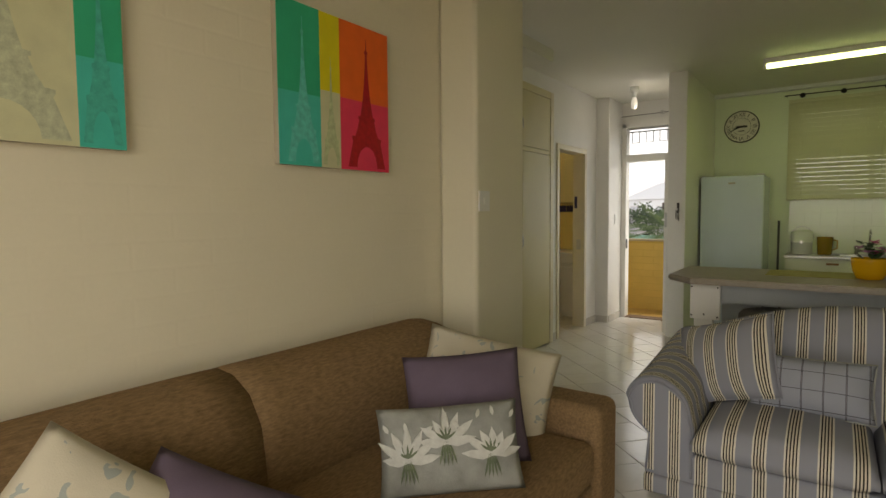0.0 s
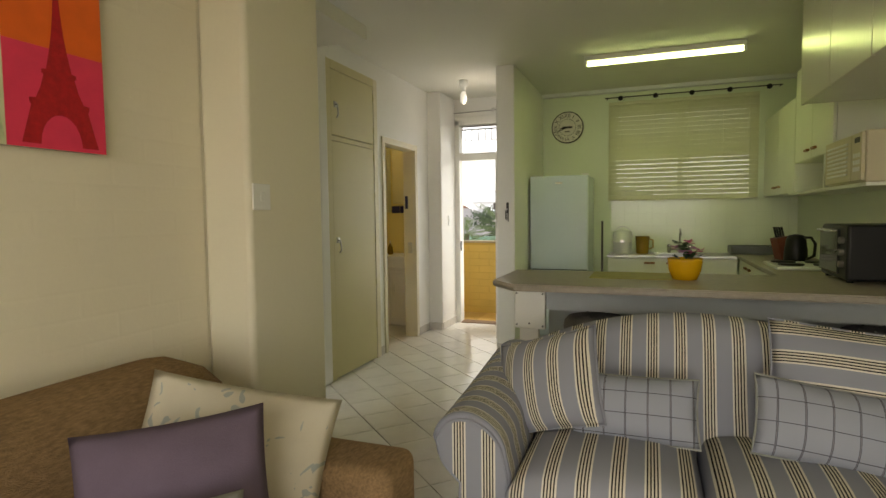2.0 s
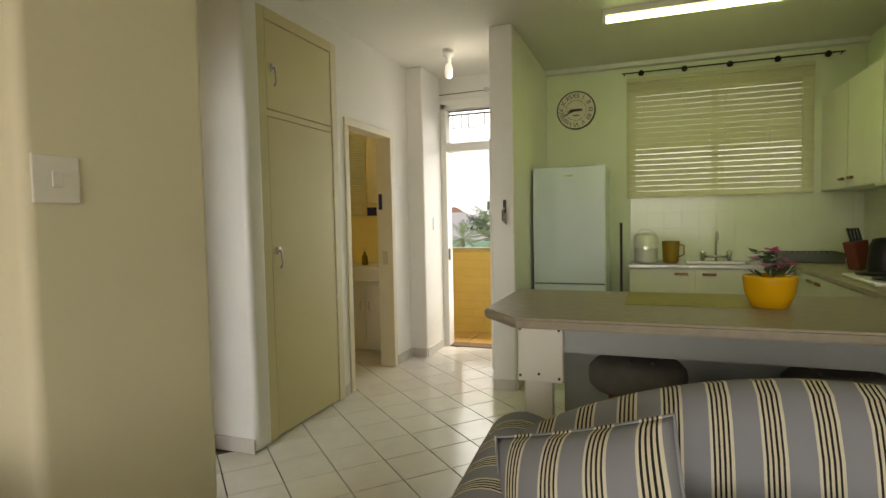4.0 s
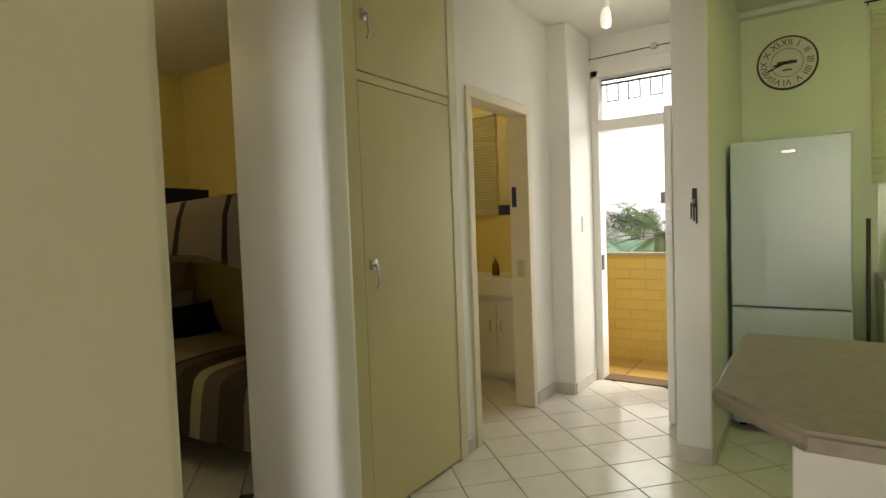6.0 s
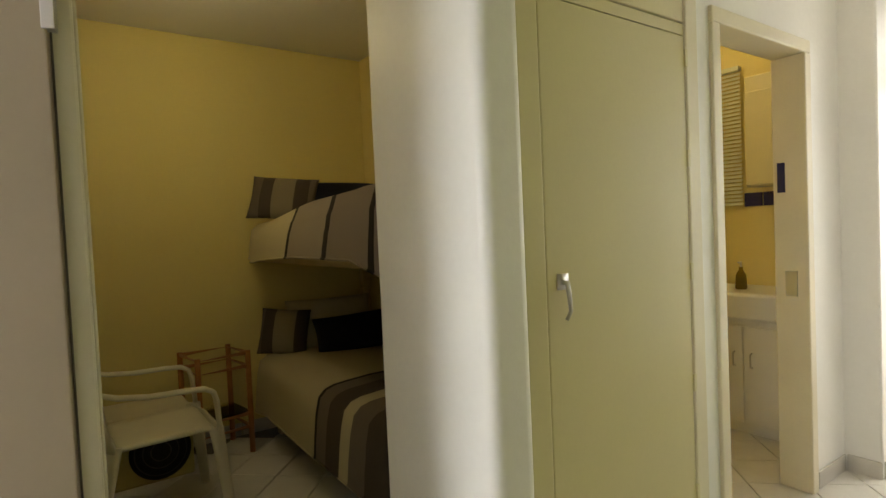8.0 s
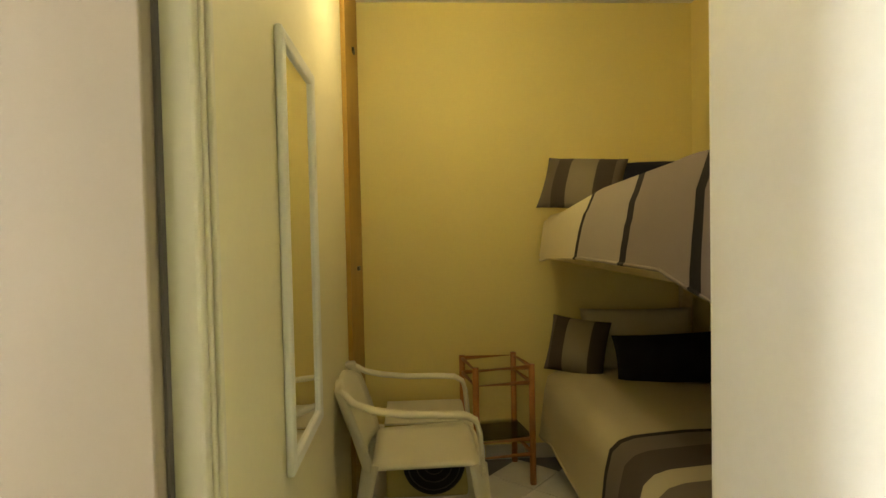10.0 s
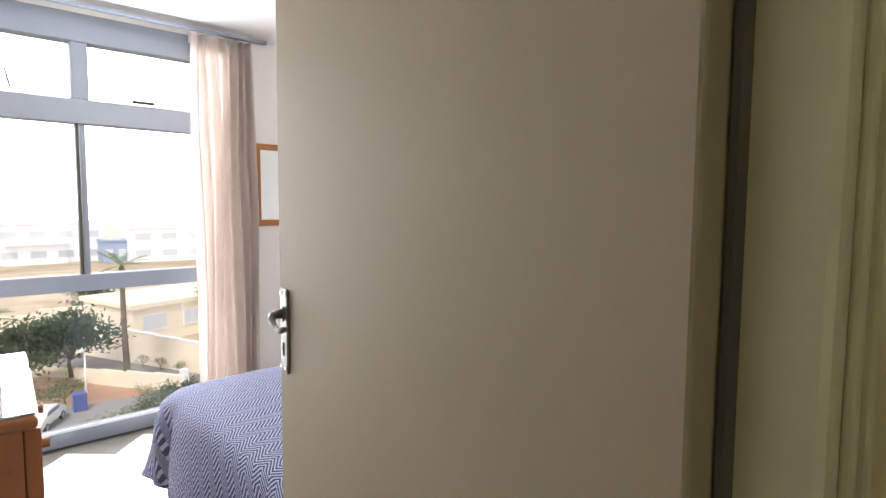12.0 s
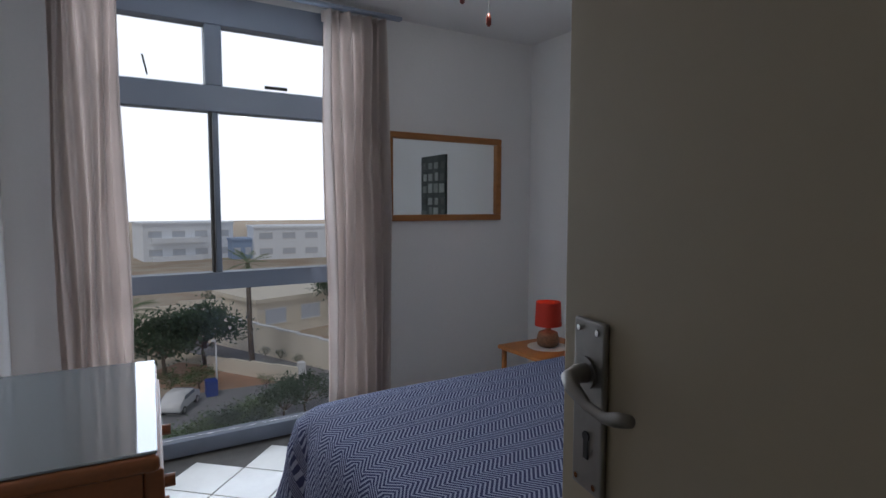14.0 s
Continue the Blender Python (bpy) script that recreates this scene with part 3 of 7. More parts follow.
M_BROWN = mat("brown_woven_upholstery", (0.285, 0.185, 0.095), 0.9, vary=0.30, scale=42, fine=150, bump=1.0, spec=0.2, stretch=(3, 0.8, 3))
M_PURPLE = mat("dusty_purple_cotton", (0.13, 0.10, 0.14), 0.9, vary=0.12, scale=10, fine=300, bump=0.3, spec=0.2)


def printed(name, ground, ink, scale, cut, ink2=None):
    """Cotton with a loose printed motif."""
    m = mat(name, ground, 0.9, vary=0.06, scale=9, fine=320, bump=0.25, spec=0.2)
    nt = m.node_tree
    b = nt.nodes["Principled BSDF"]
    old = b.inputs["Base Color"].links[0].from_socket
    tc = nt.nodes.new("ShaderNodeTexCoord")
    for k, (col, sc, ct) in enumerate([(ink, scale, cut)] + ([(ink2, scale * 1.7, cut + 0.03)] if ink2 else [])):
        wv = nt.nodes.new("ShaderNodeTexNoise")
        wv.noise_type = "RIDGED_MULTIFRACTAL" if k else "FBM"
        wv.inputs["Scale"].default_value = sc
        wv.inputs["Detail"].default_value = 1.5
        wv.inputs["Distortion"].default_value = 2.2
        nt.links.new(tc.outputs["Object"], wv.inputs["Vector"])
        mk = nmath(nt, "GREATER_THAN", wv.outputs["Fac"], ct)
        mx = nt.nodes.new("ShaderNodeMix")
        mx.data_type = "RGBA"
        nt.links.new(mk, mx.inputs["Factor"])
        nt.links.new(old, mx.inputs["A"])
        mx.inputs["B"].default_value = (*col, 1)
        old = mx.outputs["Result"]
    nt.links.new(old, b.inputs["Base Color"])
    return m


M_FLORAL = printed("cream_floral_cotton", (0.58, 0.54, 0.43), (0.36, 0.39, 0.37), 9, 0.63, (0.42, 0.38, 0.22))
M_GREYC = mat("grey_green_cotton", (0.30, 0.31, 0.29), 0.9, vary=0.2, scale=16, fine=260, bump=0.3, spec=0.2)
M_PETAL = mat("printed_petal_white", (0.52, 0.53, 0.50), 0.9, vary=0.12, scale=40, fine=300, bump=0.2)
M_STEM = mat("printed_stem_green", (0.14, 0.17, 0.11), 0.9, vary=0.2, scale=40, bump=0.2)


def cushion_bm(w, h, d, n=18, seed=0.0, sag=0.0):
    bm = bmesh.new()
    for side in (1, -1):
        grid = []
        for j in range(n + 1):
            row = []
            for i in range(n + 1):
                u, v = 2 * i / n - 1, 2 * j / n - 1
                pu, pv = 1 - abs(u) ** 2.6, 1 - abs(v) ** 2.6
                th = d * 0.62 * (max(pu, 0) * max(pv, 0)) ** 0.72
                pinch = 1 - 0.05 * (1 - u * u) * (v * v) - 0.0
                pinch2 = 1 - 0.05 * (1 - v * v) * (u * u)
                x, z = u * w / 2 * pinch2, v * h / 2 * pinch
                wob = noise.noise(Vector((x * 7 + seed, z * 7, side * 2 + seed))) * 0.009 * (pu * pv)
                row.append(bm.verts.new((x, side * (th + wob) + sag * v * v, z)))
            grid.append(row)
        for j in range(n):
            for i in range(n):
                q = (grid[j][i], grid[j][i + 1], grid[j + 1][i + 1], grid[j + 1][i])
                bm.faces.new(q if side < 0 else q[::-1])
    bmesh.ops.remove_doubles(bm, verts=bm.verts, dist=0.0006)
    return bm


def cushion(name, label, at, yaw, tilt, roll, w, h, d, material, piping=None, seed=0.0):
    """A cushion whose face looks along -y before it is turned."""
    t = thing(name, label, "cushion")
    t.matrix_world = pose(*at, 0, 0, yaw) @ pose(0, 0, 0, -tilt, 0, 0) @ pose(0, 0, 0, 0, roll, 0)
    part("cover", cushion_bm(w, h, d, seed=seed), material, t, "", True)
    if piping:
        pts = []
        for s in range(40):
            a = 2 * math.pi * s / 40
            c, sn = math.cos(a), math.sin(a)
            r = max(abs(c), abs(sn))
            pts.append((c / r * w / 2 * (1 - 0.05 * (1 - (sn / r) ** 2)), 0, sn / r * h / 2 * (1 - 0.05 * (1 - (c / r) ** 2))))
        part("piping", tube(pts, 0.005, 6, closed=True), piping, t)
    return t


# long brown sofa along the wall
sofa = thing("sofa", "long brown woven fabric sofa against the cream wall", "sofa")
part("base", box(-1.80, -0.72, -1.25, 2.32, 0.04, 0.24, 0.03, 3), M_BROWN, sofa, "", True)
for y0, y1 in ((-1.22, 0.42), (0.425, 2.10)):
    part("seat_cushion", box(-1.55, -0.70, y0, y1, 0.235, 0.42, 0.05, 4), M_BROWN, sofa, "", True)


def sofa_back(y0, y1, fall0, fall1):
    bm = bmesh.new()
    prof = [(-1.84, 0.2), (-1.84, 0.76), (-1.80, 0.80), (-1.72, 0.822), (-1.62, 0.812), (-1.53, 0.76), (-1.47, 0.66), (-1.44, 0.45), (-1.44, 0.2)]
    n = 14
    rows = []
    for k in range(n + 1):
        y = y0 + (y1 - y0) * k / n
        drop = fall0 * max(0, 1 - k / n * 7) ** 2 + fall1 * max(0, 1 - (n - k) / n * 7) ** 2
        rows.append([bm.verts.new((x, y, z - (drop if z > 0.5 else 0) + 0.006 * noise.noise((x * 3, y * 2.5, z * 3)))) for x, z in prof])
    for a, b in zip(rows, rows[1:]):
        for i in range(len(prof) - 1):
            bm.faces.new((a[i], a[i + 1], b[i + 1], b[i]))
    bm.faces.new(rows[0])
    bm.faces.new(rows[-1][::-1])
    return bm


part("back_cushion", sofa_back(-1.22, 1.03, 0.03, 0.002), M_BROWN, sofa, "", True)
part("back_cushion", sofa_back(1.032, 2.335, 0.004, 0.06), M_BROWN, sofa, "", True)
part("arm", box(-1.60, -0.69, 2.10, 2.34, 0.05, 0.55, 0.045, 4), M_BROWN, sofa, "", True)
part("arm", box(-1.60, -0.69, -1.45, -1.22, 0.05, 0.55, 0.045, 4), M_BROWN, sofa, "", True)
for x, y in ((-1.7, -1.35), (-0.8, -1.35), (-1.7, 2.2), (-0.8, 2.2)):
    part("foot", box(x - 0.03, x + 0.03, y - 0.03, y + 0.03, 0, 0.045), M_BLACK, sofa)
FACE = 42
cushion("throw_pillow", "cream floral cotton throw pillow leaning in the sofa corner", (-1.16, 1.97, 0.60), FACE - 8, 20, 14, 0.60, 0.44, 0.13, M_FLORAL, seed=1)
cushion("throw_pillow", "plain dusty purple throw pillow on the brown sofa", (-1.055, 1.65, 0.62), FACE, 18, -3, 0.46, 0.43, 0.13, M_PURPLE, seed=2)
leafy = cushion("throw_pillow", "small grey throw pillow with printed white flowers", (-0.985, 1.44, 0.555), FACE, 20, -2, 0.50, 0.30, 0.12, M_GREYC, seed=3)


def petal(bm, cx, cz, ang, length, width, y):
    c, s = math.cos(ang), math.sin(ang)
    pts = [(0, 0), (0.35, 0.5), (0.7, 0.42), (1, 0), (0.7, -0.42), (0.35, -0.5)]
    bm.faces.new([bm.verts.new((cx + c * a * length - s * b * width, y(cx + c * a * length, cz + s * a * length), cz + s * a * length + c * b * width)) for a, b in pts])


def on_pillow(w, h, d):
    def f(x, z):
        u, v = 2 * x / w, 2 * z / h
        return -(d * 0.62 * (max(0, 1 - abs(u) ** 2.6) * max(0, 1 - abs(v) ** 2.6)) ** 0.72) - 0.0075
    return f


yy = on_pillow(0.50, 0.30, 0.12)
rr = random.Random(5)
bm = bmesh.new()
for cx, cz in ((-0.15, -0.03), (-0.02, 0.02), (0.14, -0.03)):
    for k in range(7):
        petal(bm, cx, cz, radians(90 + (k - 3) * 27), rr.uniform(0.085, 0.125), 0.030, yy)
for k in range(8):
    petal(bm, -0.21 + k * 0.06, 0.08 + rr.uniform(-0.02, 0.02), rr.uniform(0.5, 2.5), 0.035, 0.014, yy)
part("printed_flowers", bm, M_PETAL, leafy)["kind"] = "stuff"
bm = bmesh.new()
for cx, cz in ((-0.15, -0.02), (-0.02, 0.03), (0.13, -0.02)):
    for k in range(5):
        petal(bm, cx + 0.004 * k - 0.008, cz, radians(255 + 8 * k), 0.08, 0.008, yy)
    for k in range(5):
        petal(bm, cx, cz + 0.004, radians(90 + (k - 2) * 27), 0.045, 0.008, lambda x, z: yy(x, z) - 0.002)
part("printed_stems", bm, M_STEM, leafy)["kind"] = "stuff"
cushion("throw_pillow", "cream floral cotton throw pillow on the sofa seat", (-1.30, 0.42, 0.585), 68, 20, 38, 0.48, 0.44, 0.13, M_FLORAL, seed=4)
cushion("throw_pillow", "plain dusty purple throw pillow slumped on the sofa seat", (-1.16, 0.62, 0.53), 60, 38, 30, 0.44, 0.42, 0.13, M_PURPLE, seed=5)
cushion("throw_pillow", "small grey flowered throw pillow on the sofa seat", (-1.02, 0.78, 0.465), 55, 34, 26, 0.48, 0.30, 0.12, M_GREYC, seed=6)

# striped settee with rolled arms
st = thing("settee", "blue-grey striped two-seat settee with rolled arms", "settee")
SX = 0.255


def soft_block(x0, x1, y0, y1, z0, z1, crown, n=14, edge=0.05, seed=0.0):
    """An upholstered pad: rounded edges, a crowned top and small dents."""
    bm = bmesh.new()
    top, bottom = [], []
    for j in range(n + 1):
        rt, rb = [], []
        for i in range(n + 1):
            u, v = 2 * i / n - 1, 2 * j / n - 1
            ru, rv = max(0.0, 1 - abs(u) ** 5), max(0.0, 1 - abs(v) ** 5)
            f = (ru * rv) ** 0.4
            x, y = (x0 + x1) / 2 + u * (x1 - x0) / 2, (y0 + y1) / 2 + v * (y1 - y0) / 2
            dent = 0.006 * noise.noise((x * 5 + seed, y * 5, seed)) * f
            rt.append(bm.verts.new((x, y, z1 - edge * (1 - f) + crown * (1 - u * u) * (1 - v * v) + dent)))
            rb.append(bm.verts.new((x, y, z0 + edge * 0.6 * (1 - f))))
        top.append(rt)
        bottom.append(rb)
    for j in range(n):
        for i in range(n):
            bm.faces.new((top[j][i], top[j][i + 1], top[j + 1][i + 1], top[j + 1][i]))
            bm.faces.new((bottom[j][i], bottom[j + 1][i], bottom[j + 1][i + 1], bottom[j][i + 1]))
    rim = lambda g: [g[0][i] for i in range(n)] + [g[j][n] for j in range(n)] + [g[n][n - i] for i in range(n)] + [g[n - j][0] for j in range(n)]
    a, b = rim(top), rim(bottom)
    for k in range(len(a)):
        m_ = (k + 1) % len(a)
        bm.faces.new((a[k], b[k], b[m_], a[m_]))
    return bm


part("base", box(SX - 0.86, SX + 0.86, 2.60, 3.60, 0.06, 0.24, 0.02, 3), M_STRIPE_X, st, "", True)
part("skirt", box(SX - 0.90, SX + 0.90, 2.585, 3.62, 0.02, 0.11, 0.012, 2), M_STRIPE_X, st, "", True)
for s in (-1, 1):
    x0, x1 = sorted((SX + s * 0.004, SX + s * 0.685))
    part("seat_cushion", soft_block(x0, x1, 2.545, 3.26, 0.235, 0.405, 0.03, 20, 0.085, s * 3.0), M_STRIPE_X, st, "", True)


def settee_back():
    bm = bmesh.new()
    cols = []
    nb = 48
    for k in range(nb + 1):
        u = 2 * k / nb - 1
        top = 0.60 + 0.275 * (max(0.0, math.cos(u * math.pi / 2)) ** 0.75)
        x = SX + u * 0.90
        sag = 0.008 * math.sin(u * 9) + 0.01 * noise.noise((u * 4, 0, 3))
        prof = [(3.16, 0.24), (3.17, 0.38), (3.21 + sag, 0.50), (3.27 + sag, top - 0.15), (3.31, top - 0.07), (3.36, top - 0.018), (3.43, top), (3.50, top - 0.015), (3.56, top - 0.06), (3.59, top - 0.14), (3.60, 0.40), (3.60, 0.24)]
        cols.append([bm.verts.new((x, y, z)) for y, z in prof])
    for a, b in zip(cols, cols[1:]):
        for i in range(len(a) - 1):
            bm.faces.new((a[i], a[i + 1], b[i + 1], b[i]))
    bm.faces.new(cols[0])
    bm.faces.new(cols[-1][::-1])
    return bm


part("backrest", settee_back(), M_STRIPE_X, st, "", True)
for s in (-1, 1):
    # section of the rolled arm, from the inner foot over the scroll to the outer foot
    sec = [(0.675, 0.10), (0.680, 0.36)] + [(0.865 - 0.135 * math.cos(radians(a)) * (0.9 if a > 180 else 1.0) - 0.03 * max(0, 1 - a / 60), 0.455 + 0.130 * math.sin(radians(a))) for a in range(-10, 241, 12)] + [(0.885, 0.30), (0.900, 0.10)]
    bm = bmesh.new()
    rows = []
    for y, shrink in ((2.605, 0.90), (2.600, 0.95), (2.615, 0.99), (2.66, 1.0), (2.8, 1.0), (3.0, 1.0), (3.2, 1.0), (3.4, 1.0), (3.56, 0.99)):
        lift = 0.075 * max(0.0, (y - 2.7) / 0.8) ** 1.2
        rows.append([bm.verts.new((SX + s * (0.80 + (px - 0.80) * shrink), y, 0.36 + (pz - 0.36) * shrink + (lift if pz > 0.32 else 0.0))) for px, pz in sec])
    for a, b in zip(rows, rows[1:]):
        for i in range(len(sec) - 1):
            bm.faces.new((a[i], a[i + 1], b[i + 1], b[i]))
        bm.faces.new((a[-1], a[0], b[0], b[-1]))
    bm.faces.new(rows[0])
    bm.faces.new(rows[-1][::-1])
    arm = part("arm", bm, M_STRIPE_Y, st, "", True)
    bm = bmesh.new()
    face = [(SX + s * (0.80 + (px - 0.80) * 0.88), 0.36 + (pz - 0.36) * 0.88) for px, pz in sec]
    front = [bm.verts.new((x, 2.592, z)) for x, z in face]
    rear = [bm.verts.new((x, 2.602, z)) for x, z in face]
    bm.faces.new(front)
    for i in range(len(face)):
        bm.faces.new((front[i], front[(i + 1) % len(face)], rear[(i + 1) % len(face)], rear[i]))
    part("arm_front", bm, M_STRIPE_X, arm)
    part("piping", tube([(x, 2.596, z) for x, z in face], 0.007, 6), M_STRIPE_Y, arm, "", True)
for x, y in ((SX - 0.8, 2.68), (SX + 0.8, 2.68), (SX - 0.8, 3.5), (SX + 0.8, 3.5)):
    part("foot", box(x - 0.03, x + 0.03, y - 0.03, y + 0.03, 0, 0.06), M_BLACK, st)
cushion("throw_pillow", "grey striped throw pillow with ruffled edge on the settee", (-0.36, 3.05, 0.60), -24, 26, -20, 0.50, 0.43, 0.16, M_STRIPE_X, M_STRIPE_X, seed=7)
cushion("throw_pillow", "small blue-grey checked throw pillow on the settee", (0.005, 3.0, 0.535), -2, 22, -1, 0.50, 0.27, 0.14, M_PLAID, M_GREYC, seed=8)
cushion("throw_pillow", "large grey striped throw pillow leaning on the settee", (0.86, 3.16, 0.65), 8, 20, 7, 0.72, 0.46, 0.16, M_STRIPE_Z, M_STRIPE_X, seed=9)
cushion("throw_pillow", "small blue-grey checked throw pillow tilted on the settee", (0.70, 2.98, 0.545), 8, 26, 9, 0.54, 0.30, 0.13, M_PLAID, M_GREYC, seed=10)


# canvases
def lattice_tower(at):
    """A flat tower print: arched feet, two galleries and a long tapering mast, one joined sheet."""
    bm = bmesh.new()
    half = [(0.20, 0.37), (0.215, 0.39), (0.235, 0.39), (0.24, 0.31), (0.30, 0.245), (0.37, 0.20), (0.375, 0.225), (0.395, 0.225), (0.40, 0.165), (0.50, 0.115), (0.60, 0.078), (0.70, 0.052), (0.80, 0.034), (0.88, 0.024), (0.885, 0.042), (0.905, 0.042), (0.91, 0.014), (1.0, 0.006)]
    rows = [(bm.verts.new(at(-a, z)), bm.verts.new(at(a, z))) for z, a in half]
    for (a, b), (c, d) in zip(rows, rows[1:]):
        bm.faces.new((a, b, d, c))
    arch = [(0.27 * math.cos(math.pi * k / 12), 0.165 * math.sin(math.pi * k / 12)) for k in range(13)]
    outer = [(0.5 - 0.13 * min(1.0, k / 6) if k <= 6 else -0.5 + 0.13 * min(1.0, (12 - k) / 6), 0.20 * (k / 6 if k <= 6 else (12 - k) / 6)) for k in range(13)]
    outer[6] = (0.0, 0.20)
    outer[5], outer[7] = (0.37, 0.20), (-0.37, 0.20)
    iv, ov = [bm.verts.new(at(*p)) for p in arch], [bm.verts.new(at(*p)) for p in outer]
    for k in range(12):
        bm.faces.new((iv[k], iv[k + 1], ov[k + 1], ov[k]))
    bmesh.ops.remove_doubles(bm, verts=bm.verts, dist=0.0003)
    return bm


def canvas(label, y0, panels, towers):
    t = thing("canvas_print", label, "wall art")
    z0, h = 1.585, 0.70
    part("stretcher", box(-1.879, -1.845, y0, y0 + 0.70, z0, z0 + h, 0.004), mat("canvas_side", (0.5, 0.45, 0.35), 0.8), t)
    for (a, b, za, zb, col) in panels:
        part("colour_panel", box(-1.8445, -1.8415, y0 + a * 0.7, y0 + b * 0.7, z0 + za * h, z0 + zb * h), mat("printed_canvas", col, 0.55, vary=0.07, scale=12, fine=420, bump=0.15), t)
    for (cy, zb, w, hh, col) in towers:
        part("printed_tower", lattice_tower(lambda py, pz: (-1.8395, y0 + (cy + py * w) * 0.7, z0 + (zb + pz * hh) * h)), mat("printed_ink", col, 0.6, vary=0.22, scale=38, fine=200), t)
    return t


GRN, YEL, ORG, TEAL, SAND, ROSE = (0.02, 0.46, 0.25), (0.78, 0.68, 0.02), (0.90, 0.15, 0.02), (0.05, 0.56, 0.46), (0.66, 0.66, 0.42), (0.86, 0.05, 0.12)
canvas("canvas print of a lattice tower in green, yellow and red", 1.43,
       [(0, 0.335, 0.45, 1, GRN), (0, 0.335, 0, 0.45, TEAL), (0.335, 0.51, 0.50, 1, YEL), (0.335, 0.51, 0, 0.50, SAND), (0.51, 1, 0.48, 1, ORG), (0.51, 1, 0, 0.48, ROSE)],
       [(0.19, 0.02, 0.26, 0.90, (0.12, 0.62, 0.54)), (0.425, 0.02, 0.16, 0.70, (0.55, 0.62, 0.36)), (0.765, 0.02, 0.38, 0.90, (0.50, 0.012, 0.02))])
canvas("canvas print of a lattice tower in pale yellow and green panels", 0.11,
       [(0, 0.80, 0, 0.72, SAND), (0, 0.80, 0.72, 1, YEL), (0.80, 1, 0.4, 1, GRN), (0.80, 1, 0, 0.4, TEAL)],
       [(0.52, 0.02, 0.50, 0.9, (0.56, 0.60, 0.42)), (0.90, 0.02, 0.17, 0.9, (0.06, 0.50, 0.40))])

# ---- kitchen ----
M_TOP = mat("mottled_laminate_top", (0.34, 0.30, 0.24), 0.45, vary=0.12, scale=30, fine=260, bump=0.02)
bar = thing("breakfast_bar", "mottled laminate breakfast bar with a clipped corner", "breakfast bar")
bm = bmesh.new()
outline = [(-0.90, 4.10), (-0.72, 3.89), (1.518, 3.89), (1.518, 4.80), (-0.90, 4.80)]
lo = [bm.verts.new((x, y, 0.88)) for x, y in outline]
hi = [bm.verts.new((x, y, 0.922)) for x, y in outline]
bm.faces.new(lo[::-1])
bm.faces.new(hi)
for i in range(5):
    bm.faces.new((lo[i], lo[(i + 1) % 5], hi[(i + 1) % 5], hi[i]))
bmesh.ops.bevel(bm, geom=list(bm.edges), offset=0.01, segments=3, affect="EDGES")
part("worktop", bm, M_TOP, bar, "", True)
M_PALEB = mat("pale_blue_grey_panel", (0.42, 0.45, 0.46), 0.6, vary=0.04)
part("back_panel", box(-0.62, 1.518, 4.62, 4.66, 0, 0.88), M_PALEB, bar, "pale blue-grey back panel")
part("apron", box(-0.56, 1.518, 4.12, 4.145, 0.74, 0.88), M_PALEB, bar, "pale blue-grey apron board")
sp_ = part("end_bracket", box(-0.74, -0.55, 4.06, 4.10, 0.62, 0.88, 0.004), M_WHITE, bar, "white bracket panel with screws")
for dx, dz in ((-0.73, 0.845), (-0.565, 0.845), (-0.73, 0.645), (-0.565, 0.64), (-0.65, 0.655)):
    part("screw", moved(tube([(0, 0, 0), (0, -0.004, 0)], 0.006, 8), pose(dx, 4.06, dz)), M_IRON, sp_)
part("post", box(-0.72, -0.60, 4.10, 4.16, 0, 0.64, 0.004), M_WHITE, bar)


def bar_stool(at, rz, first=None):
    if first is not None:
        return copy_thing(first, pose(*at, 0, 0, rz))
    t = thing("bar_stool", "round bar stool with a grey buttoned seat and orange wooden legs", "stool", at, rz, "stools at the breakfast bar")
    prof = [(0.05, 0.55), (0.185, 0.555), (0.205, 0.575), (0.21, 0.61), (0.205, 0.645), (0.18, 0.672), (0.12, 0.683), (0.07, 0.684), (0.04, 0.68), (0.001, 0.668)]
    seat = part("seat", lathe(prof, 36), M_STOOL, t, "", True)
    for k in range(6):
        a = k * math.pi / 3
        bm = bmesh.new()
        bmesh.ops.create_uvsphere(bm, u_segments=8, v_segments=6, radius=0.01, matrix=Matrix.Translation((0.1 * math.cos(a), 0.1 * math.sin(a), 0.684)))
        part("button", bm, M_STOOL, seat)
    for k in range(4):
        a = math.pi / 4 + k * math.pi / 2
        c, s = math.cos(a), math.sin(a)
        part("leg", tube([(0.12 * c, 0.12 * s, 0.56), (0.19 * c, 0.19 * s, 0.0)], [0.022, 0.015], 10), M_ORANGEWOOD, t, "", True)
    part("ring", tube([(0.165 * math.cos(2 * math.pi * k / 24), 0.165 * math.sin(2 * math.pi * k / 24), 0.22) for k in range(24)], 0.008, 8, closed=True), M_CHROME, t, "", True)
    return t


M_STOOL = mat("grey_stool_fabric", (0.20, 0.19, 0.18), 0.9, vary=0.15, scale=12, fine=300, bump=0.4, spec=0.2)
M_ORANGEWOOD = mat("orange_stained_wood", (0.34, 0.10, 0.03), 0.4, vary=0.2, scale=8, fine=90, stretch=(6, 6, 1))
s1 = bar_stool((-0.26, 4.32, 0), 10)
bar_stool((0.50, 4.30, 0), 35, s1)
bar_stool((1.26, 4.29, 0), 62, s1)

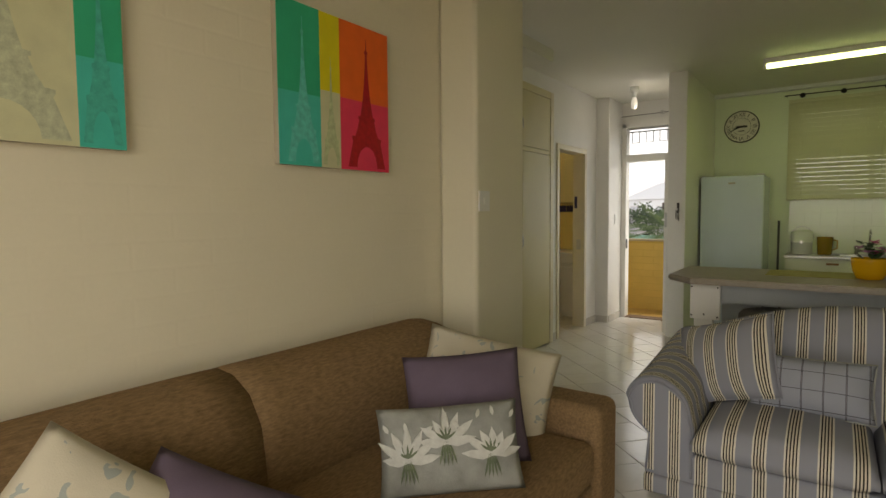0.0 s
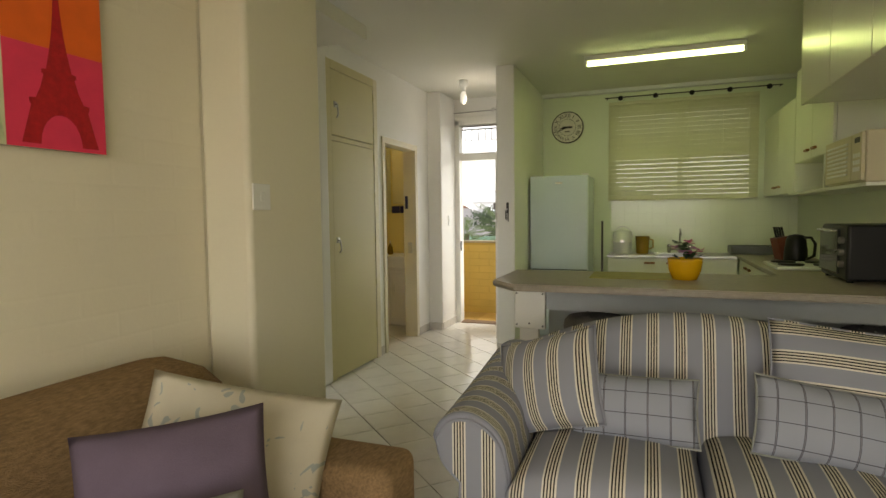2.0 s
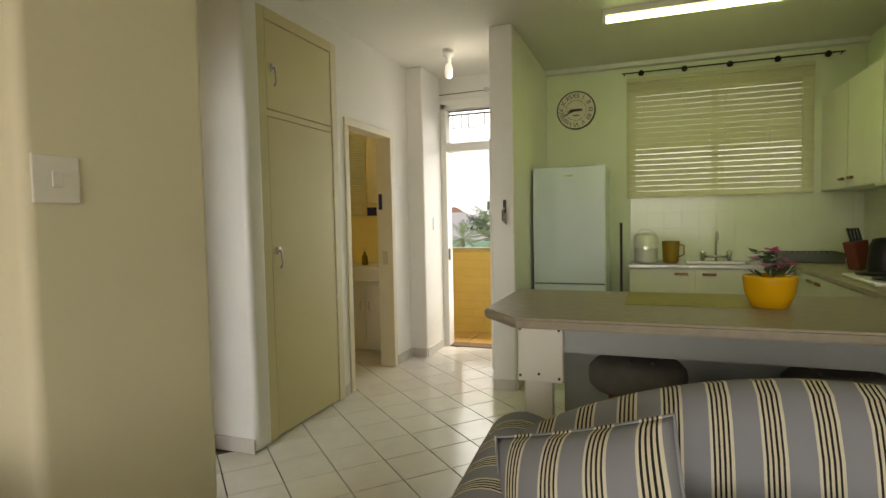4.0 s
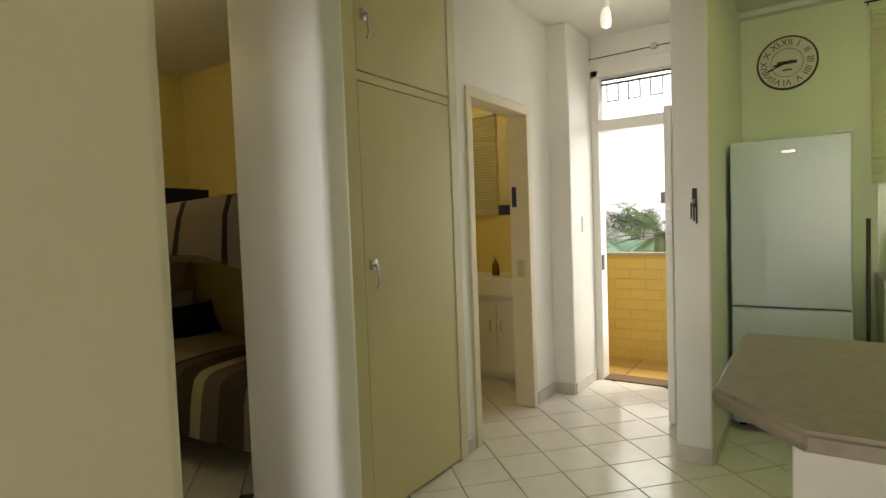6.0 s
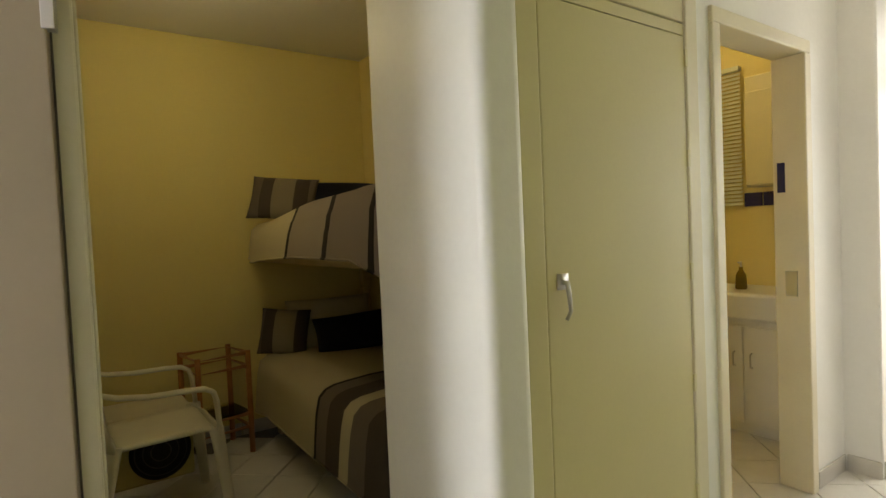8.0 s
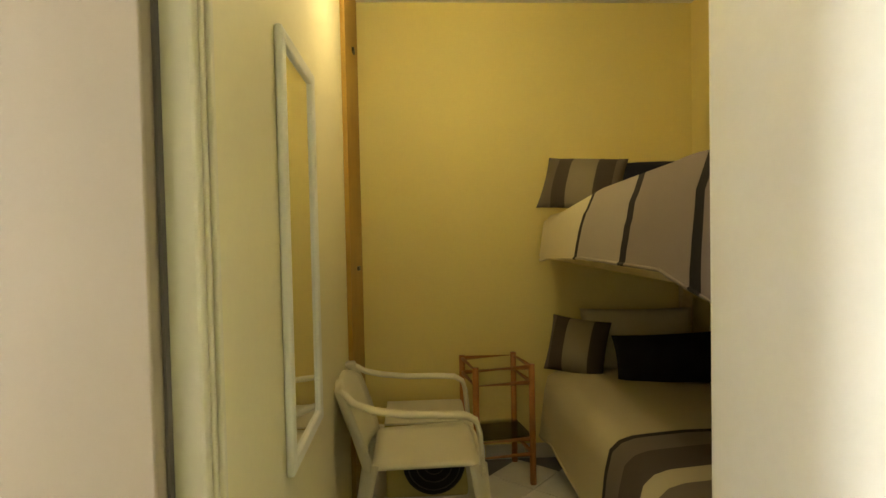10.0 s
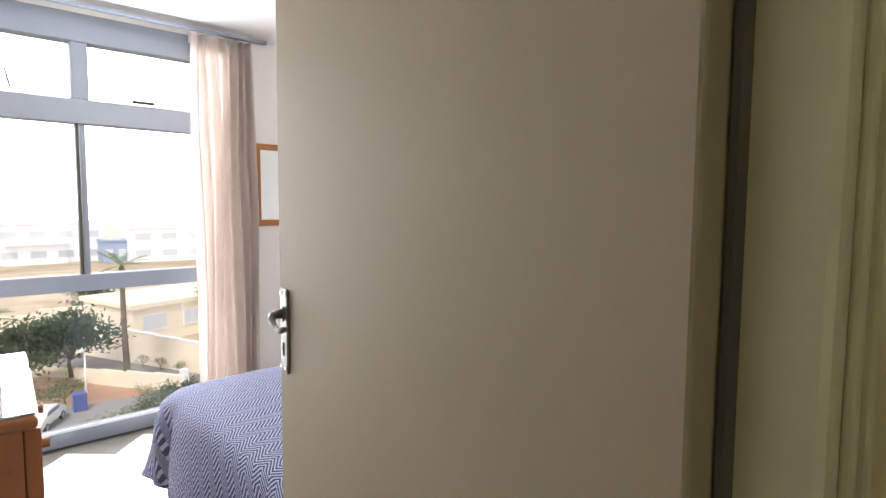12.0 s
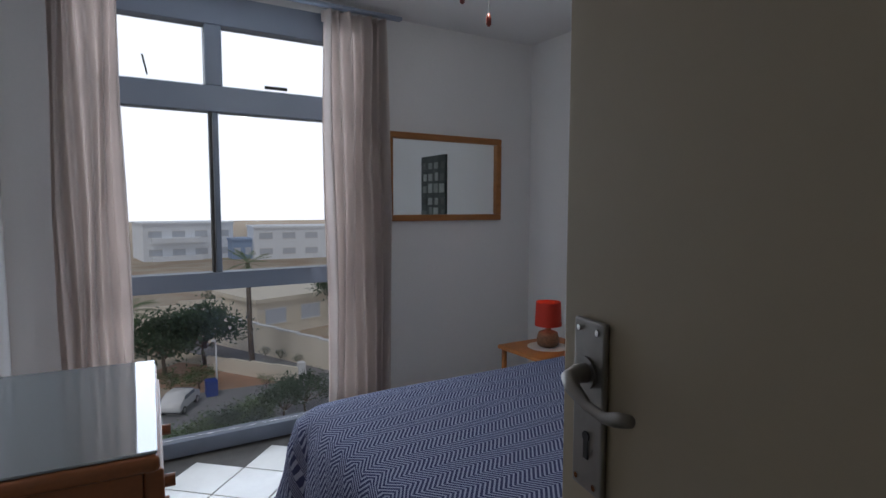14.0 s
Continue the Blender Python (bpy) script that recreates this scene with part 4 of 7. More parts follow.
pot = thing("flower_pot", "bright yellow ceramic pot with pink artificial flowers", "flower pot", (0.27, 4.40, 0.922))
part("pot", lathe([(0.062, 0), (0.072, 0.004), (0.095, 0.06), (0.103, 0.12), (0.103, 0.135), (0.095, 0.137), (0.09, 0.12), (0.02, 0.11)], 32), mat("yellow_glaze", (0.72, 0.40, 0.01), 0.25, vary=0.04, bump=0.02), pot, "", True)
M_PINK, M_LILAC, M_GREEN = mat("pink_petals", (0.62, 0.09, 0.28), 0.7, vary=0.2), mat("lilac_petals", (0.55, 0.26, 0.46), 0.7, vary=0.2), mat("flower_leaves", (0.05, 0.09, 0.035), 0.6, vary=0.3)
rr = random.Random(11)
for k in range(13):
    a, r_ = rr.uniform(0, 6.28), rr.uniform(0.0, 0.09)
    c = Vector((r_ * math.cos(a), r_ * math.sin(a), 0.185 + rr.uniform(-0.02, 0.05)))
    bm = bmesh.new()
    for p in range(9):
        b_ = p * 0.7 + rr.uniform(-0.2, 0.2)
        up_ = rr.uniform(-0.3, 0.6)
        d = Vector((math.cos(b_), math.sin(b_), up_)).normalized() * rr.uniform(0.030, 0.042)
        sd = Vector((-math.sin(b_), math.cos(b_), 0)) * 0.017
        bm.faces.new([bm.verts.new(c), bm.verts.new(c + d * 0.6 + sd), bm.verts.new(c + d), bm.verts.new(c + d * 0.6 - sd)])
    part("flower" if k % 3 else "leaf_sprig", bm, (M_PINK, M_LILAC)[k % 2] if k % 3 else M_GREEN, pot)
bm = bmesh.new()
for k in range(26):
    a, r_ = rr.uniform(0, 6.28), rr.uniform(0.03, 0.10)
    c = Vector((r_ * math.cos(a) * 0.7, r_ * math.sin(a) * 0.7, 0.13))
    d = Vector((math.cos(a) * 0.05, math.sin(a) * 0.05, rr.uniform(0.0, 0.07)))
    sd = Vector((-math.sin(a), math.cos(a), 0)) * 0.012
    bm.faces.new([bm.verts.new(c), bm.verts.new(c + d * 0.6 + sd), bm.verts.new(c + d), bm.verts.new(c + d * 0.6 - sd)])
part("foliage", bm, M_GREEN, pot)
bm = box(-0.31, 0.20, 4.33, 4.74, 0.9225, 0.927, 0.0)
solo("placemat", bm, mat("olive_placemat", (0.33, 0.29, 0.06), 0.6, vary=0.1), "olive green placemat on the breakfast bar", "placemat")

# fridge
M_FRIDGE = mat("pale_fridge_enamel", (0.58, 0.67, 0.72), 0.2, vary=0.02, scale=3, bump=0.01)
fg = thing("refrigerator", "pale grey-white upright fridge freezer with two doors", "refrigerator")
part("body", box(-1.125, -0.53, 6.50, 7.12, 0.03, 1.74, 0.012, 3), M_FRIDGE, fg, "", True)
part("freezer_door", box(-1.125, -0.53, 6.445, 6.495, 0.06, 0.756, 0.012, 3), M_FRIDGE, fg, "", True)
ud = part("fridge_door", box(-1.125, -0.53, 6.445, 6.495, 0.764, 1.74, 0.012, 3), M_FRIDGE, fg, "", True)
part("badge", box(-0.86, -0.79, 6.441, 6.446, 1.655, 1.672, 0.002), M_CHROME, ud)
part("door_seal", box(-1.115, -0.54, 6.494, 6.501, 0.05, 1.73), M_BLACK, fg)
part("hinge_cap", box(-0.60, -0.53, 6.45, 6.53, 1.741, 1.755, 0.004), M_PLASTIC, fg)
for x in (-1.08, -0.58):
    part("foot", box(x - 0.02, x + 0.02, 6.55, 6.60, 0, 0.03), M_BLACK, fg)
bm = tube([(-0.43, 6.98, 0.0), (-0.43, 7.0, 1.26)], 0.012, 10)
solo("mop_pole", bm, M_IRON, "dark mop handle standing beside the fridge", "mop", smooth=True)

# base units and worktops
M_UNIT = mat("white_melamine", (0.74, 0.75, 0.64), 0.4, vary=0.03, scale=4, bump=0.02)
M_WOODH = mat("wooden_pull", (0.26, 0.12, 0.04), 0.5, vary=0.15)


def base_unit(x0, x1, y0, y1, face, pull):
    """A door unit; pull is the place of its wooden pull along the front."""
    t = thing("base_cabinet", "white melamine kitchen base cabinet with a wooden pull", "cabinet", group="kitchen base cabinets")
    if face == "-y":
        part("carcass", box(x0, x1, y0 + 0.02, y1, 0.08, 0.862), M_UNIT, t)
        part("plinth", box(x0, x1, y0 + 0.06, y1, 0.0, 0.08), M_UNIT, t)
        d = part("door", box(x0 + 0.002, x1 - 0.002, y0, y0 + 0.018, 0.09, 0.855, 0.003), M_UNIT, t)
        part("pull", box(pull - 0.055, pull + 0.055, y0 - 0.022, y0, 0.80, 0.822, 0.008, 3), M_WOODH, d, "wooden pull")
    else:
        part("carcass", box(x0 + 0.02, x1, y0, y1, 0.08, 0.862), M_UNIT, t)
        part("plinth", box(x0 + 0.06, x1, y0, y1, 0.0, 0.08), M_UNIT, t)
        d = part("door", box(x0, x0 + 0.018, y0 + 0.002, y1 - 0.002, 0.09, 0.855, 0.003), M_UNIT, t)
        part("pull", box(x0 - 0.022, x0, pull - 0.055, pull + 0.055, 0.80, 0.822, 0.008, 3), M_WOODH, d, "wooden pull")
    return t


base_unit(-0.36, 0.175, 6.90, 7.372, "-y", 0.064)
base_unit(0.175, 0.90, 6.90, 7.372, "-y", 0.284)
for i in range(4):
    base_unit(0.92, 1.515, 4.82 + i * 0.52, 4.82 + (i + 1) * 0.52, "-x", 4.82 + i * 0.52 + (0.42 if i % 2 == 0 else 0.10))
sinktop = thing("sink_top", "stainless steel sink top with a raised rim", "sink")
part("drainer", boxes([(-0.37, 0.12, 6.88, 7.372, 0.865, 0.895), (0.62, 0.90, 6.88, 7.372, 0.865, 0.895), (0.12, 0.62, 6.88, 6.95, 0.865, 0.895), (0.12, 0.62, 7.30, 7.372, 0.865, 0.895)], 0.006), M_STEEL, sinktop)
part("bowl", boxes([(0.12, 0.62, 6.95, 7.30, 0.72, 0.73), (0.115, 0.125, 6.95, 7.30, 0.73, 0.88), (0.615, 0.625, 6.95, 7.30, 0.73, 0.88)]), M_STEEL, sinktop)
fa = thing("mixer_tap", "chrome swan-neck mixer tap behind the sink", "tap")
bm = tube([(0.38, 7.33, 0.895), (0.38, 7.33, 1.06), (0.38, 7.31, 1.13), (0.38, 7.26, 1.155), (0.38, 7.21, 1.13), (0.38, 7.19, 1.09)], 0.011, 12)
part("spout", bm, M_CHROME, fa, "", True)
for x in (0.27, 0.49):
    part("valve", lathe([(0.018, 0.895), (0.018, 0.95), (0.025, 0.955), (0.025, 0.985), (0.012, 0.99)], 14, m=Matrix.Translation((x, 7.33, 0))), M_CHROME, fa, "", True)
part("bridge", tube([(0.27, 7.33, 0.935), (0.49, 7.33, 0.935)], 0.012, 10), M_CHROME, fa, "", True)
wt = thing("worktop", "mottled laminate worktop along the side wall", "worktop")
part("slab", box(0.905, 1.518, 4.81, 7.375, 0.864, 0.90, 0.006, 2), M_TOP, wt, "", True)
hob = thing("hob", "white electric hob with four dark plates", "hob")
part("tray", box(0.97, 1.46, 5.42, 5.98, 0.90, 0.925, 0.008, 2), M_PLASTIC, hob, "", True)
for x, y in ((1.09, 5.56), (1.09, 5.83), (1.33, 5.56), (1.33, 5.83)):
    part("plate", lathe([(0.085, 0.926), (0.09, 0.93), (0.088, 0.938), (0.02, 0.94)], 28, m=Matrix.Translation((x, y, 0))), M_BLACK, hob, "", True)
ke = thing("kettle", "black plastic electric kettle on the worktop", "kettle", (1.24, 6.12, 0.90))
part("body", lathe([(0.085, 0), (0.09, 0.02), (0.088, 0.1), (0.075, 0.2), (0.06, 0.235), (0.02, 0.245)], 28), M_BLACK, ke, "", True)
part("handle", tube([(0.05, -0.05, 0.22), (0.09, -0.09, 0.22), (0.115, -0.115, 0.17), (0.11, -0.11, 0.07), (0.06, -0.06, 0.03)], 0.012, 10), M_BLACK, ke, "", True)
kb = thing("knife_block", "red-brown knife block holding black-handled knives", "knife block", (1.18, 6.42, 0.90))
part("block", moved(box(-0.05, 0.05, -0.06, 0.06, 0.0, 0.2, 0.006), pose(0.03, 0, 0.015, 0, -14, 20)), mat("red_brown_wood", (0.16, 0.03, 0.02), 0.4), kb)
for k in range(4):
    part("knife", tube([(-0.03 + k * 0.02, 0.0, 0.2), (-0.05 + k * 0.02, 0.02, 0.30)], 0.009, 8), M_BLACK, kb)
dr = thing("dish_rack", "grey plastic dish rack beside the sink", "dish rack")
part("tray", boxes([(0.86, 1.30, 7.06, 7.34, 0.902, 0.915), (0.86, 1.30, 7.06, 7.075, 0.915, 0.985), (0.86, 1.30, 7.325, 7.34, 0.915, 0.985), (0.86, 0.875, 7.06, 7.34, 0.915, 0.985), (1.285, 1.30, 7.06, 7.34, 0.915, 0.985)], 0.004), mat("grey_plastic", (0.10, 0.11, 0.10), 0.4), dr)
for k in range(9):
    part("divider", box(0.91 + k * 0.043, 0.914 + k * 0.043, 7.075, 7.325, 0.915, 0.975), M_STEEL, dr)
cr = thing("food_container", "white enamel container with a wire handle", "container", (-0.22, 7.14, 0.895))
part("pot", lathe([(0.09, 0), (0.10, 0.01), (0.10, 0.12), (0.105, 0.125), (0.105, 0.14), (0.10, 0.145), (0.10, 0.24), (0.04, 0.255)], 28), M_PLASTIC, cr, "", True)
part("wire_handle", tube([(0.107 * math.cos(a), 0, 0.17 + 0.13 * math.sin(a)) for a in [math.pi * k / 12 for k in range(13)]], 0.004, 6), M_STEEL, cr)
part("clasp", box(-0.015, 0.015, -0.112, -0.10, 0.12, 0.15), M_STEEL, cr)
jg = thing("jug", "amber plastic jug beside the white container", "jug", (-0.01, 7.12, 0.895))
part("jug", lathe([(0.06, 0), (0.065, 0.01), (0.075, 0.19), (0.07, 0.19), (0.06, 0.02)], 24), mat("amber_plastic", (0.45, 0.28, 0.03), 0.25, trans=0.4), jg, "", True)
part("handle", tube([(0.07, 0, 0.16), (0.11, 0, 0.15), (0.11, 0, 0.07), (0.068, 0, 0.05)], 0.008, 8), mat("amber_handle", (0.45, 0.28, 0.03), 0.3), jg, "", True)


# wall units
def wall_unit(y0, y1, z0, z1, doors, hz, label="white melamine wall cabinet with small wooden pulls"):
    t = thing("wall_cabinet", label, "cabinet", group="kitchen wall cabinets")
    part("carcass", box(1.222, 1.518, y0, y1, z0, z1), M_UNIT, t)
    w = (y1 - y0) / doors
    for k in range(doors):
        d = part("door", box(1.20, 1.22, y0 + k * w + 0.003, y0 + (k + 1) * w - 0.003, z0 + 0.002, z1 - 0.002, 0.003), M_UNIT, t)
        yc = y0 + k * w + (0.1 if k % 2 else w - 0.1)
        part("pull", box(1.176, 1.20, yc - 0.045, yc + 0.045, hz, hz + 0.02, 0.006, 3), M_WOODH, d, "wooden pull")
    return t


wall_unit(6.06, 7.372, 1.50, 2.30, 2, 1.56)
wall_unit(5.02, 6.05, 1.74, 2.50, 2, 1.80)
sh = thing("wall_shelf", "white melamine open shelf under the wall cabinets", "shelf")
part("board", box(1.16, 1.518, 4.25, 6.05, 1.478, 1.498, 0.002), M_UNIT, sh)
part("divider", box(1.20, 1.518, 6.03, 6.052, 1.498, 1.738), M_UNIT, sh)
part("divider", box(1.20, 1.518, 5.20, 5.22, 1.498, 1.738), M_UNIT, sh)
mw = thing("microwave", "cream microwave oven with a louvred door on the shelf", "microwave")
M_CREAMP = mat("cream_plastic", (0.62, 0.56, 0.38), 0.4, vary=0.04)
part("body", box(1.20, 1.50, 4.40, 5.10, 1.503, 1.80, 0.01, 3), M_CREAMP, mw, "", True)
dd = part("door", box(1.180, 1.199, 4.58, 5.095, 1.515, 1.79, 0.006, 2), M_CREAMP, mw)
for k in range(8):
    part("louvre", box(1.172, 1.181, 4.64, 5.03, 1.555 + k * 0.026, 1.568 + k * 0.026, 0.003), M_PLASTIC, dd)
part("control_panel", box(1.180, 1.199, 4.405, 4.575, 1.515, 1.79, 0.004), M_CREAMP, mw)
part("display", box(1.1775, 1.181, 4.44, 4.52, 1.735, 1.765), M_BLACK, mw)
for r_ in range(3):
    for c_ in range(3):
        part("key_pad", box(1.1775, 1.181, 4.43 + c_ * 0.04, 4.46 + c_ * 0.04, 1.57 + r_ * 0.04, 1.595 + r_ * 0.04), M_PLASTIC, mw)
for y in (4.45, 5.05):
    part("foot", box(1.22, 1.26, y - 0.02, y + 0.02, 1.498, 1.504), M_BLACK, mw)
to = thing("toaster_oven", "black countertop oven with a glass door and knobs", "toaster oven")
part("body", box(1.13, 1.50, 4.42, 4.93, 0.935, 1.26, 0.018, 3), M_BLACK, to, "", True)
part("glass_door", box(1.117, 1.131, 4.55, 4.92, 0.965, 1.235, 0.01, 3), mat("smoked_glass", (0.03, 0.03, 0.028), 0.06, vary=0.0, bump=0.0), to, "", True)
part("door_handle", tube([(1.125, 4.57, 1.222), (1.10, 4.58, 1.222), (1.10, 4.89, 1.222), (1.125, 4.90, 1.222)], 0.008, 10), M_CHROME, to, "", True)
for z in (1.03, 1.10, 1.17):
    part("knob", tube([(1.13, 4.485, z), (1.105, 4.485, z)], 0.02, 16), M_PLATE, to)
for x, y in ((1.16, 4.46), (1.16, 4.88), (1.47, 4.46), (1.47, 4.88)):
    part("foot", box(x - 0.015, x + 0.015, y - 0.015, y + 0.015, 0.921, 0.937), M_BLACK, to)
hc = thing("hanging_cabinet", "white gloss overhead cabinet hung from the ceiling", "cabinet")
M_GLOSS = mat("white_gloss_board", (0.72, 0.72, 0.62), 0.25, vary=0.03, scale=3, bump=0.02)
part("body", box(0.97, 1.518, 2.95, 4.75, 2.02, 2.755), M_GLOSS, hc)
for k in range(3):
    part("door", box(0.95, 0.968, 2.955 + k * 0.6, 3.547 + k * 0.6, 2.012, 2.705, 0.002), M_GLOSS, hc)

# clock
ck = thing("wall_clock", "round white vintage wall clock with roman numerals", "clock", (-0.862, 7.38, 2.365))
M_FACE = mat("aged_clock_face", (0.72, 0.69, 0.61), 0.6, vary=0.08, scale=14)
M_INKC = mat("clock_ink", (0.06, 0.055, 0.05), 0.6)
Rx = pose(0, 0, 0, 90, 0, 0)
part("case", lathe([(0.186, 0.0), (0.186, 0.022), (0.178, 0.028), (0.172, 0.024), (0.001, 0.024)], 56, m=Rx), M_INKC, ck, "dark thin rim", True)
part("dial", lathe([(0.174, 0.0245), (0.174, 0.026), (0.001, 0.026)], 56, m=Rx), M_FACE, ck)
for k, txt in enumerate(("XII", "I", "II", "III", "IIII", "V", "VI", "VII", "VIII", "IX", "X", "XI")):
    cu = bpy.data.curves.new("numeral", "FONT")
    cu.body, cu.size, cu.align_x, cu.align_y, cu.extrude = txt, 0.062, "CENTER", "CENTER", 0.0006
    ob = new("numeral", cu)
    cu.materials.append(M_INKC)
    ob.parent = ck
    a = radians(-30 * k)
    ob.matrix_basis = pose(-math.sin(a) * 0.137, -0.0275, math.cos(a) * 0.137, 90, 0, 0) @ pose(0, 0, 0, 0, 0, -30 * k)
part("inner_ring", tube([(0.098 * math.cos(2 * math.pi * k / 48), -0.0265, 0.098 * math.sin(2 * math.pi * k / 48)) for k in range(48)], 0.0018, 6, closed=True), M_INKC, ck)
part("brand_mark", box(-0.06, 0.06, -0.0275, -0.0262, -0.012, 0.012), M_INKC, ck)
part("brand_mark", box(-0.03, 0.03, -0.0275, -0.0262, -0.055, -0.045), M_INKC, ck)
part("hour_hand", moved(box(-0.006, 0.006, -0.031, -0.029, -0.02, 0.085), pose(0, 0, 0, 0, -100, 0)), M_BLACK, ck)
part("minute_hand", moved(box(-0.005, 0.005, -0.034, -0.032, -0.03, 0.125), pose(0, 0, 0, 0, -112, 0)), M_BLACK, ck)

# ceiling lamps
M_TUBE = mat("lit_tube", (0.9, 0.95, 0.8), 0.4, bump=0.0, emit=(0.84, 1.0, 0.40, 17.0))
fl = thing("fluorescent_light", "lit fluorescent tube fitting on the kitchen ceiling", "ceiling light")
part("housing", box(-0.505, 0.80, 5.83, 5.91, 2.715, 2.76, 0.004), M_WHITE, fl)
part("end_cap", box(-0.505, -0.48, 5.835, 5.905, 2.67, 2.715, 0.004), M_PLASTIC, fl)
part("end_cap", box(0.775, 0.80, 5.835, 5.905, 2.67, 2.715, 0.004), M_PLASTIC, fl)
part("tube", tube([(-0.48, 5.87, 2.692), (0.775, 5.87, 2.692)], 0.019, 16), M_TUBE, fl, "glowing fluorescent tube", True)
bl = thing("bulb_lamp", "bare lit bulb in a white ceiling holder in the hall", "ceiling light", (-1.79, 6.25, 0))
part("holder", lathe([(0.045, 2.76), (0.045, 2.70), (0.022, 2.69), (0.022, 2.64)], 20), M_PLASTIC, bl, "", True)
part("bulb", lathe([(0.018, 2.64), (0.03, 2.61), (0.034, 2.57), (0.03, 2.53), (0.012, 2.515)], 20), mat("frosted_bulb", (0.8, 0.78, 0.7), 0.4, bump=0, emit=(1.0, 0.95, 0.85, 1.0)), bl, "", True)

# ---- bathroom, seen through its doorway ----
vn = thing("vanity", "white bathroom vanity with two doors and a basin", "vanity")
part("body", box(-3.30, -2.50, 6.74, 7.19, 0.06, 0.70), M_WHITE, vn)
part("plinth", box(-3.30, -2.50, 6.78, 7.19, 0, 0.06), M_WHITE, vn)
part("basin_top", box(-3.32, -2.49, 6.70, 7.195, 0.70, 0.86, 0.02, 3), M_PLASTIC, vn, "", True)
for x0, x1, hx in ((-3.29, -2.905, -2.95), (-2.895, -2.51, -2.85)):
    d = part("door", box(x0, x1, 6.722, 6.738, 0.08, 0.66, 0.003), M_WHITE, vn)
    part("handle", tube([(hx, 6.722, 0.42), (hx, 6.70, 0.425), (hx, 6.70, 0.50), (hx, 6.722, 0.505)], 0.005, 8), M_STEEL, d, "", True)
tp = thing("basin_tap", "chrome basin tap on the vanity", "tap", (-2.72, 7.05, 0.86))
part("body", tube([(0, 0, 0), (0, 0, 0.10), (0, -0.03, 0.13), (0, -0.10, 0.11)], [0.022, 0.02, 0.015, 0.012], 12), M_CHROME, tp, "", True)
part("lever", tube([(0, 0, 0.13), (0, 0.02, 0.18)], 0.008, 8), M_CHROME, tp)
so = thing("soap_dispenser", "amber soap dispenser beside the basin", "soap dispenser", (-3.0, 6.92, 0.86))
part("bottle", lathe([(0.03, 0), (0.034, 0.01), (0.03, 0.09), (0.012, 0.12), (0.012, 0.14)], 20), mat("amber_soap", (0.22, 0.15, 0.02), 0.2), so, "", True)
part("pump", tube([(0, 0, 0.14), (0, 0, 0.17), (0, -0.03, 0.168)], 0.006, 8), M_STEEL, so)
cabm = thing("mirror_cabinet", "cream bathroom wall cabinet above the basin", "cabinet")
part("body", box(-3.02, -2.5, 7.06, 7.198, 1.50, 2.20, 0.004), M_CREAM, cabm)
part("door", box(-3.015, -2.505, 7.045, 7.058, 1.51, 2.10, 0.003), M_CREAM, cabm)
bt = thing("border_tiles", "dark blue border tiles on the bathroom wall", "wall tiles", kind="structure")
for i in range(5):
    part("tile", box(-3.10 + i * 0.12, -2.985 + i * 0.12, 7.19, 7.199, 1.38, 1.47, 0.002, 1), bpy.data.materials["dark_blue_tile"], bt)
bb = thing("bathroom_blind", "cream slatted blind in the bathroom", "blind")
bl_me = mesh_of("slat", moved(box(-0.26, 0.26, -0.012, 0.012, -0.0008, 0.0008), pose(0, 0, 0, 50, 0, 0)), M_SLAT)
part("head_rail", box(-3.62, -3.10, 7.15, 7.19, 2.28, 2.31), M_SLAT, bb)
for i in range(34):
    ob = new("slat", bl_me)
    ob.parent = bb
    ob.matrix_basis = pose(-3.36, 7.17, 1.40 + i * 0.026)
# added light and unseen fitting that brighten the bathroom behind its doorway
bulb_light("bathroom_fill_light", (-3.3, 6.3, 2.5), 13, (1.0, 0.80, 0.42))
bp_ = thing("bathroom_lamp", "round ceiling lamp added out of view in the bathroom", "ceiling light", (-3.3, 6.3, 0))
part("shade", lathe([(0.12, 2.76), (0.12, 2.68), (0.08, 2.63), (0.01, 2.61)], 24), M_PLASTIC, bp_, "", True)

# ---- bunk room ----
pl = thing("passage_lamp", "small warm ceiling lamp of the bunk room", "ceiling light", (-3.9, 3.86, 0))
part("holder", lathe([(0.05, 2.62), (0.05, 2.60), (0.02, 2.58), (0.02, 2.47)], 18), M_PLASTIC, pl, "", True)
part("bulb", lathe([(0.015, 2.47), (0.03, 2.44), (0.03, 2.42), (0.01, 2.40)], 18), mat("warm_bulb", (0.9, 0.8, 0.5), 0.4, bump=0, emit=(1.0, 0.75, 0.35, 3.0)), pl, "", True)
CRM, TAU, BRN, NVY = (0.50, 0.44, 0.29), (0.17, 0.14, 0.115), (0.085, 0.066, 0.055), (0.012, 0.012, 0.02)
SOOT, STONE = (0.022, 0.018, 0.018), (0.34, 0.29, 0.245)
M_BLANK_UP = woven("striped_duvet", [(0.0, (0.58, 0.52, 0.36)), (0.345, SOOT), (0.362, STONE), (0.535, SOOT), (0.552, (0.25, 0.205, 0.175)), (0.70, SOOT), (0.715, (0.22, 0.18, 0.17)), (0.95, (0.58, 0.52, 0.36))], "X", 2.5)
M_BLANK_LOW = woven("striped_bedcover", [(0.0, CRM), (0.44, (0.03, 0.025, 0.025)), (0.45, TAU), (0.50, BRN), (0.56, CRM), (0.60, TAU), (0.66, BRN), (0.74, (0.30, 0.26, 0.20)), (0.80, BRN)], "X", 2.5)
M_SHEET = mat("white_sheet", (0.62, 0.60, 0.56), 0.9, vary=0.08, scale=14, fine=260, bump=0.3, spec=0.2)
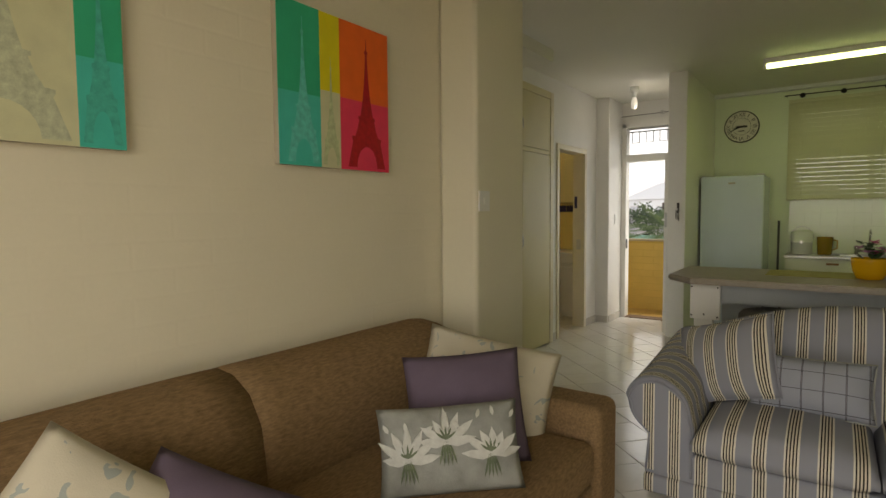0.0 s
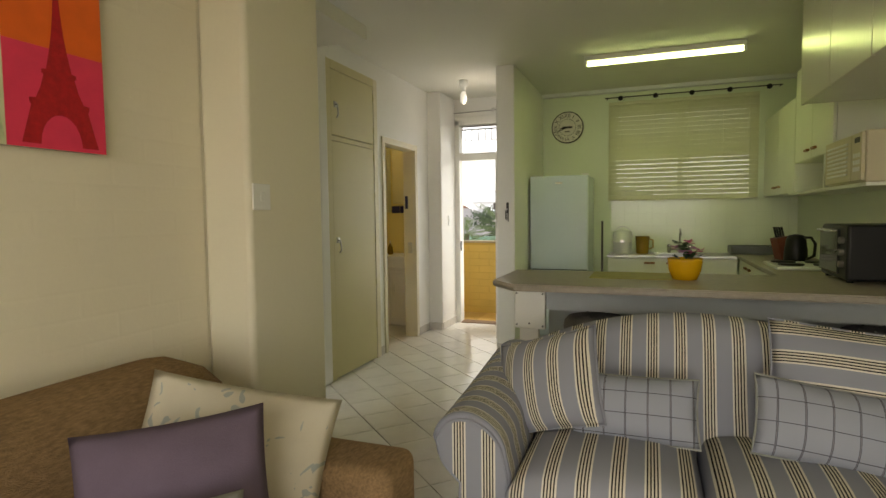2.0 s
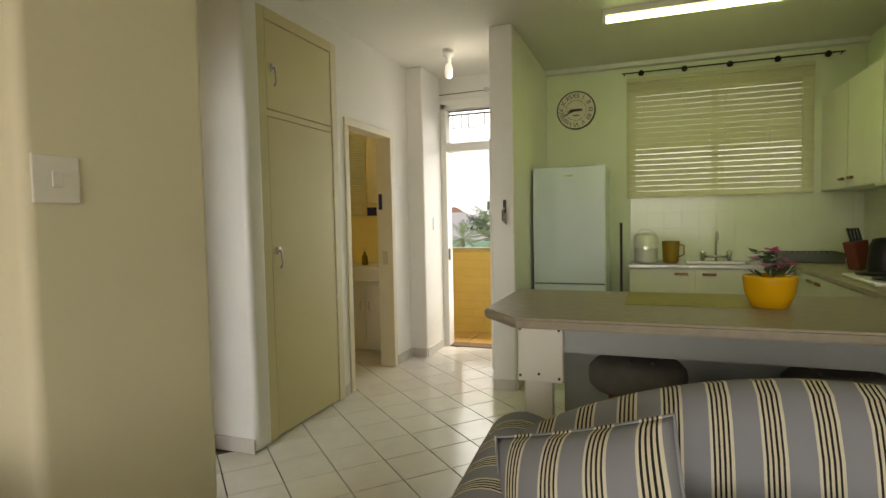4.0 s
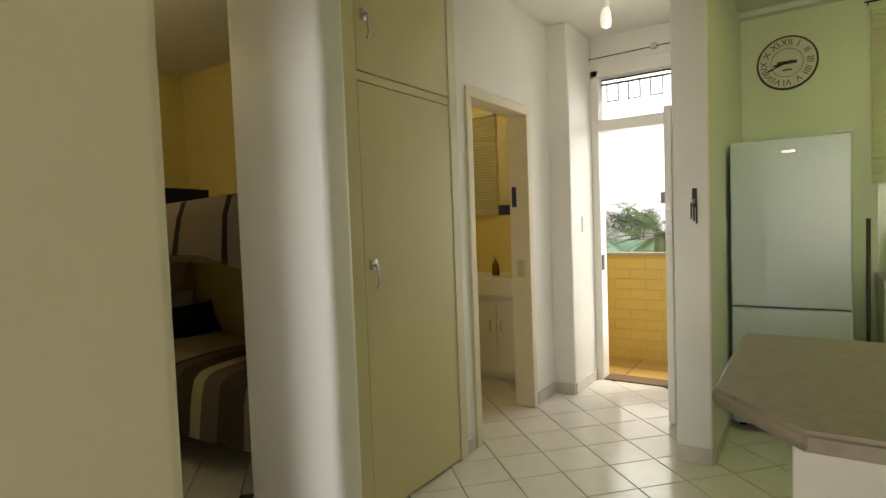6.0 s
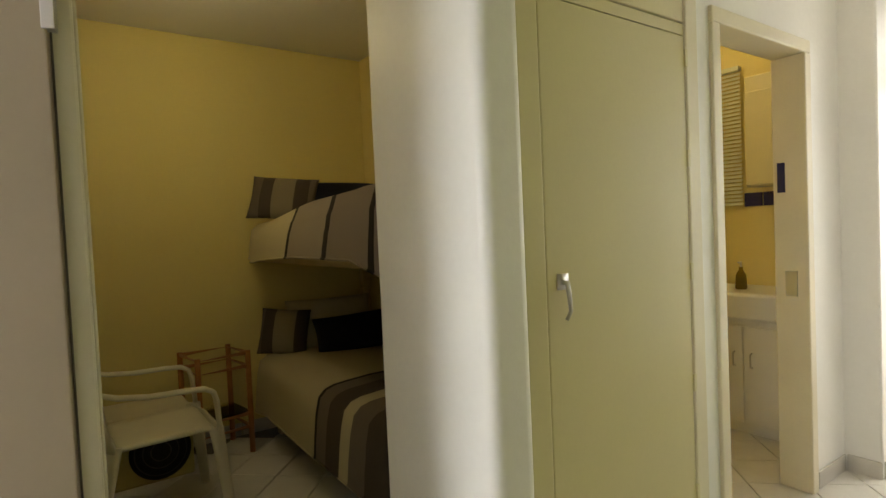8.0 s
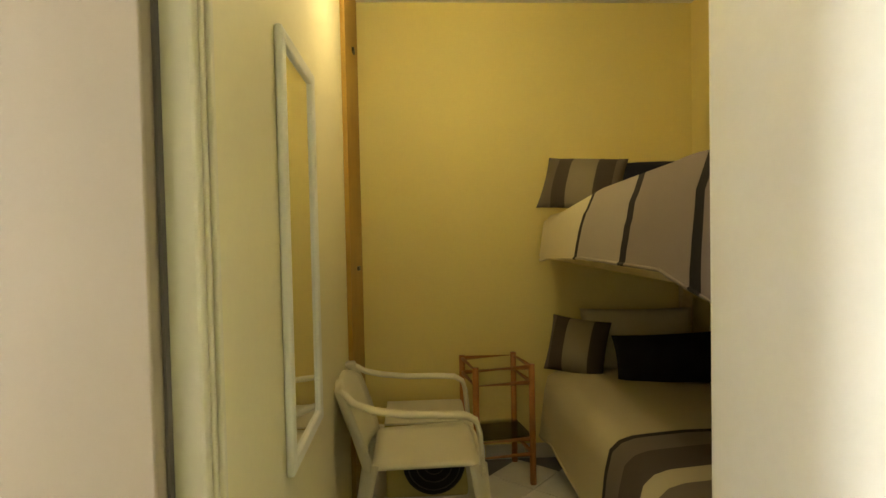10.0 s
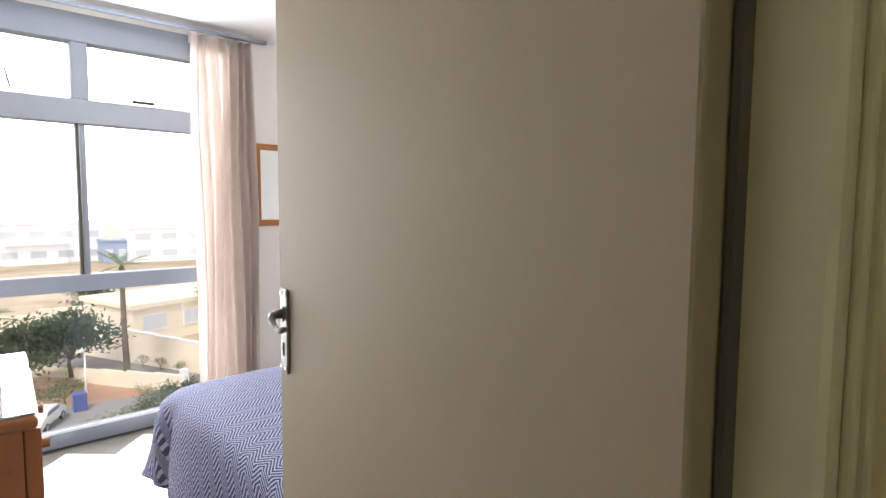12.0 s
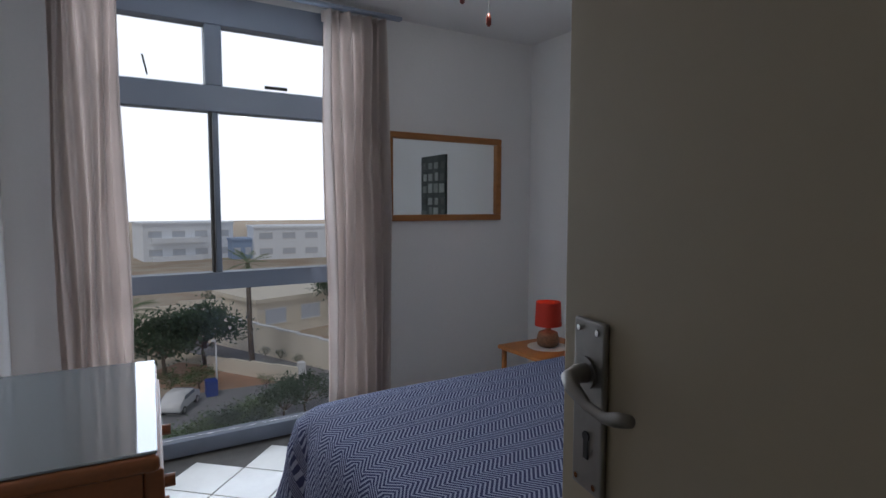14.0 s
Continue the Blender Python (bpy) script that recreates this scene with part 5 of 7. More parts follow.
M_PILL = woven("striped_pillow", [(0.0, TAU), (0.3, BRN), (0.48, (0.28, 0.24, 0.17)), (0.8, BRN)], "X", 0.42)
M_NAVY = mat("black_pillow_cotton", NVY, 0.9, vary=0.2, scale=12, fine=260, bump=0.3, spec=0.2)
M_PINE = mat("pale_pine", (0.50, 0.38, 0.18), 0.5, vary=0.15, scale=5, fine=80, stretch=(1, 6, 6))


def draped(x0, x1, y0, y1, levels, n=120, fold=0.02, freq=15, seed=0.0, lump=0.0):
    """A cover over a bed: rings from the middle outwards and down; levels of (inset, z, fold share)."""
    bm = bmesh.new()
    rings = []
    for inset, z, share in levels:
        ring = []
        ax0, ax1, ay0, ay1 = x0 + inset, x1 - inset, y0 + inset, y1 - inset
        per = 2 * (ax1 - ax0) + 2 * (ay1 - ay0)
        cx, cy = (ax0 + ax1) / 2, (ay0 + ay1) / 2
        for k in range(n):
            a = 2 * math.pi * k / n
            c, s = math.cos(a), math.sin(a)
            pw = 0.16
            x = cx + (ax1 - ax0) / 2 * math.copysign(abs(c) ** pw, c)
            y = cy + (ay1 - ay0) / 2 * math.copysign(abs(s) ** pw, s)
            w = share * fold * (math.sin(freq * (x + y) + seed) + 0.6 * math.sin(freq * 2.3 * (x - y) + seed * 2))
            d = Vector((c, s, 0))
            zz = z + (lump * noise.noise((x * 2.2, y * 2.2, seed)) if share < 0.5 else 0.25 * share * fold * math.sin(freq * 0.7 * (x - y)))
            ring.append(bm.verts.new((x + d.x * w, y + d.y * w, zz)))
        rings.append(ring)
    for a, b in zip(rings, rings[1:]):
        for k in range(n):
            bm.faces.new((a[k], a[(k + 1) % n], b[(k + 1) % n], b[k]))
    bm.faces.new(rings[0])
    return bm


def cover_thing(name, bm, material, label, category, rim, hem_material):
    """A bed cover with its stitched hem along the last rim points."""
    bm.verts.ensure_lookup_table()
    edge = [tuple(v.co) for v in bm.verts[-rim:]]
    t = thing(name, label, category)
    part("cloth", bm, material, t, "", True)
    part("hem", tube(edge, 0.006, 6, closed=True), hem_material, t, "", True)
    return t


bk = thing("bunk_bed", "pine bunk bed with two made-up berths", "bunk bed")
for x in (-4.98, -3.02):
    part("post", box(x - 0.03, x + 0.03, 5.27, 5.33, 0, 1.60, 0.004), M_PINE, bk)
part("lower_base", box(-4.99, -3.0, 4.56, 5.30, 0.12, 0.28), M_PINE, bk)
part("lower_mattress", box(-4.99, -3.02, 4.53, 5.31, 0.28, 0.50, 0.04, 3), M_SHEET, bk, "", True)
part("upper_base", box(-4.99, -3.0, 4.52, 5.32, 1.155, 1.19), M_PINE, bk)
part("upper_mattress", box(-4.99, -3.02, 4.47, 5.31, 1.19, 1.36, 0.04, 3), M_SHEET, bk, "", True)
for y in (4.6, 5.2):
    for x in (-4.9, -3.1):
        part("leg", box(x - 0.03, x + 0.03, y - 0.03, y + 0.03, 0, 0.12), M_PINE, bk)
lowc = draped(-5.0, -3.0, 4.44, 5.34, [(0.42, 0.56, 0), (0.30, 0.56, 0), (0.18, 0.555, 0), (0.10, 0.55, 0), (0.05, 0.535, 0.05), (0.015, 0.50, 0.2), (0.0, 0.42, 0.5), (-0.01, 0.30, 0.8), (-0.015, 0.20, 1.0)], 140, 0.014, 13, 1.0, 0.012)
cover_thing("bedcover", lowc, M_BLANK_LOW, "cream bedcover with brown striped border on the lower bunk", "bedcover", 140, M_BLANK_LOW)
def rumple(bm, x0, rise):
    """Heaps the cover up towards the foot of the bed."""
    for v in bm.verts:
        k = max(0.0, min(1.0, (v.co.x - x0) / 1.1))
        v.co.z += rise * k * k * (3 - 2 * k) * (1 if v.co.z > 1.38 else 0.35) + 0.012 * math.sin(v.co.x * 11 + v.co.y * 3)
        if v.co.z < 1.36 and v.co.x > -3.50 and v.co.y < 4.75:
            v.co.z -= 0.06 * min(1.0, (v.co.x + 3.50) / 0.3)
    return bm


upc = draped(-5.0, -3.0, 4.43, 5.34, [(0.42, 1.43, 0), (0.30, 1.43, 0), (0.18, 1.425, 0), (0.10, 1.42, 0), (0.05, 1.405, 0.05), (0.015, 1.37, 0.2), (0.0, 1.30, 0.5), (-0.01, 1.23, 0.8), (-0.015, 1.18, 1.0)], 140, 0.016, 11, 4.0, 0.05)
cover_thing("duvet", rumple(upc, -4.75, 0.10), M_BLANK_UP, "rumpled cream and brown striped duvet on the upper bunk", "duvet", 140, M_BLANK_UP)
cushion("pillow", "brown striped pillow on the upper bunk", (-4.72, 4.62, 1.56), 62, 30, 6, 0.42, 0.32, 0.12, M_PILL, seed=20)
cushion("pillow", "black cotton pillow on the upper bunk", (-4.60, 5.00, 1.55), 72, 34, 2, 0.50, 0.26, 0.12, M_NAVY, seed=21)
cushion("pillow", "brown and black pillow on the lower bunk", (-4.84, 4.62, 0.69), 62, 22, 6, 0.32, 0.31, 0.12, M_PILL, seed=22)
cushion("pillow", "black cotton pillow on the lower bunk", (-4.60, 5.0, 0.665), 74, 34, -4, 0.50, 0.27, 0.12, M_NAVY, seed=23)
cushion("pillow", "cream pillow against the wall on the lower bunk", (-4.90, 4.98, 0.70), 84, 14, 0, 0.62, 0.36, 0.12, mat("cream_pillow_cotton", CRM, 0.9, vary=0.06, fine=260, bump=0.3), seed=24)
bm = bmesh.new()
prev = None
for k in range(13):
    z = 0.60 - 0.045 * k
    row = [bm.verts.new((-3.02 + 0.025 * math.sin(i * 1.7 + k * 0.4) + 0.02 * (k / 12), 4.42 + i * 0.03, z)) for i in range(8)]
    if prev:
        for i in range(7):
            bm.faces.new((prev[i], prev[i + 1], row[i + 1], row[i]))
    prev = row
sheet = solo("hanging_sheet", bm, M_SHEET, "white sheet hanging at the foot of the lower bunk", "sheet", smooth=True)
sm = sheet.modifiers.new("thickness", "SOLIDIFY")
sm.thickness = 0.006

M_MONO = mat("white_garden_plastic", (0.66, 0.62, 0.48), 0.4, vary=0.04, scale=6, bump=0.03)
ch = thing("plastic_chair", "white moulded plastic garden chair against the wall", "chair", (-4.18, 3.76, 0), 0)


def band(points, width, thick, side=(1, 0, 0), n=10):
    """A moulded strip of rounded section along points; width runs along side at each point."""
    bm = bmesh.new()
    pts = [Vector(p) for p in points]
    wid = width if isinstance(width, (list, tuple)) else [width] * len(pts)
    sd = Vector(side).normalized()
    rings = []
    for i, p in enumerate(pts):
        d = (pts[min(i + 1, len(pts) - 1)] - pts[max(i - 1, 0)]).normalized()
        u = (sd - d * sd.dot(d)).normalized()
        v = d.cross(u)
        ring = []
        for k in range(n):
            a = 2 * math.pi * k / n
            c, q = math.cos(a), math.sin(a)
            ring.append(bm.verts.new(p + u * math.copysign(abs(c) ** 0.5, c) * wid[i] / 2 + v * math.copysign(abs(q) ** 0.7, q) * thick / 2))
        rings.append(ring)
    for a, b in zip(rings, rings[1:]):
        for k in range(n):
            bm.faces.new((a[k], a[(k + 1) % n], b[(k + 1) % n], b[k]))
    bm.faces.new(rings[0][::-1])
    bm.faces.new(rings[-1])
    return bm


def sheet(rows, thick, along=(0, 0, 1)):
    """A moulded panel from a grid of points, closed all round."""
    bm = bmesh.new()
    off = Vector(along) * thick
    face = [[bm.verts.new(p) for p in row] for row in rows]
    back = [[bm.verts.new(Vector(p) - off) for p in row] for row in rows]
    nr, nc = len(rows), len(rows[0])
    for j in range(nr - 1):
        for i in range(nc - 1):
            bm.faces.new((face[j][i], face[j][i + 1], face[j + 1][i + 1], face[j + 1][i]))
            bm.faces.new((back[j][i], back[j + 1][i], back[j + 1][i + 1], back[j][i + 1]))
    rim = [(0, i) for i in range(nc - 1)] + [(j, nc - 1) for j in range(nr - 1)] + [(nr - 1, nc - 1 - i) for i in range(nc - 1)] + [(nr - 1 - j, 0) for j in range(nr - 1)]
    for (a, b), (c, d) in zip(rim, rim[1:] + rim[:1]):
        bm.faces.new((face[a][b], back[a][b], back[c][d], face[c][d]))
    return bm


U = [i / 8 * 2 - 1 for i in range(9)]
part("seat", sheet([[(u * (0.215 + 0.02 * v), -0.20 + 0.43 * v, 0.425 + 0.012 * v + 0.014 * u * u - 0.035 * max(0.0, (v - 0.85) / 0.15) ** 2) for u in U] for v in [j / 10 for j in range(11)]], 0.014), M_MONO, ch, "", True)
part("backrest", sheet([[(u * (0.205 + 0.035 * v - 0.03 * v ** 8), -0.20 - 0.10 * v - 0.035 * (1 - u * u), 0.44 + 0.31 * v - 0.05 * (u * u) * v ** 4) for u in U] for v in [j / 10 for j in range(11)]], 0.012, (0, -1, 0)), M_MONO, ch, "", True)
for s in (-1, 1):
    part("armrest", band([(s * 0.215, -0.305, 0.735), (s * 0.245, -0.255, 0.695), (s * 0.265, -0.18, 0.672), (s * 0.275, -0.06, 0.655), (s * 0.28, 0.08, 0.652), (s * 0.28, 0.16, 0.646), (s * 0.278, 0.196, 0.625), (s * 0.275, 0.208, 0.585), (s * 0.268, 0.215, 0.50), (s * 0.262, 0.22, 0.42)], [0.03, 0.045, 0.055, 0.058, 0.060, 0.060, 0.062, 0.062, 0.058, 0.056], 0.020, (1, 0, 0)), M_MONO, ch, "", True)
    part("back_post", band([(s * 0.215, -0.20, 0.40), (s * 0.228, -0.245, 0.56), (s * 0.232, -0.285, 0.67), (s * 0.205, -0.31, 0.735), (s * 0.15, -0.325, 0.752)], 0.045, 0.022, (0.6 * s, 0.8, 0)), M_MONO, ch, "", True)
    part("leg", band([(s * 0.255, 0.205, 0.45), (s * 0.262, 0.222, 0.30), (s * 0.275, 0.25, 0.0)], [0.075, 0.06, 0.045], 0.028, (0.5 * s, -0.86, 0)), M_MONO, ch, "", True)
    part("leg", band([(s * 0.215, -0.20, 0.45), (s * 0.232, -0.24, 0.25), (s * 0.255, -0.29, 0.0)], [0.07, 0.055, 0.045], 0.028, (0.5 * s, 0.86, 0)), M_MONO, ch, "", True)
part("front_rail", band([(-0.25, 0.222, 0.40), (-0.12, 0.232, 0.415), (0.12, 0.232, 0.415), (0.25, 0.222, 0.40)], 0.05, 0.014, (0, 0, 1)), M_MONO, ch, "", True)

M_RATTAN = mat("orange_rattan", (0.40, 0.15, 0.035), 0.45, vary=0.2, scale=12, fine=120)
rk = thing("rattan_stand", "orange rattan stand with two tiers", "stand", (-4.84, 4.17, 0), 8)
hw = 0.15
for sx in (-1, 1):
    for sy in (-1, 1):
        part("leg", tube([(sx * hw, sy * hw, 0), (sx * hw, sy * hw, 0.63)], 0.017, 10), M_RATTAN, rk, "", True)
for z in (0.615, 0.535, 0.24, 0.16):
    part("frame_rail", tube([(-hw, -hw, z), (hw, -hw, z), (hw, hw, z), (-hw, hw, z)], 0.013, 8, closed=True), M_RATTAN, rk, "", True)
part("glass_shelf", box(-hw, hw, -hw, hw, 0.250, 0.255), M_GLASS, rk)
bx = thing("fan_unit", "cream boxed fan unit with a round dark grille", "fan unit")
part("casing", box(-4.98, -4.62, 3.58, 3.99, 0, 0.37, 0.015, 3), mat("aged_cream_casing", (0.50, 0.42, 0.16), 0.6, vary=0.1), bx, "", True)
gr = part("grille_well", lathe([(0.155, 0), (0.155, 0.006), (0.14, 0.008), (0.02, 0.004)], 36, m=pose(-4.621, 3.82, 0.17, 0, 90, 0)), M_BLACK, bx, "round dark grille", True)
for r_ in (0.05, 0.09, 0.13):
    part("ring", tube([(-4.611, 3.82 + r_ * math.cos(2 * math.pi * k / 28), 0.17 + r_ * math.sin(2 * math.pi * k / 28)) for k in range(28)], 0.003, 6, closed=True), M_IRON, gr)
part("maker_plate", box(-4.62, -4.616, 3.61, 3.70, 0.335, 0.355), M_BLACK, bx)
part("lid", box(-4.983, -4.617, 3.578, 3.992, 0.37, 0.382, 0.004), M_MONO, bx)
mi = thing("wall_mirror", "tall narrow white framed wall mirror", "mirror")
part("glass", box(-3.57, -3.22, 3.432, 3.440, 0.79, 1.77), M_MIRROR, mi)
for r_ in ((-3.61, -3.57, 3.431, 3.45, 0.755, 1.805), (-3.22, -3.18, 3.431, 3.45, 0.755, 1.805), (-3.57, -3.22, 3.431, 3.45, 0.755, 0.792), (-3.57, -3.22, 3.431, 3.45, 1.768, 1.805)):
    part("frame_side", box(*r_, 0.006, 2), M_WHITE, mi)
tk = thing("corner_trunking", "ochre painted trunking up the room corner", "trunking", kind="structure")
part("board", box(-5.049, -4.45, 3.431, 3.452, 0, 2.618), mat("ochre_paint", (0.40, 0.24, 0.05), 0.6, vary=0.1), tk)
for z in (1.135, 2.25):
    part("catch", box(-4.80, -4.74, 3.452, 3.464, z, z + 0.02), M_IRON, tk)

# ---- bedroom ----
M_CURT = mat("beige_curtain_cloth", (0.60, 0.53, 0.49), 0.9, vary=0.06, scale=5, fine=260, bump=0.25, spec=0.2)


def curtain(label, x0, x1, folds, seed):
    bm = bmesh.new()
    n = folds * 10
    zs = [2.385, 2.35, 2.30, 2.2, 1.8, 1.3, 0.8, 0.3, 0.03]
    rows = []
    for zi, z in enumerate(zs):
        row = []
        for k in range(n + 1):
            u = k / n
            amp = (0.022 if zi < 2 else 0.03 + 0.012 * zi / 8)
            ph = folds * 2 * math.pi * (u + 0.02 * math.sin(5 * u + seed) + 0.01 * math.sin(z * 2 + seed))
            row.append(bm.verts.new((x0 + (x1 - x0) * u + 0.01 * math.sin(z * 3 + u * 9 + seed), 0.0 + amp * math.sin(ph) + 0.012 * math.sin(ph * 0.5 + seed), z)))
        rows.append(row)
    for a, b in zip(rows, rows[1:]):
        for k in range(n):
            bm.faces.new((a[k], a[k + 1], b[k + 1], b[k]))
    bmesh.ops.solidify(bm, geom=list(bm.faces), thickness=0.004)
    t = thing("curtain", label, "curtain", group="bedroom curtains")
    part("cloth", bm, M_CURT, t, "", True)
    part("heading_tape", box(min(x0, x1), max(x0, x1), -0.045, -0.035, 2.33, 2.39), M_CURT, t)
    return t


curtain("long beige pleated curtain drawn beside the mirror wall", -3.855, -3.475, 7, 0.4)
curtain("long beige pleated curtain drawn to the corner wall", -2.505, -2.225, 5, 1.9)
solo("curtain_track", box(-3.95, -2.05, -0.03, 0.01, 2.40, 2.42, 0.004), M_ALU, "white curtain track above the tall window", "curtain track")
bw = thing("window_2", "tall grey aluminium bedroom window with sliding panes", "window", kind="structure")
FR = [("sill_rail", (-3.82, -2.25, -0.22, -0.13, 0.0, 0.085)), ("mid_rail", (-3.82, -2.25, -0.22, -0.125, 0.872, 0.965)), ("transom", (-3.82, -2.25, -0.22, -0.125, 1.805, 1.937)),
      ("head", (-3.82, -2.25, -0.22, -0.125, 2.245, 2.40)), ("upper_mullion", (-2.968, -2.886, -0.22, -0.128, 1.937, 2.245)), ("jamb", (-3.82, -3.77, -0.22, -0.13, 0.085, 2.245)), ("jamb", (-2.30, -2.25, -0.22, -0.13, 0.085, 2.245))]
for nm, r_ in FR:
    part(nm, box(*r_, 0.005, 2), M_ALU, bw)
part("sliding_stile", box(-2.945, -2.918, -0.20, -0.15, 0.965, 1.805, 0.003), M_ALU, bw)
part("sliding_stile", box(-2.912, -2.898, -0.19, -0.14, 0.965, 1.805, 0.003), M_IRON, bw)
for x0, x1, z0, z1 in ((-3.77, -2.968, 1.937, 2.245), (-2.886, -2.30, 1.937, 2.245), (-3.77, -2.93, 0.965, 1.805), (-2.92, -2.30, 0.965, 1.805), (-3.77, -2.30, 0.085, 0.872)):
    pn = part("pane", box(x0, x1, -0.178, -0.174, z0, z1), M_GLASS, bw)
    pn.visible_shadow = False
part("stay", tube([(-2.62, -0.14, 1.96), (-2.60, -0.12, 2.05)], 0.005, 6), M_IRON, bw)
part("latch", box(-3.30, -3.18, -0.125, -0.11, 1.945, 1.962, 0.003), M_IRON, bw)

M_ORWOOD = mat("orange_pine_frame", (0.36, 0.15, 0.045), 0.45, vary=0.18, scale=6, fine=90, stretch=(1, 8, 8))
bmir = thing("framed_mirror", "landscape mirror in an orange pine frame", "mirror")
part("glass", box(-4.73, -3.94, -0.129, -0.122, 1.26, 1.737), M_MIRROR, bmir)
for r_ in ((-4.77, -3.90, -0.129, -0.10, 1.222, 1.262), (-4.77, -3.90, -0.129, -0.10, 1.735, 1.775), (-4.77, -4.73, -0.129, -0.10, 1.262, 1.735), (-3.94, -3.90, -0.129, -0.10, 1.262, 1.735)):
    part("frame_side", box(*r_, 0.006, 2), M_ORWOOD, bmir)
po = thing("photo_print", "black and white photo print on the bedroom wall", "wall art")
part("board", box(-5.049, -5.03, 1.02, 1.46, 1.20, 1.78), mat("print_grey", (0.05, 0.06, 0.055), 0.5, vary=0.5, scale=9, fine=30), po)
rr = random.Random(4)
for i in range(4):
    for j in range(5):
        z = 1.22 + j * 0.11
        y = 1.04 + i * 0.105
        g = rr.uniform(0.03, 0.35)
        part("print_patch", box(-5.029, -5.026, y, y + rr.uniform(0.05, 0.09), z, z + rr.uniform(0.05, 0.09)), mat("print_tone", (g, g * 1.05, g), 0.5, vary=0.2, scale=20), po)


def herringbone(name, dark, light, band=0.055, pitch=0.016):
    m = mat(name, dark, 0.9, vary=0.1, scale=8, fine=300, bump=0.3, spec=0.15)
    nt = m.node_tree
    b = nt.nodes["Principled BSDF"]
    tc = nt.nodes.new("ShaderNodeTexCoord")
    sp = nt.nodes.new("ShaderNodeSeparateXYZ")
    nt.links.new(tc.outputs["Object"], sp.inputs[0])
    yz = nmath(nt, "ADD", nmath(nt, "ADD", sp.outputs["Y"], nmath(nt, "MULTIPLY", sp.outputs["Z"], 0.9)), 10.0)
    xz = nmath(nt, "ADD", nmath(nt, "SUBTRACT", sp.outputs["X"], nmath(nt, "MULTIPLY", sp.outputs["Z"], 0.8)), 10.0)
    tri = nmath(nt, "ABSOLUTE", nmath(nt, "SUBTRACT", nmath(nt, "FRACT", nmath(nt, "DIVIDE", yz, band * 2)), 0.5))
    zig = nmath(nt, "FRACT", nmath(nt, "DIVIDE", nmath(nt, "ADD", xz, nmath(nt, "MULTIPLY", tri, band * 1.6)), pitch))
    mk = nmath(nt, "GREATER_THAN", zig, 0.56)
    mx = nt.nodes.new("ShaderNodeMix")
    mx.data_type = "RGBA"
    nt.links.new(mk, mx.inputs["Factor"])
    mx.inputs["A"].default_value = (*dark, 1)
    mx.inputs["B"].default_value = (*light, 1)
    nt.links.new(mx.outputs["Result"], b.inputs["Base Color"])
    return m


bed = thing("double_bed", "double bed with a white valance under a blue spread", "bed")
part("base", box(-5.0, -3.02, 1.0, 2.28, 0.10, 0.28, 0.02), M_SHEET, bed)
part("mattress", box(-5.02, -3.0, 0.98, 2.30, 0.28, 0.535, 0.04, 3), M_SHEET, bed, "", True)
part("valance", draped(-5.02, -3.0, 0.98, 2.30, [(0.02, 0.28, 0), (0.0, 0.2, 0.5), (-0.005, 0.03, 1.0)], 160, 0.012, 30, 2.0), M_SHEET, bed, "white cotton valance", True)
for x in (-4.9, -3.1):
    for y in (1.08, 2.2):
        part("leg", box(x - 0.03, x + 0.03, y - 0.03, y + 0.03, 0, 0.1), M_BLACK, bed)
spread = draped(-5.03, -2.975, 0.88, 2.35, [(0.62, 0.572, 0), (0.4, 0.572, 0), (0.2, 0.57, 0), (0.10, 0.566, 0), (0.045, 0.553, 0.05), (0.012, 0.515, 0.3), (-0.01, 0.42, 0.7), (-0.03, 0.30, 1.1), (-0.045, 0.19, 1.4)], 260, 0.024, 15, 0.7, 0.014)
M_HERRING = herringbone("blue_herringbone_spread", (0.05, 0.058, 0.13), (0.34, 0.37, 0.49))
cover_thing("bedspread", spread, M_HERRING, "blue and white herringbone bedspread draped over the bed", "bedspread", 260, M_HERRING)

dz = thing("dresser", "reddish wooden dresser with a glossy glass top", "dresser")
M_REDWOOD = mat("reddish_pine", (0.26, 0.085, 0.025), 0.4, vary=0.18, scale=5, fine=80, stretch=(1, 8, 2))
part("carcass", box(-2.51, -2.10, 0.945, 1.68, 0.06, 0.76), M_REDWOOD, dz)
part("plinth", box(-2.49, -2.10, 0.96, 1.66, 0.0, 0.06), M_REDWOOD, dz)
part("top", box(-2.545, -2.095, 0.915, 1.715, 0.757, 0.793, 0.014, 5), M_REDWOOD, dz, "", True)
part("glass_top", box(-2.54, -2.10, 0.92, 1.70, 0.794, 0.801, 0.002), mat("grey_glass_top", (0.22, 0.25, 0.26), 0.03, vary=0.0, bump=0.0, spec=1.0, ior=1.9), dz, "pale reflecting glass top")
for j in range(3):
    out = (0.004, 0.012, 0.022)[j]
    d = part("drawer", box(-2.530 - out, -2.511, 0.955, 1.67, 0.085 + j * 0.225, 0.295 + j * 0.225, 0.006, 3), M_REDWOOD, dz)
    part("knob", tube([(-2.53 - out, 1.15, 0.19 + j * 0.225), (-2.555 - out, 1.15, 0.19 + j * 0.225)], 0.016, 12), M_REDWOOD, d)
    part("knob", tube([(-2.53 - out, 1.50, 0.19 + j * 0.225), (-2.555 - out, 1.50, 0.19 + j * 0.225)], 0.016, 12), M_REDWOOD, d)
dz.matrix_world = pose(-2.545, 0.92, 0, 0, 0, -3.5) @ pose(2.545, -0.92, 0)

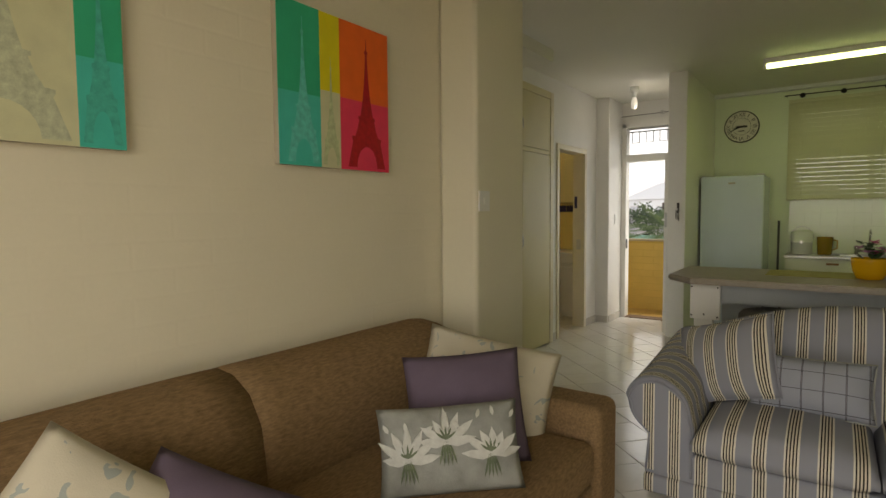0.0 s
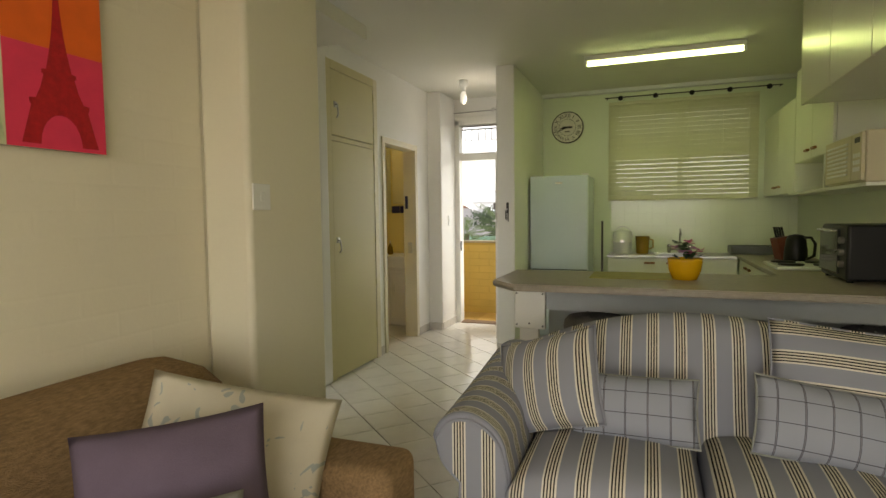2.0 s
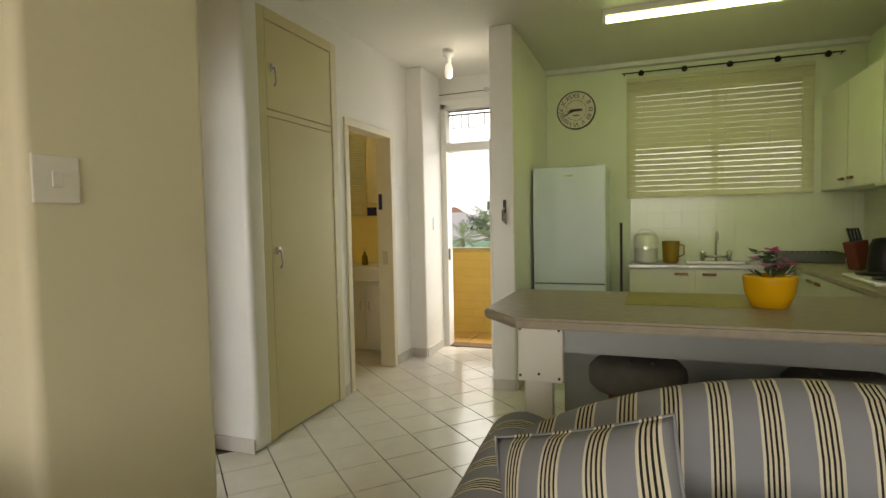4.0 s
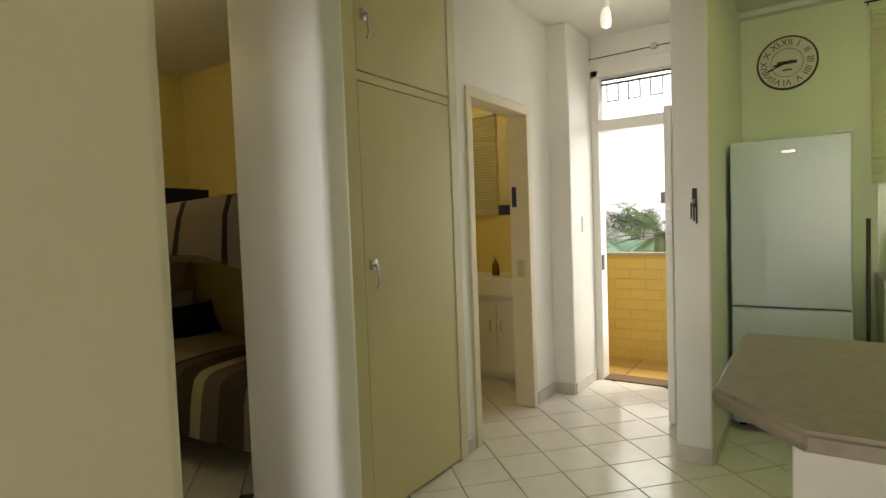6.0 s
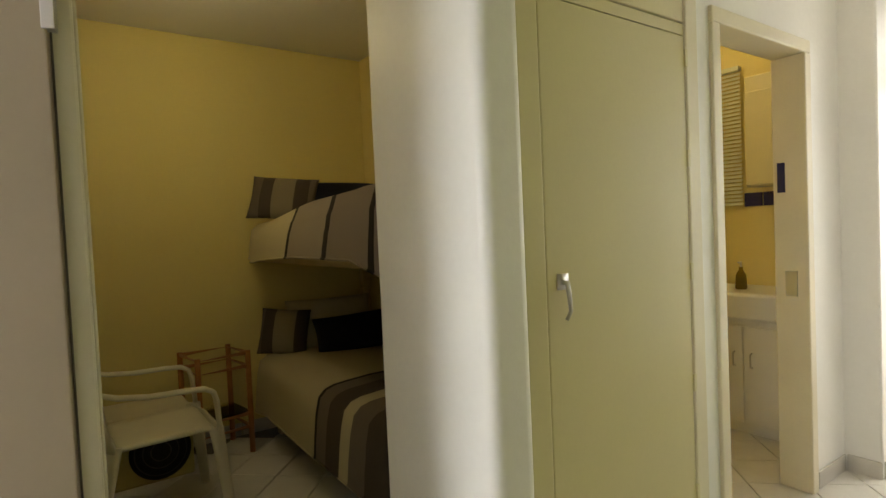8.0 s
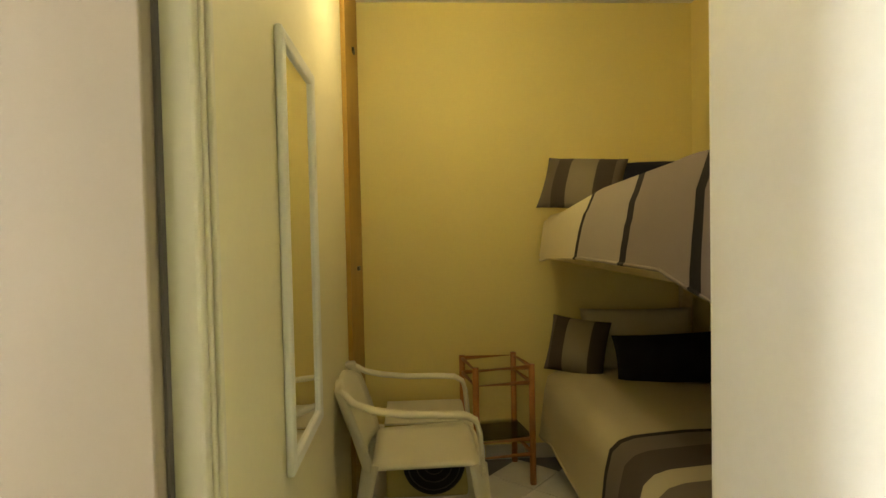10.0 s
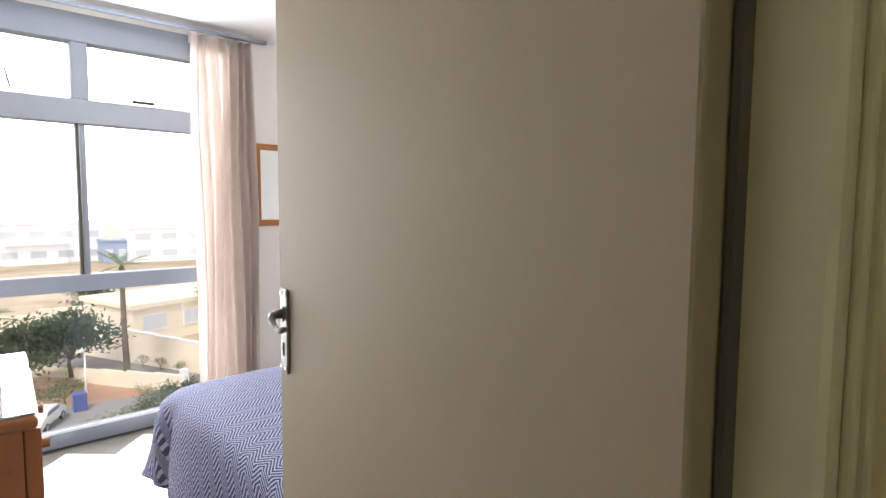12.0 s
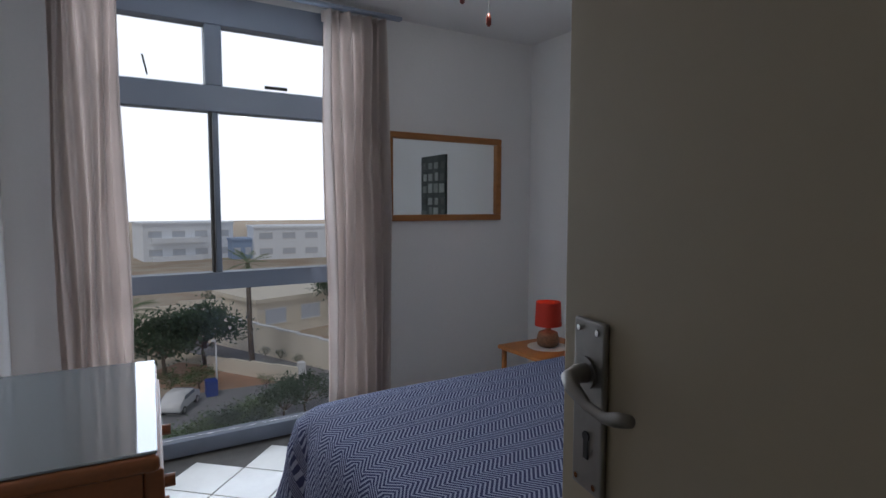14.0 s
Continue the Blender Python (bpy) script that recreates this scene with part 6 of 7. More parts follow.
bs = thing("bedside_table", "orange cane bedside table by the bed", "bedside table")
part("top", box(-4.86, -4.40, 0.36, 0.78, 0.465, 0.49, 0.008, 2), M_RATTAN, bs)
for x in (-4.83, -4.43):
    for y in (0.39, 0.75):
        part("leg", tube([(x, y, 0), (x, y, 0.465)], 0.016, 10), M_RATTAN, bs, "", True)
part("rail", tube([(-4.83, 0.39, 0.2), (-4.43, 0.39, 0.2), (-4.43, 0.75, 0.2), (-4.83, 0.75, 0.2)], 0.01, 8, closed=True), M_RATTAN, bs)
solo("doily", lathe([(0.12, 0.491), (0.12, 0.493), (0.01, 0.493)], 32, m=Matrix.Translation((-4.62, 0.56, 0))), M_SHEET, "round white doily on the bedside table", "doily")
lp = thing("table_lamp", "lit table lamp with a red shade and clay base", "lamp", (-4.62, 0.56, 0.494))
part("base", lathe([(0.045, 0), (0.062, 0.012), (0.066, 0.05), (0.055, 0.085), (0.03, 0.095), (0.018, 0.10), (0.012, 0.12)], 28), mat("speckled_clay", (0.24, 0.12, 0.06), 0.6, vary=0.3, scale=60), lp, "speckled clay base", True)
sbm = bmesh.new()
for a in range(40):
    b0, b1 = 2 * math.pi * a / 40, 2 * math.pi * (a + 1) / 40
    sbm.faces.new([sbm.verts.new((0.078 * math.cos(b0), 0.078 * math.sin(b0), 0.125)), sbm.verts.new((0.078 * math.cos(b1), 0.078 * math.sin(b1), 0.125)), sbm.verts.new((0.072 * math.cos(b1), 0.072 * math.sin(b1), 0.265)), sbm.verts.new((0.072 * math.cos(b0), 0.072 * math.sin(b0), 0.265))])
bmesh.ops.remove_doubles(sbm, verts=sbm.verts, dist=0.0005)
part("shade", sbm, mat("red_lampshade", (0.45, 0.03, 0.015), 0.8, vary=0.1, scale=20, emit=(0.9, 0.10, 0.02, 0.05)), lp, "red fabric shade", True)
bm = bmesh.new()
bmesh.ops.create_uvsphere(bm, u_segments=12, v_segments=8, radius=0.022, matrix=Matrix.Translation((0, 0, 0.16)))
part("bulb", bm, bpy.data.materials["warm_bulb"], lp)

fan = thing("ceiling_fan", "pale wooden ceiling fan with a lit globe", "ceiling fan", (-3.42, 1.5, 0))
part("rod", tube([(0, 0, 2.45), (0, 0, 2.33)], 0.015, 10), M_PLASTIC, fan)
part("motor", lathe([(0.03, 2.36), (0.09, 2.34), (0.10, 2.28), (0.07, 2.25), (0.02, 2.245)], 28), M_PLASTIC, fan, "", True)
part("globe", lathe([(0.03, 2.245), (0.07, 2.22), (0.075, 2.19), (0.05, 2.15), (0.01, 2.14)], 24), mat("lit_globe", (0.9, 0.88, 0.8), 0.4, bump=0, emit=(1.0, 0.93, 0.8, 4.0)), fan, "glowing glass globe", True)
M_BLADE = mat("pale_fan_wood", (0.50, 0.32, 0.12), 0.45, vary=0.1, scale=6)
for k in range(4):
    bm = bmesh.new()
    prof = [(0.10, -0.03), (0.20, -0.055), (0.45, -0.065), (0.52, -0.05), (0.54, 0), (0.52, 0.05), (0.45, 0.065), (0.20, 0.055), (0.10, 0.03)]
    top = [bm.verts.new((x, y, 0.004)) for x, y in prof]
    bot = [bm.verts.new((x, y, -0.004)) for x, y in prof]
    bm.faces.new(top)
    bm.faces.new(bot[::-1])
    for i in range(len(prof)):
        bm.faces.new((top[i], bot[i], bot[(i + 1) % len(prof)], top[(i + 1) % len(prof)]))
    part("blade", moved(bm, pose(0, 0, 2.29, 0, 0, 28 + 90 * k) @ pose(0, 0, 0, 10, 0, 0)), M_BLADE, fan)
for x, z in ((0.05, 1.97), (-0.05, 1.92)):
    part("pull_chain", tube([(x, 0.03, 2.24), (x, 0.03, z)], 0.002, 6), M_STEEL, fan)
    part("chain_knob", lathe([(0.004, z), (0.008, z - 0.015), (0.008, z - 0.035), (0.002, z - 0.04)], 10, m=Matrix.Translation((x, 0.03, 0))), mat("red_brown_knob", (0.20, 0.03, 0.02), 0.4), fan, "", True)

# ---- outdoors ----
GZ = -9.0
M_GROUND = mat("dry_earth_and_grass", (0.40, 0.37, 0.29), 0.95, vary=0.3, scale=0.25, fine=5, bump=0.3, tint2=(0.30, 0.16, 0.09))
M_ROAD = mat("worn_asphalt", (0.22, 0.22, 0.23), 0.9, vary=0.1, scale=0.5, fine=20, bump=0.1)
M_YELLOW = mat("yellow_painted_brick", (0.66, 0.47, 0.13), 0.6, vary=0.06, scale=5, fine=50, bump=0.2, per_object=0.25)
M_PALEWALL = mat("pale_rendered_wall", (0.76, 0.70, 0.58), 0.8, vary=0.05, scale=0.6, fine=8)
M_BWHITE = mat("white_render", (0.74, 0.74, 0.74), 0.8, vary=0.04, scale=0.4, fine=6)
M_LEAF = mat("dark_leaves", (0.12, 0.175, 0.11), 0.6, vary=0.4, scale=0.8, fine=4, bump=0.0)
M_LEAF2 = mat("fresh_leaves", (0.16, 0.24, 0.10), 0.6, vary=0.4, scale=0.8, fine=4, bump=0.0)


def leafy(m, share):
    """Lets part of the daylight through thin leaves."""
    nt = m.node_tree
    b = nt.nodes["Principled BSDF"]
    tr = nt.nodes.new("ShaderNodeBsdfTranslucent")
    nt.links.new(b.inputs["Base Color"].links[0].from_socket, tr.inputs["Color"])
    mx = nt.nodes.new("ShaderNodeMixShader")
    mx.inputs[0].default_value = share
    nt.links.new(b.outputs[0], mx.inputs[1])
    nt.links.new(tr.outputs[0], mx.inputs[2])
    nt.links.new(mx.outputs[0], nt.nodes["Material Output"].inputs["Surface"])


leafy(M_LEAF, 0.45)
leafy(M_LEAF2, 0.45)
M_BARK = mat("grey_bark", (0.16, 0.13, 0.10), 0.9, vary=0.2, scale=3, fine=30, bump=0.4)
# distance haze is put into the pane colours, strongest in the far ones
M_PANEFAR = mat("haze_paled_pane", (0.56, 0.60, 0.66), 0.3, vary=0.06, bump=0.0)
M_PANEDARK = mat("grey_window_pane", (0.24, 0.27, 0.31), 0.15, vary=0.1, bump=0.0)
M_GREENROOF = mat("green_roof_sheet", (0.20, 0.36, 0.28), 0.6, vary=0.1, scale=1)
M_HAZE = mat("white_overcast_haze", (0.8, 0.82, 0.85), 1.0, bump=0, emit=(0.93, 0.96, 1.0, 7.0))
M_HAZE_THIN = mat("thin_overcast_haze", (0.8, 0.82, 0.85), 1.0, bump=0, emit=(0.93, 0.96, 1.0, 3.0))

bm = bmesh.new()
bmesh.ops.create_grid(bm, x_segments=2, y_segments=2, size=900, matrix=Matrix.Translation((0, 0, GZ)))
structure("ground", bm, M_GROUND, "dry earth and grass reaching the horizon", "ground")
structure("road", moved(boxes([(-60, 60, -3.2, 3.2, GZ, GZ + 0.03)]), pose(-4, -26.5, 0, 0, 0, -6)), M_ROAD, "grey asphalt street below the bedroom window", "road")
structure("driveway", moved(boxes([(-12, 7, -1.15, 1.15, GZ, GZ + 0.034)]), pose(-11.4, -32.9, 0, 0, 0, 116)), M_ROAD, "grey asphalt driveway beside the garden wall", "road")
for nm, y, haze in (("backdrop_south", -400, M_HAZE), ("backdrop_north", 400, M_HAZE_THIN)):
    bm = bmesh.new()
    bm.faces.new([bm.verts.new(p) for p in ((-700, y, GZ), (700, y, GZ), (700, y, 260), (-700, y, 260))])
    structure(nm, bm, haze, "white overcast haze in the distance", "sky")

# entry balcony
structure("balcony_floor", box(-6, 4, 7.30, 8.02, -0.14, -0.03), mat("balcony_slab", (0.4, 0.3, 0.1), 0.8), "concrete slab of the access balcony", "floor")
bf = thing("balcony_tiles", "yellow-brown tiles on the access balcony", "floor tiles", kind="structure")
bt_me = mesh_of("tile", box(-0.245, 0.245, -0.17, 0.17, -0.03, -0.018, 0.004, 1), mat("ochre_floor_tile", (0.58, 0.38, 0.12), 0.5, vary=0.1, scale=5, per_object=0.4))
for i in range(8):
    for j in range(2):
        ob = new("tile", bt_me)
        ob.parent = bf
        ob.matrix_basis = pose(-3.8 + i * 0.5, 7.48 + j * 0.35, 0)
structure("balcony_roof", box(-6, 4, 7.30, 8.05, 2.72, 2.84), M_BWHITE, "white slab over the access balcony", "ceiling")
pw = thing("balcony_parapet", "yellow painted brick parapet of the access balcony", "parapet", kind="structure")
part("core", box(-4.2, 0.6, 8.002, 8.10, -0.14, 0.955), mat("yellow_mortar", (0.58, 0.41, 0.11), 0.8), pw)
part("coping", box(-4.2, 0.6, 7.985, 8.12, 0.955, 0.985, 0.004), mat("coping_paint", (0.42, 0.36, 0.24), 0.6), pw)
br_me = mesh_of("brick", box(-0.1435, 0.1435, -0.008, 0.008, -0.0458, 0.0458, 0.003, 1), M_YELLOW)
for j in range(10):
    for i in range(13):
        ob = new("brick", br_me)
        ob.parent = pw
        ob.matrix_basis = pose(-3.75 + i * 0.29 + (0.145 if j % 2 else 0), 8.006, 0.02 + j * 0.0955)


def tree(label, at, height, spread, leaves, material, seed):
    t = thing("tree", label, "tree", at)
    rr = random.Random(seed)
    tips = []
    part("trunk", tube([(0, 0, 0), (0.03 * height, 0, height * 0.25), (0.0, 0.03 * height, height * 0.5)], [0.05 * spread, 0.04 * spread, 0.028 * spread], 8), M_BARK, t, "", True)
    for k in range(7):
        a = k * 0.9 + rr.uniform(-0.3, 0.3)
        e = Vector((math.cos(a) * spread * rr.uniform(0.3, 0.8), math.sin(a) * spread * rr.uniform(0.3, 0.8), height * rr.uniform(0.55, 0.95)))
        part("limb", tube([(0, 0, height * 0.3), tuple(e * 0.5 + Vector((0, 0, height * 0.12))), tuple(e)], [0.025 * spread, 0.018 * spread, 0.008 * spread], 6), M_BARK, t)
        tips.append(e)
    tips.append(Vector((0, 0, height * 0.9)))
    vs, fs = [], []
    for k in range(leaves):
        c = rr.choice(tips)
        d = Vector((rr.gauss(0, 1), rr.gauss(0, 1), rr.gauss(0, 0.75))) * spread * 0.21
        p = c + d
        p.z = max(p.z, 0.12 * height)
        s = spread * rr.uniform(0.04, 0.085)
        u = Vector((rr.gauss(0, 1), rr.gauss(0, 1), rr.gauss(0, 1))).normalized()
        v = u.orthogonal().normalized()
        i = len(vs)
        vs += [p - u * s, p + v * s * 0.5, p + u * s, p - v * s * 0.5]
        fs.append((i, i + 1, i + 2, i + 3))
    me = bpy.data.meshes.new("crown")
    me.from_pydata([tuple(v) for v in vs], [], fs)
    me.materials.append(material)
    ob = new("crown", me)
    ob.parent = t
    return t


def palm(label, at, height, seed, spread=2.6, n=20):
    t = thing("palm_tree", label, "palm tree", at)
    rr = random.Random(seed)
    part("trunk", tube([(0, 0, 0), (0.1, 0, height * 0.4), (0.15, 0.05, height)], [0.2, 0.15, 0.13], 10), M_BARK, t, "", True)
    for k in range(n):
        a = k * 2.4
        el = rr.uniform(-0.5, 1.1)
        bm = bmesh.new()
        pts = []
        for q in range(8):
            s_ = q / 7 * spread
            pts.append(Vector((0.15 + math.cos(a) * s_ * math.cos(el * 0.6), 0.05 + math.sin(a) * s_ * math.cos(el * 0.6), height + s_ * math.sin(el) - 0.18 * s_ * s_)))
        side = Vector((-math.sin(a), math.cos(a), 0))
        for q in range(7):
            for w in (0.0, 0.33, 0.66):
                p = pts[q].lerp(pts[q + 1], w)
                d = (pts[q + 1] - pts[q]).normalized()
                ln = 0.24 * spread * math.sin(math.pi * (q + w + 0.6) / 8.2)
                for sgn in (-1, 1):
                    tip = p + side * sgn * ln * 0.75 + d * ln * 0.6 - Vector((0, 0, ln * 0.25))
                    bm.faces.new([bm.verts.new(p), bm.verts.new(p + d * 0.03 * spread), bm.verts.new(tip)])
        part("frond", bm, M_LEAF2, t)
    return t


def building(label, at, rz, w, d, storeys, sh, bays, material, roof=None, balcony=False, cat="building"):
    t = thing("apartment_building" if storeys > 2 else "house", label, cat, at, rz)
    H_ = storeys * sh
    part("wall", box(-w / 2, w / 2, -d / 2, d / 2, 0, H_), material, t)
    if roof:
        bm = bmesh.new()
        o = 0.5
        b = [bm.verts.new(p) for p in ((-w / 2 - o, -d / 2 - o, H_), (w / 2 + o, -d / 2 - o, H_), (w / 2 + o, d / 2 + o, H_), (-w / 2 - o, d / 2 + o, H_))]
        r0, r1 = bm.verts.new((-w / 2 + d * 0.35, 0, H_ + d * 0.28)), bm.verts.new((w / 2 - d * 0.35, 0, H_ + d * 0.28))
        bm.faces.new(b[::-1])
        bm.faces.new((b[0], b[1], r1, r0))
        bm.faces.new((b[2], b[3], r0, r1))
        bm.faces.new((b[1], b[2], r1))
        bm.faces.new((b[3], b[0], r0))
        part("roof", bm, roof, t)
    else:
        part("roof", boxes([(-w / 2 - 0.2, w / 2 + 0.2, -d / 2 - 0.2, d / 2 + 0.2, H_, H_ + 0.35)]), material, t)
    for s in range(storeys):
        for k in range(bays):
            x = -w / 2 + (k + 0.5) * w / bays
            ww = w / bays * 0.28
            for sy in (-1, 1):
                yo = sy * d / 2
                y0, y1 = sorted((yo - sy * 0.02, yo + sy * 0.03))
                win = part("window", boxes([(x - ww - 0.08, x + ww + 0.08, y0, y1 + 0.03, s * sh + 0.9, s * sh + 1.0), (x - ww - 0.08, x + ww + 0.08, y0, y1, s * sh + 2.1, s * sh + 2.2)]), M_BWHITE, t)
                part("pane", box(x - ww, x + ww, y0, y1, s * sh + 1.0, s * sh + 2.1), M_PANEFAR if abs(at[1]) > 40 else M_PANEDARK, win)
        if balcony:
            part("balcony", boxes([(-w * 0.12, w * 0.42, d / 2, d / 2 + 1.2, s * sh - 0.1, s * sh + 0.9)]), material, t)
    return t


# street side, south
# pale bluish render: the distance haze is painted into the base colour
M_FARWHITE = mat("haze_paled_render", (0.84, 0.88, 0.93), 0.8, vary=0.02, scale=0.3)
building("pale grey apartment block with balconies, paled for haze", (-15.5, -118, GZ), 6, 16, 12, 2, 3.4, 4, M_FARWHITE, balcony=True)
building("white apartment block paled for haze", (-40, -110, GZ), -6, 26, 12, 2, 3.0, 6, M_FARWHITE)
building("blue-grey block in the far haze", (-25, -112, GZ), 0, 4, 7, 1, 3.6, 2, mat("blue_grey_render", (0.30, 0.40, 0.58), 0.7))
building("cream rendered house above the garden wall", (-17.5, -46, GZ), 16, 13, 7, 1, 2.7, 4, M_PALEWALL, None, False, "house")
gw = thing("garden_wall", "tall stepped cream rendered garden wall along the drive", "garden wall")
for i in range(8):
    x, y = -8.2 - i * 0.86, -42.9 + i * 1.9
    part("bay", moved(box(-1.045, 1.045, -0.12, 0.12, 0, 2.3 - 0.06 * i), pose(x, y, GZ, 0, 0, 114.4)), M_PALEWALL, gw)
    part("coping", moved(box(-1.045, 1.045, -0.15, 0.15, 2.3 - 0.06 * i, 2.36 - 0.06 * i), pose(x, y, GZ, 0, 0, 114.4)), M_BWHITE, gw)
rw = thing("garden_wall", "sloping cream ramp wall behind the street trees", "garden wall")
for i in range(5):
    part("bay", moved(box(-1.6, 1.6, -0.12, 0.12, 0, 1.4 + 0.35 * i), pose(2.5 - i * 2.8, -46.5 + i * 0.5, GZ, 0, 0, -10)), M_PALEWALL, rw)
lw = thing("garden_wall", "low cream garden wall with a gate pier", "garden wall")
for i in range(4):
    part("bay", moved(box(-0.92, 0.92, -0.1, 0.1, 0, 0.85 + 0.06 * i), pose(-8.15 - i * 1.0, -33.4 + i * 1.55, GZ, 0, 0, 122.8)), M_PALEWALL, lw)
part("pier", box(-11.95, -11.55, -28.2, -27.8, GZ, GZ + 1.35, 0.02), M_BWHITE, lw)
structure("bare_earth", moved(boxes([(-6, 6, -2.2, 2.2, GZ, GZ + 0.02)]), pose(-8.4, -30.6, 0, 0, 0, -50)), mat("red_bare_earth", (0.40, 0.24, 0.16), 0.95, vary=0.25, scale=0.8, fine=9, bump=0.3), "reddish bare earth round the verge trees", "ground")
tree("broad dark green street tree", (-7.6, -35.2, GZ), 3.7, 2.5, 3200, M_LEAF, 1)
tree("broad dark green street tree", (-5.2, -34.0, GZ), 3.5, 2.6, 2800, M_LEAF, 2)
tree("dark green tree beside the cream house", (-19.0, -41, GZ), 4.6, 2.4, 1800, M_LEAF, 3)
tree("dark green garden tree in haze", (-11.5, -50, GZ), 3.6, 2.2, 1500, M_LEAF, 9)
for i, (x, y, h, s) in enumerate(((-9.4, -23.0, 1.8, 1.3), (-8.1, -22.6, 1.4, 1.2), (-6.9, -22.2, 1.1, 1.3), (-5.6, -21.6, 1.0, 1.3), (-10.6, -23.6, 1.9, 1.3), (-4.3, -21.0, 1.0, 1.3), (-7.6, -20.6, 0.9, 1.2), (-6.2, -20.0, 0.8, 1.2))):
    tree("rounded green shrub below the window", (x, y, GZ), h, s, 1900, M_LEAF2 if i % 2 else M_LEAF, 20 + i)
for i, (x, y) in enumerate(((-11.3, -34.6), (-12.0, -33.4), (-12.75, -32.0))):
    tree("small clipped round bush by the drive", (x, y, GZ), 0.75, 0.5, 420, M_LEAF, 40 + i)
tree("low green shrub on the verge", (-6.6, -30.2, GZ), 1.0, 1.1, 900, M_LEAF2, 50)
tree("low green shrub on the verge", (-9.9, -28.6, GZ), 0.7, 0.6, 400, M_LEAF2, 51)
tree("low yellow-green shrub on the verge", (-5.2, -30.6, GZ), 1.0, 0.9, 700, M_LEAF2, 52)
palm("tall thin palm tree on the verge", (-9.75, -31.3, GZ), 6.9, 5, 1.5)
palm("spreading palm tree by the street", (-3.2, -33.0, GZ), 4.2, 6, 2.2)
sl = thing("street_lamp", "white street lamp post with a curved head", "street lamp", (-7.4, -29.4, GZ))
part("pole", tube([(0, 0, 0), (0, 0, 2.7)], [0.06, 0.04], 10), M_BWHITE, sl, "", True)
part("head", tube([(0, 0, 2.7), (0.08, 0.08, 2.86), (0.24, 0.24, 2.9)], [0.04, 0.08, 0.06], 10), M_BWHITE, sl, "", True)
sgn = thing("blue_bin", "blue bin beside the street lamp", "bin", (-7.0, -28.7, GZ))
part("bin", box(-0.3, 0.3, -0.3, 0.3, 0.03, 0.9, 0.03), mat("blue_plastic", (0.03, 0.06, 0.28), 0.5), sgn)
car = thing("car", "white hatchback car parked on the street", "car", (-5.3, -27.4, GZ + 0.03), 62)
car.scale = (0.65, 0.65, 0.65)
bm = bmesh.new()
prof = [(-2.0, 0.35), (-2.05, 0.75), (-1.9, 0.95), (-1.3, 1.02), (-0.75, 1.42), (0.7, 1.46), (1.55, 1.05), (1.95, 0.9), (2.02, 0.6), (1.98, 0.35)]
l = [bm.verts.new((x, -0.82, z)) for x, z in prof]
r_ = [bm.verts.new((x, 0.82, z)) for x, z in prof]
bm.faces.new(l)
bm.faces.new(r_[::-1])
for i in range(len(prof)):
    bm.faces.new((l[i], r_[i], r_[(i + 1) % len(prof)], l[(i + 1) % len(prof)]))
bmesh.ops.bevel(bm, geom=list(bm.edges), offset=0.07, segments=2, affect="EDGES")
part("body", bm, mat("white_car_paint", (0.78, 0.78, 0.78), 0.25, vary=0.02), car, "", True)
for s in (-1, 1):
    part("side_window", moved(box(-0.85, 1.05, -0.01, 0.01, 1.05, 1.36, 0.01), pose(0, s * 0.822, 0)), M_PANEDARK, car)
    for x in (-1.3, 1.25):
        w_ = part("wheel", moved(tube([(0, -0.1, 0), (0, 0.1, 0)], 0.31, 20), pose(x, s * 0.76, 0.31)), M_BLACK, car)
        part("rim", moved(tube([(0, -0.105, 0), (0, 0.105, 0)], 0.19, 16), pose(x, s * 0.765, 0.31)), M_STEEL, w_)
part("windscreen", moved(box(-0.01, 0.01, -0.68, 0.68, -0.28, 0.28), pose(-1.04, 0, 1.24, 0, 52, 0)), M_PANEDARK, car)

# balcony side, north
building("white house with a green sheet roof", (-10.8, 40, GZ), 10, 9, 7, 2, 3.4, 4, M_BWHITE, M_GREENROOF, False, "house")
building("white house with a grey roof", (-17, 48, GZ), -8, 10, 8, 3, 2.9, 4, M_BWHITE, mat("grey_roof_sheet", (0.36, 0.36, 0.38), 0.7))
# walls and roof both take the render with haze in its colour
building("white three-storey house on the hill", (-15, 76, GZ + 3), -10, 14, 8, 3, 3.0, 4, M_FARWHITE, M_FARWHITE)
building("white house far on the hill", (-30, 80, GZ + 4), 20, 12, 8, 2, 3.0, 4, M_BWHITE, mat("brown_roof_tiles", (0.22, 0.12, 0.08), 0.8), False, "house")
tree("round dark green tree between the houses", (-12.6, 46, GZ), 11.4, 2.2, 2200, M_LEAF, 60)
tree("round dark green tree between the houses", (-24, 60, GZ), 11, 4.5, 2200, M_LEAF, 61)
palm("bushy palm tree in front of the balcony", (-4.05, 17.0, GZ), 9.85, 7, 1.3, 44)
palm("bushy palm tree in front of the balcony", (-9.6, 30, GZ), 9.3, 8, 1.5, 30)
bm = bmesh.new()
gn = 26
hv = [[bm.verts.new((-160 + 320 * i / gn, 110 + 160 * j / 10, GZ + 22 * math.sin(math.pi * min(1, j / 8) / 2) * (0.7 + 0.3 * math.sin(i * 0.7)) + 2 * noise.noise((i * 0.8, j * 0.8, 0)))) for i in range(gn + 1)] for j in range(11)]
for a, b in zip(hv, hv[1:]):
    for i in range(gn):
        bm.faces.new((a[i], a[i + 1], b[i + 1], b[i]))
# blue-grey base colour paints the haze over the wooded hill
structure("hillside", bm, mat("haze_paled_hillside", (0.42, 0.48, 0.48), 1.0, vary=0.15, scale=0.06, fine=0.6, bump=0.0), "wooded hillside with haze in its colour", "hill")

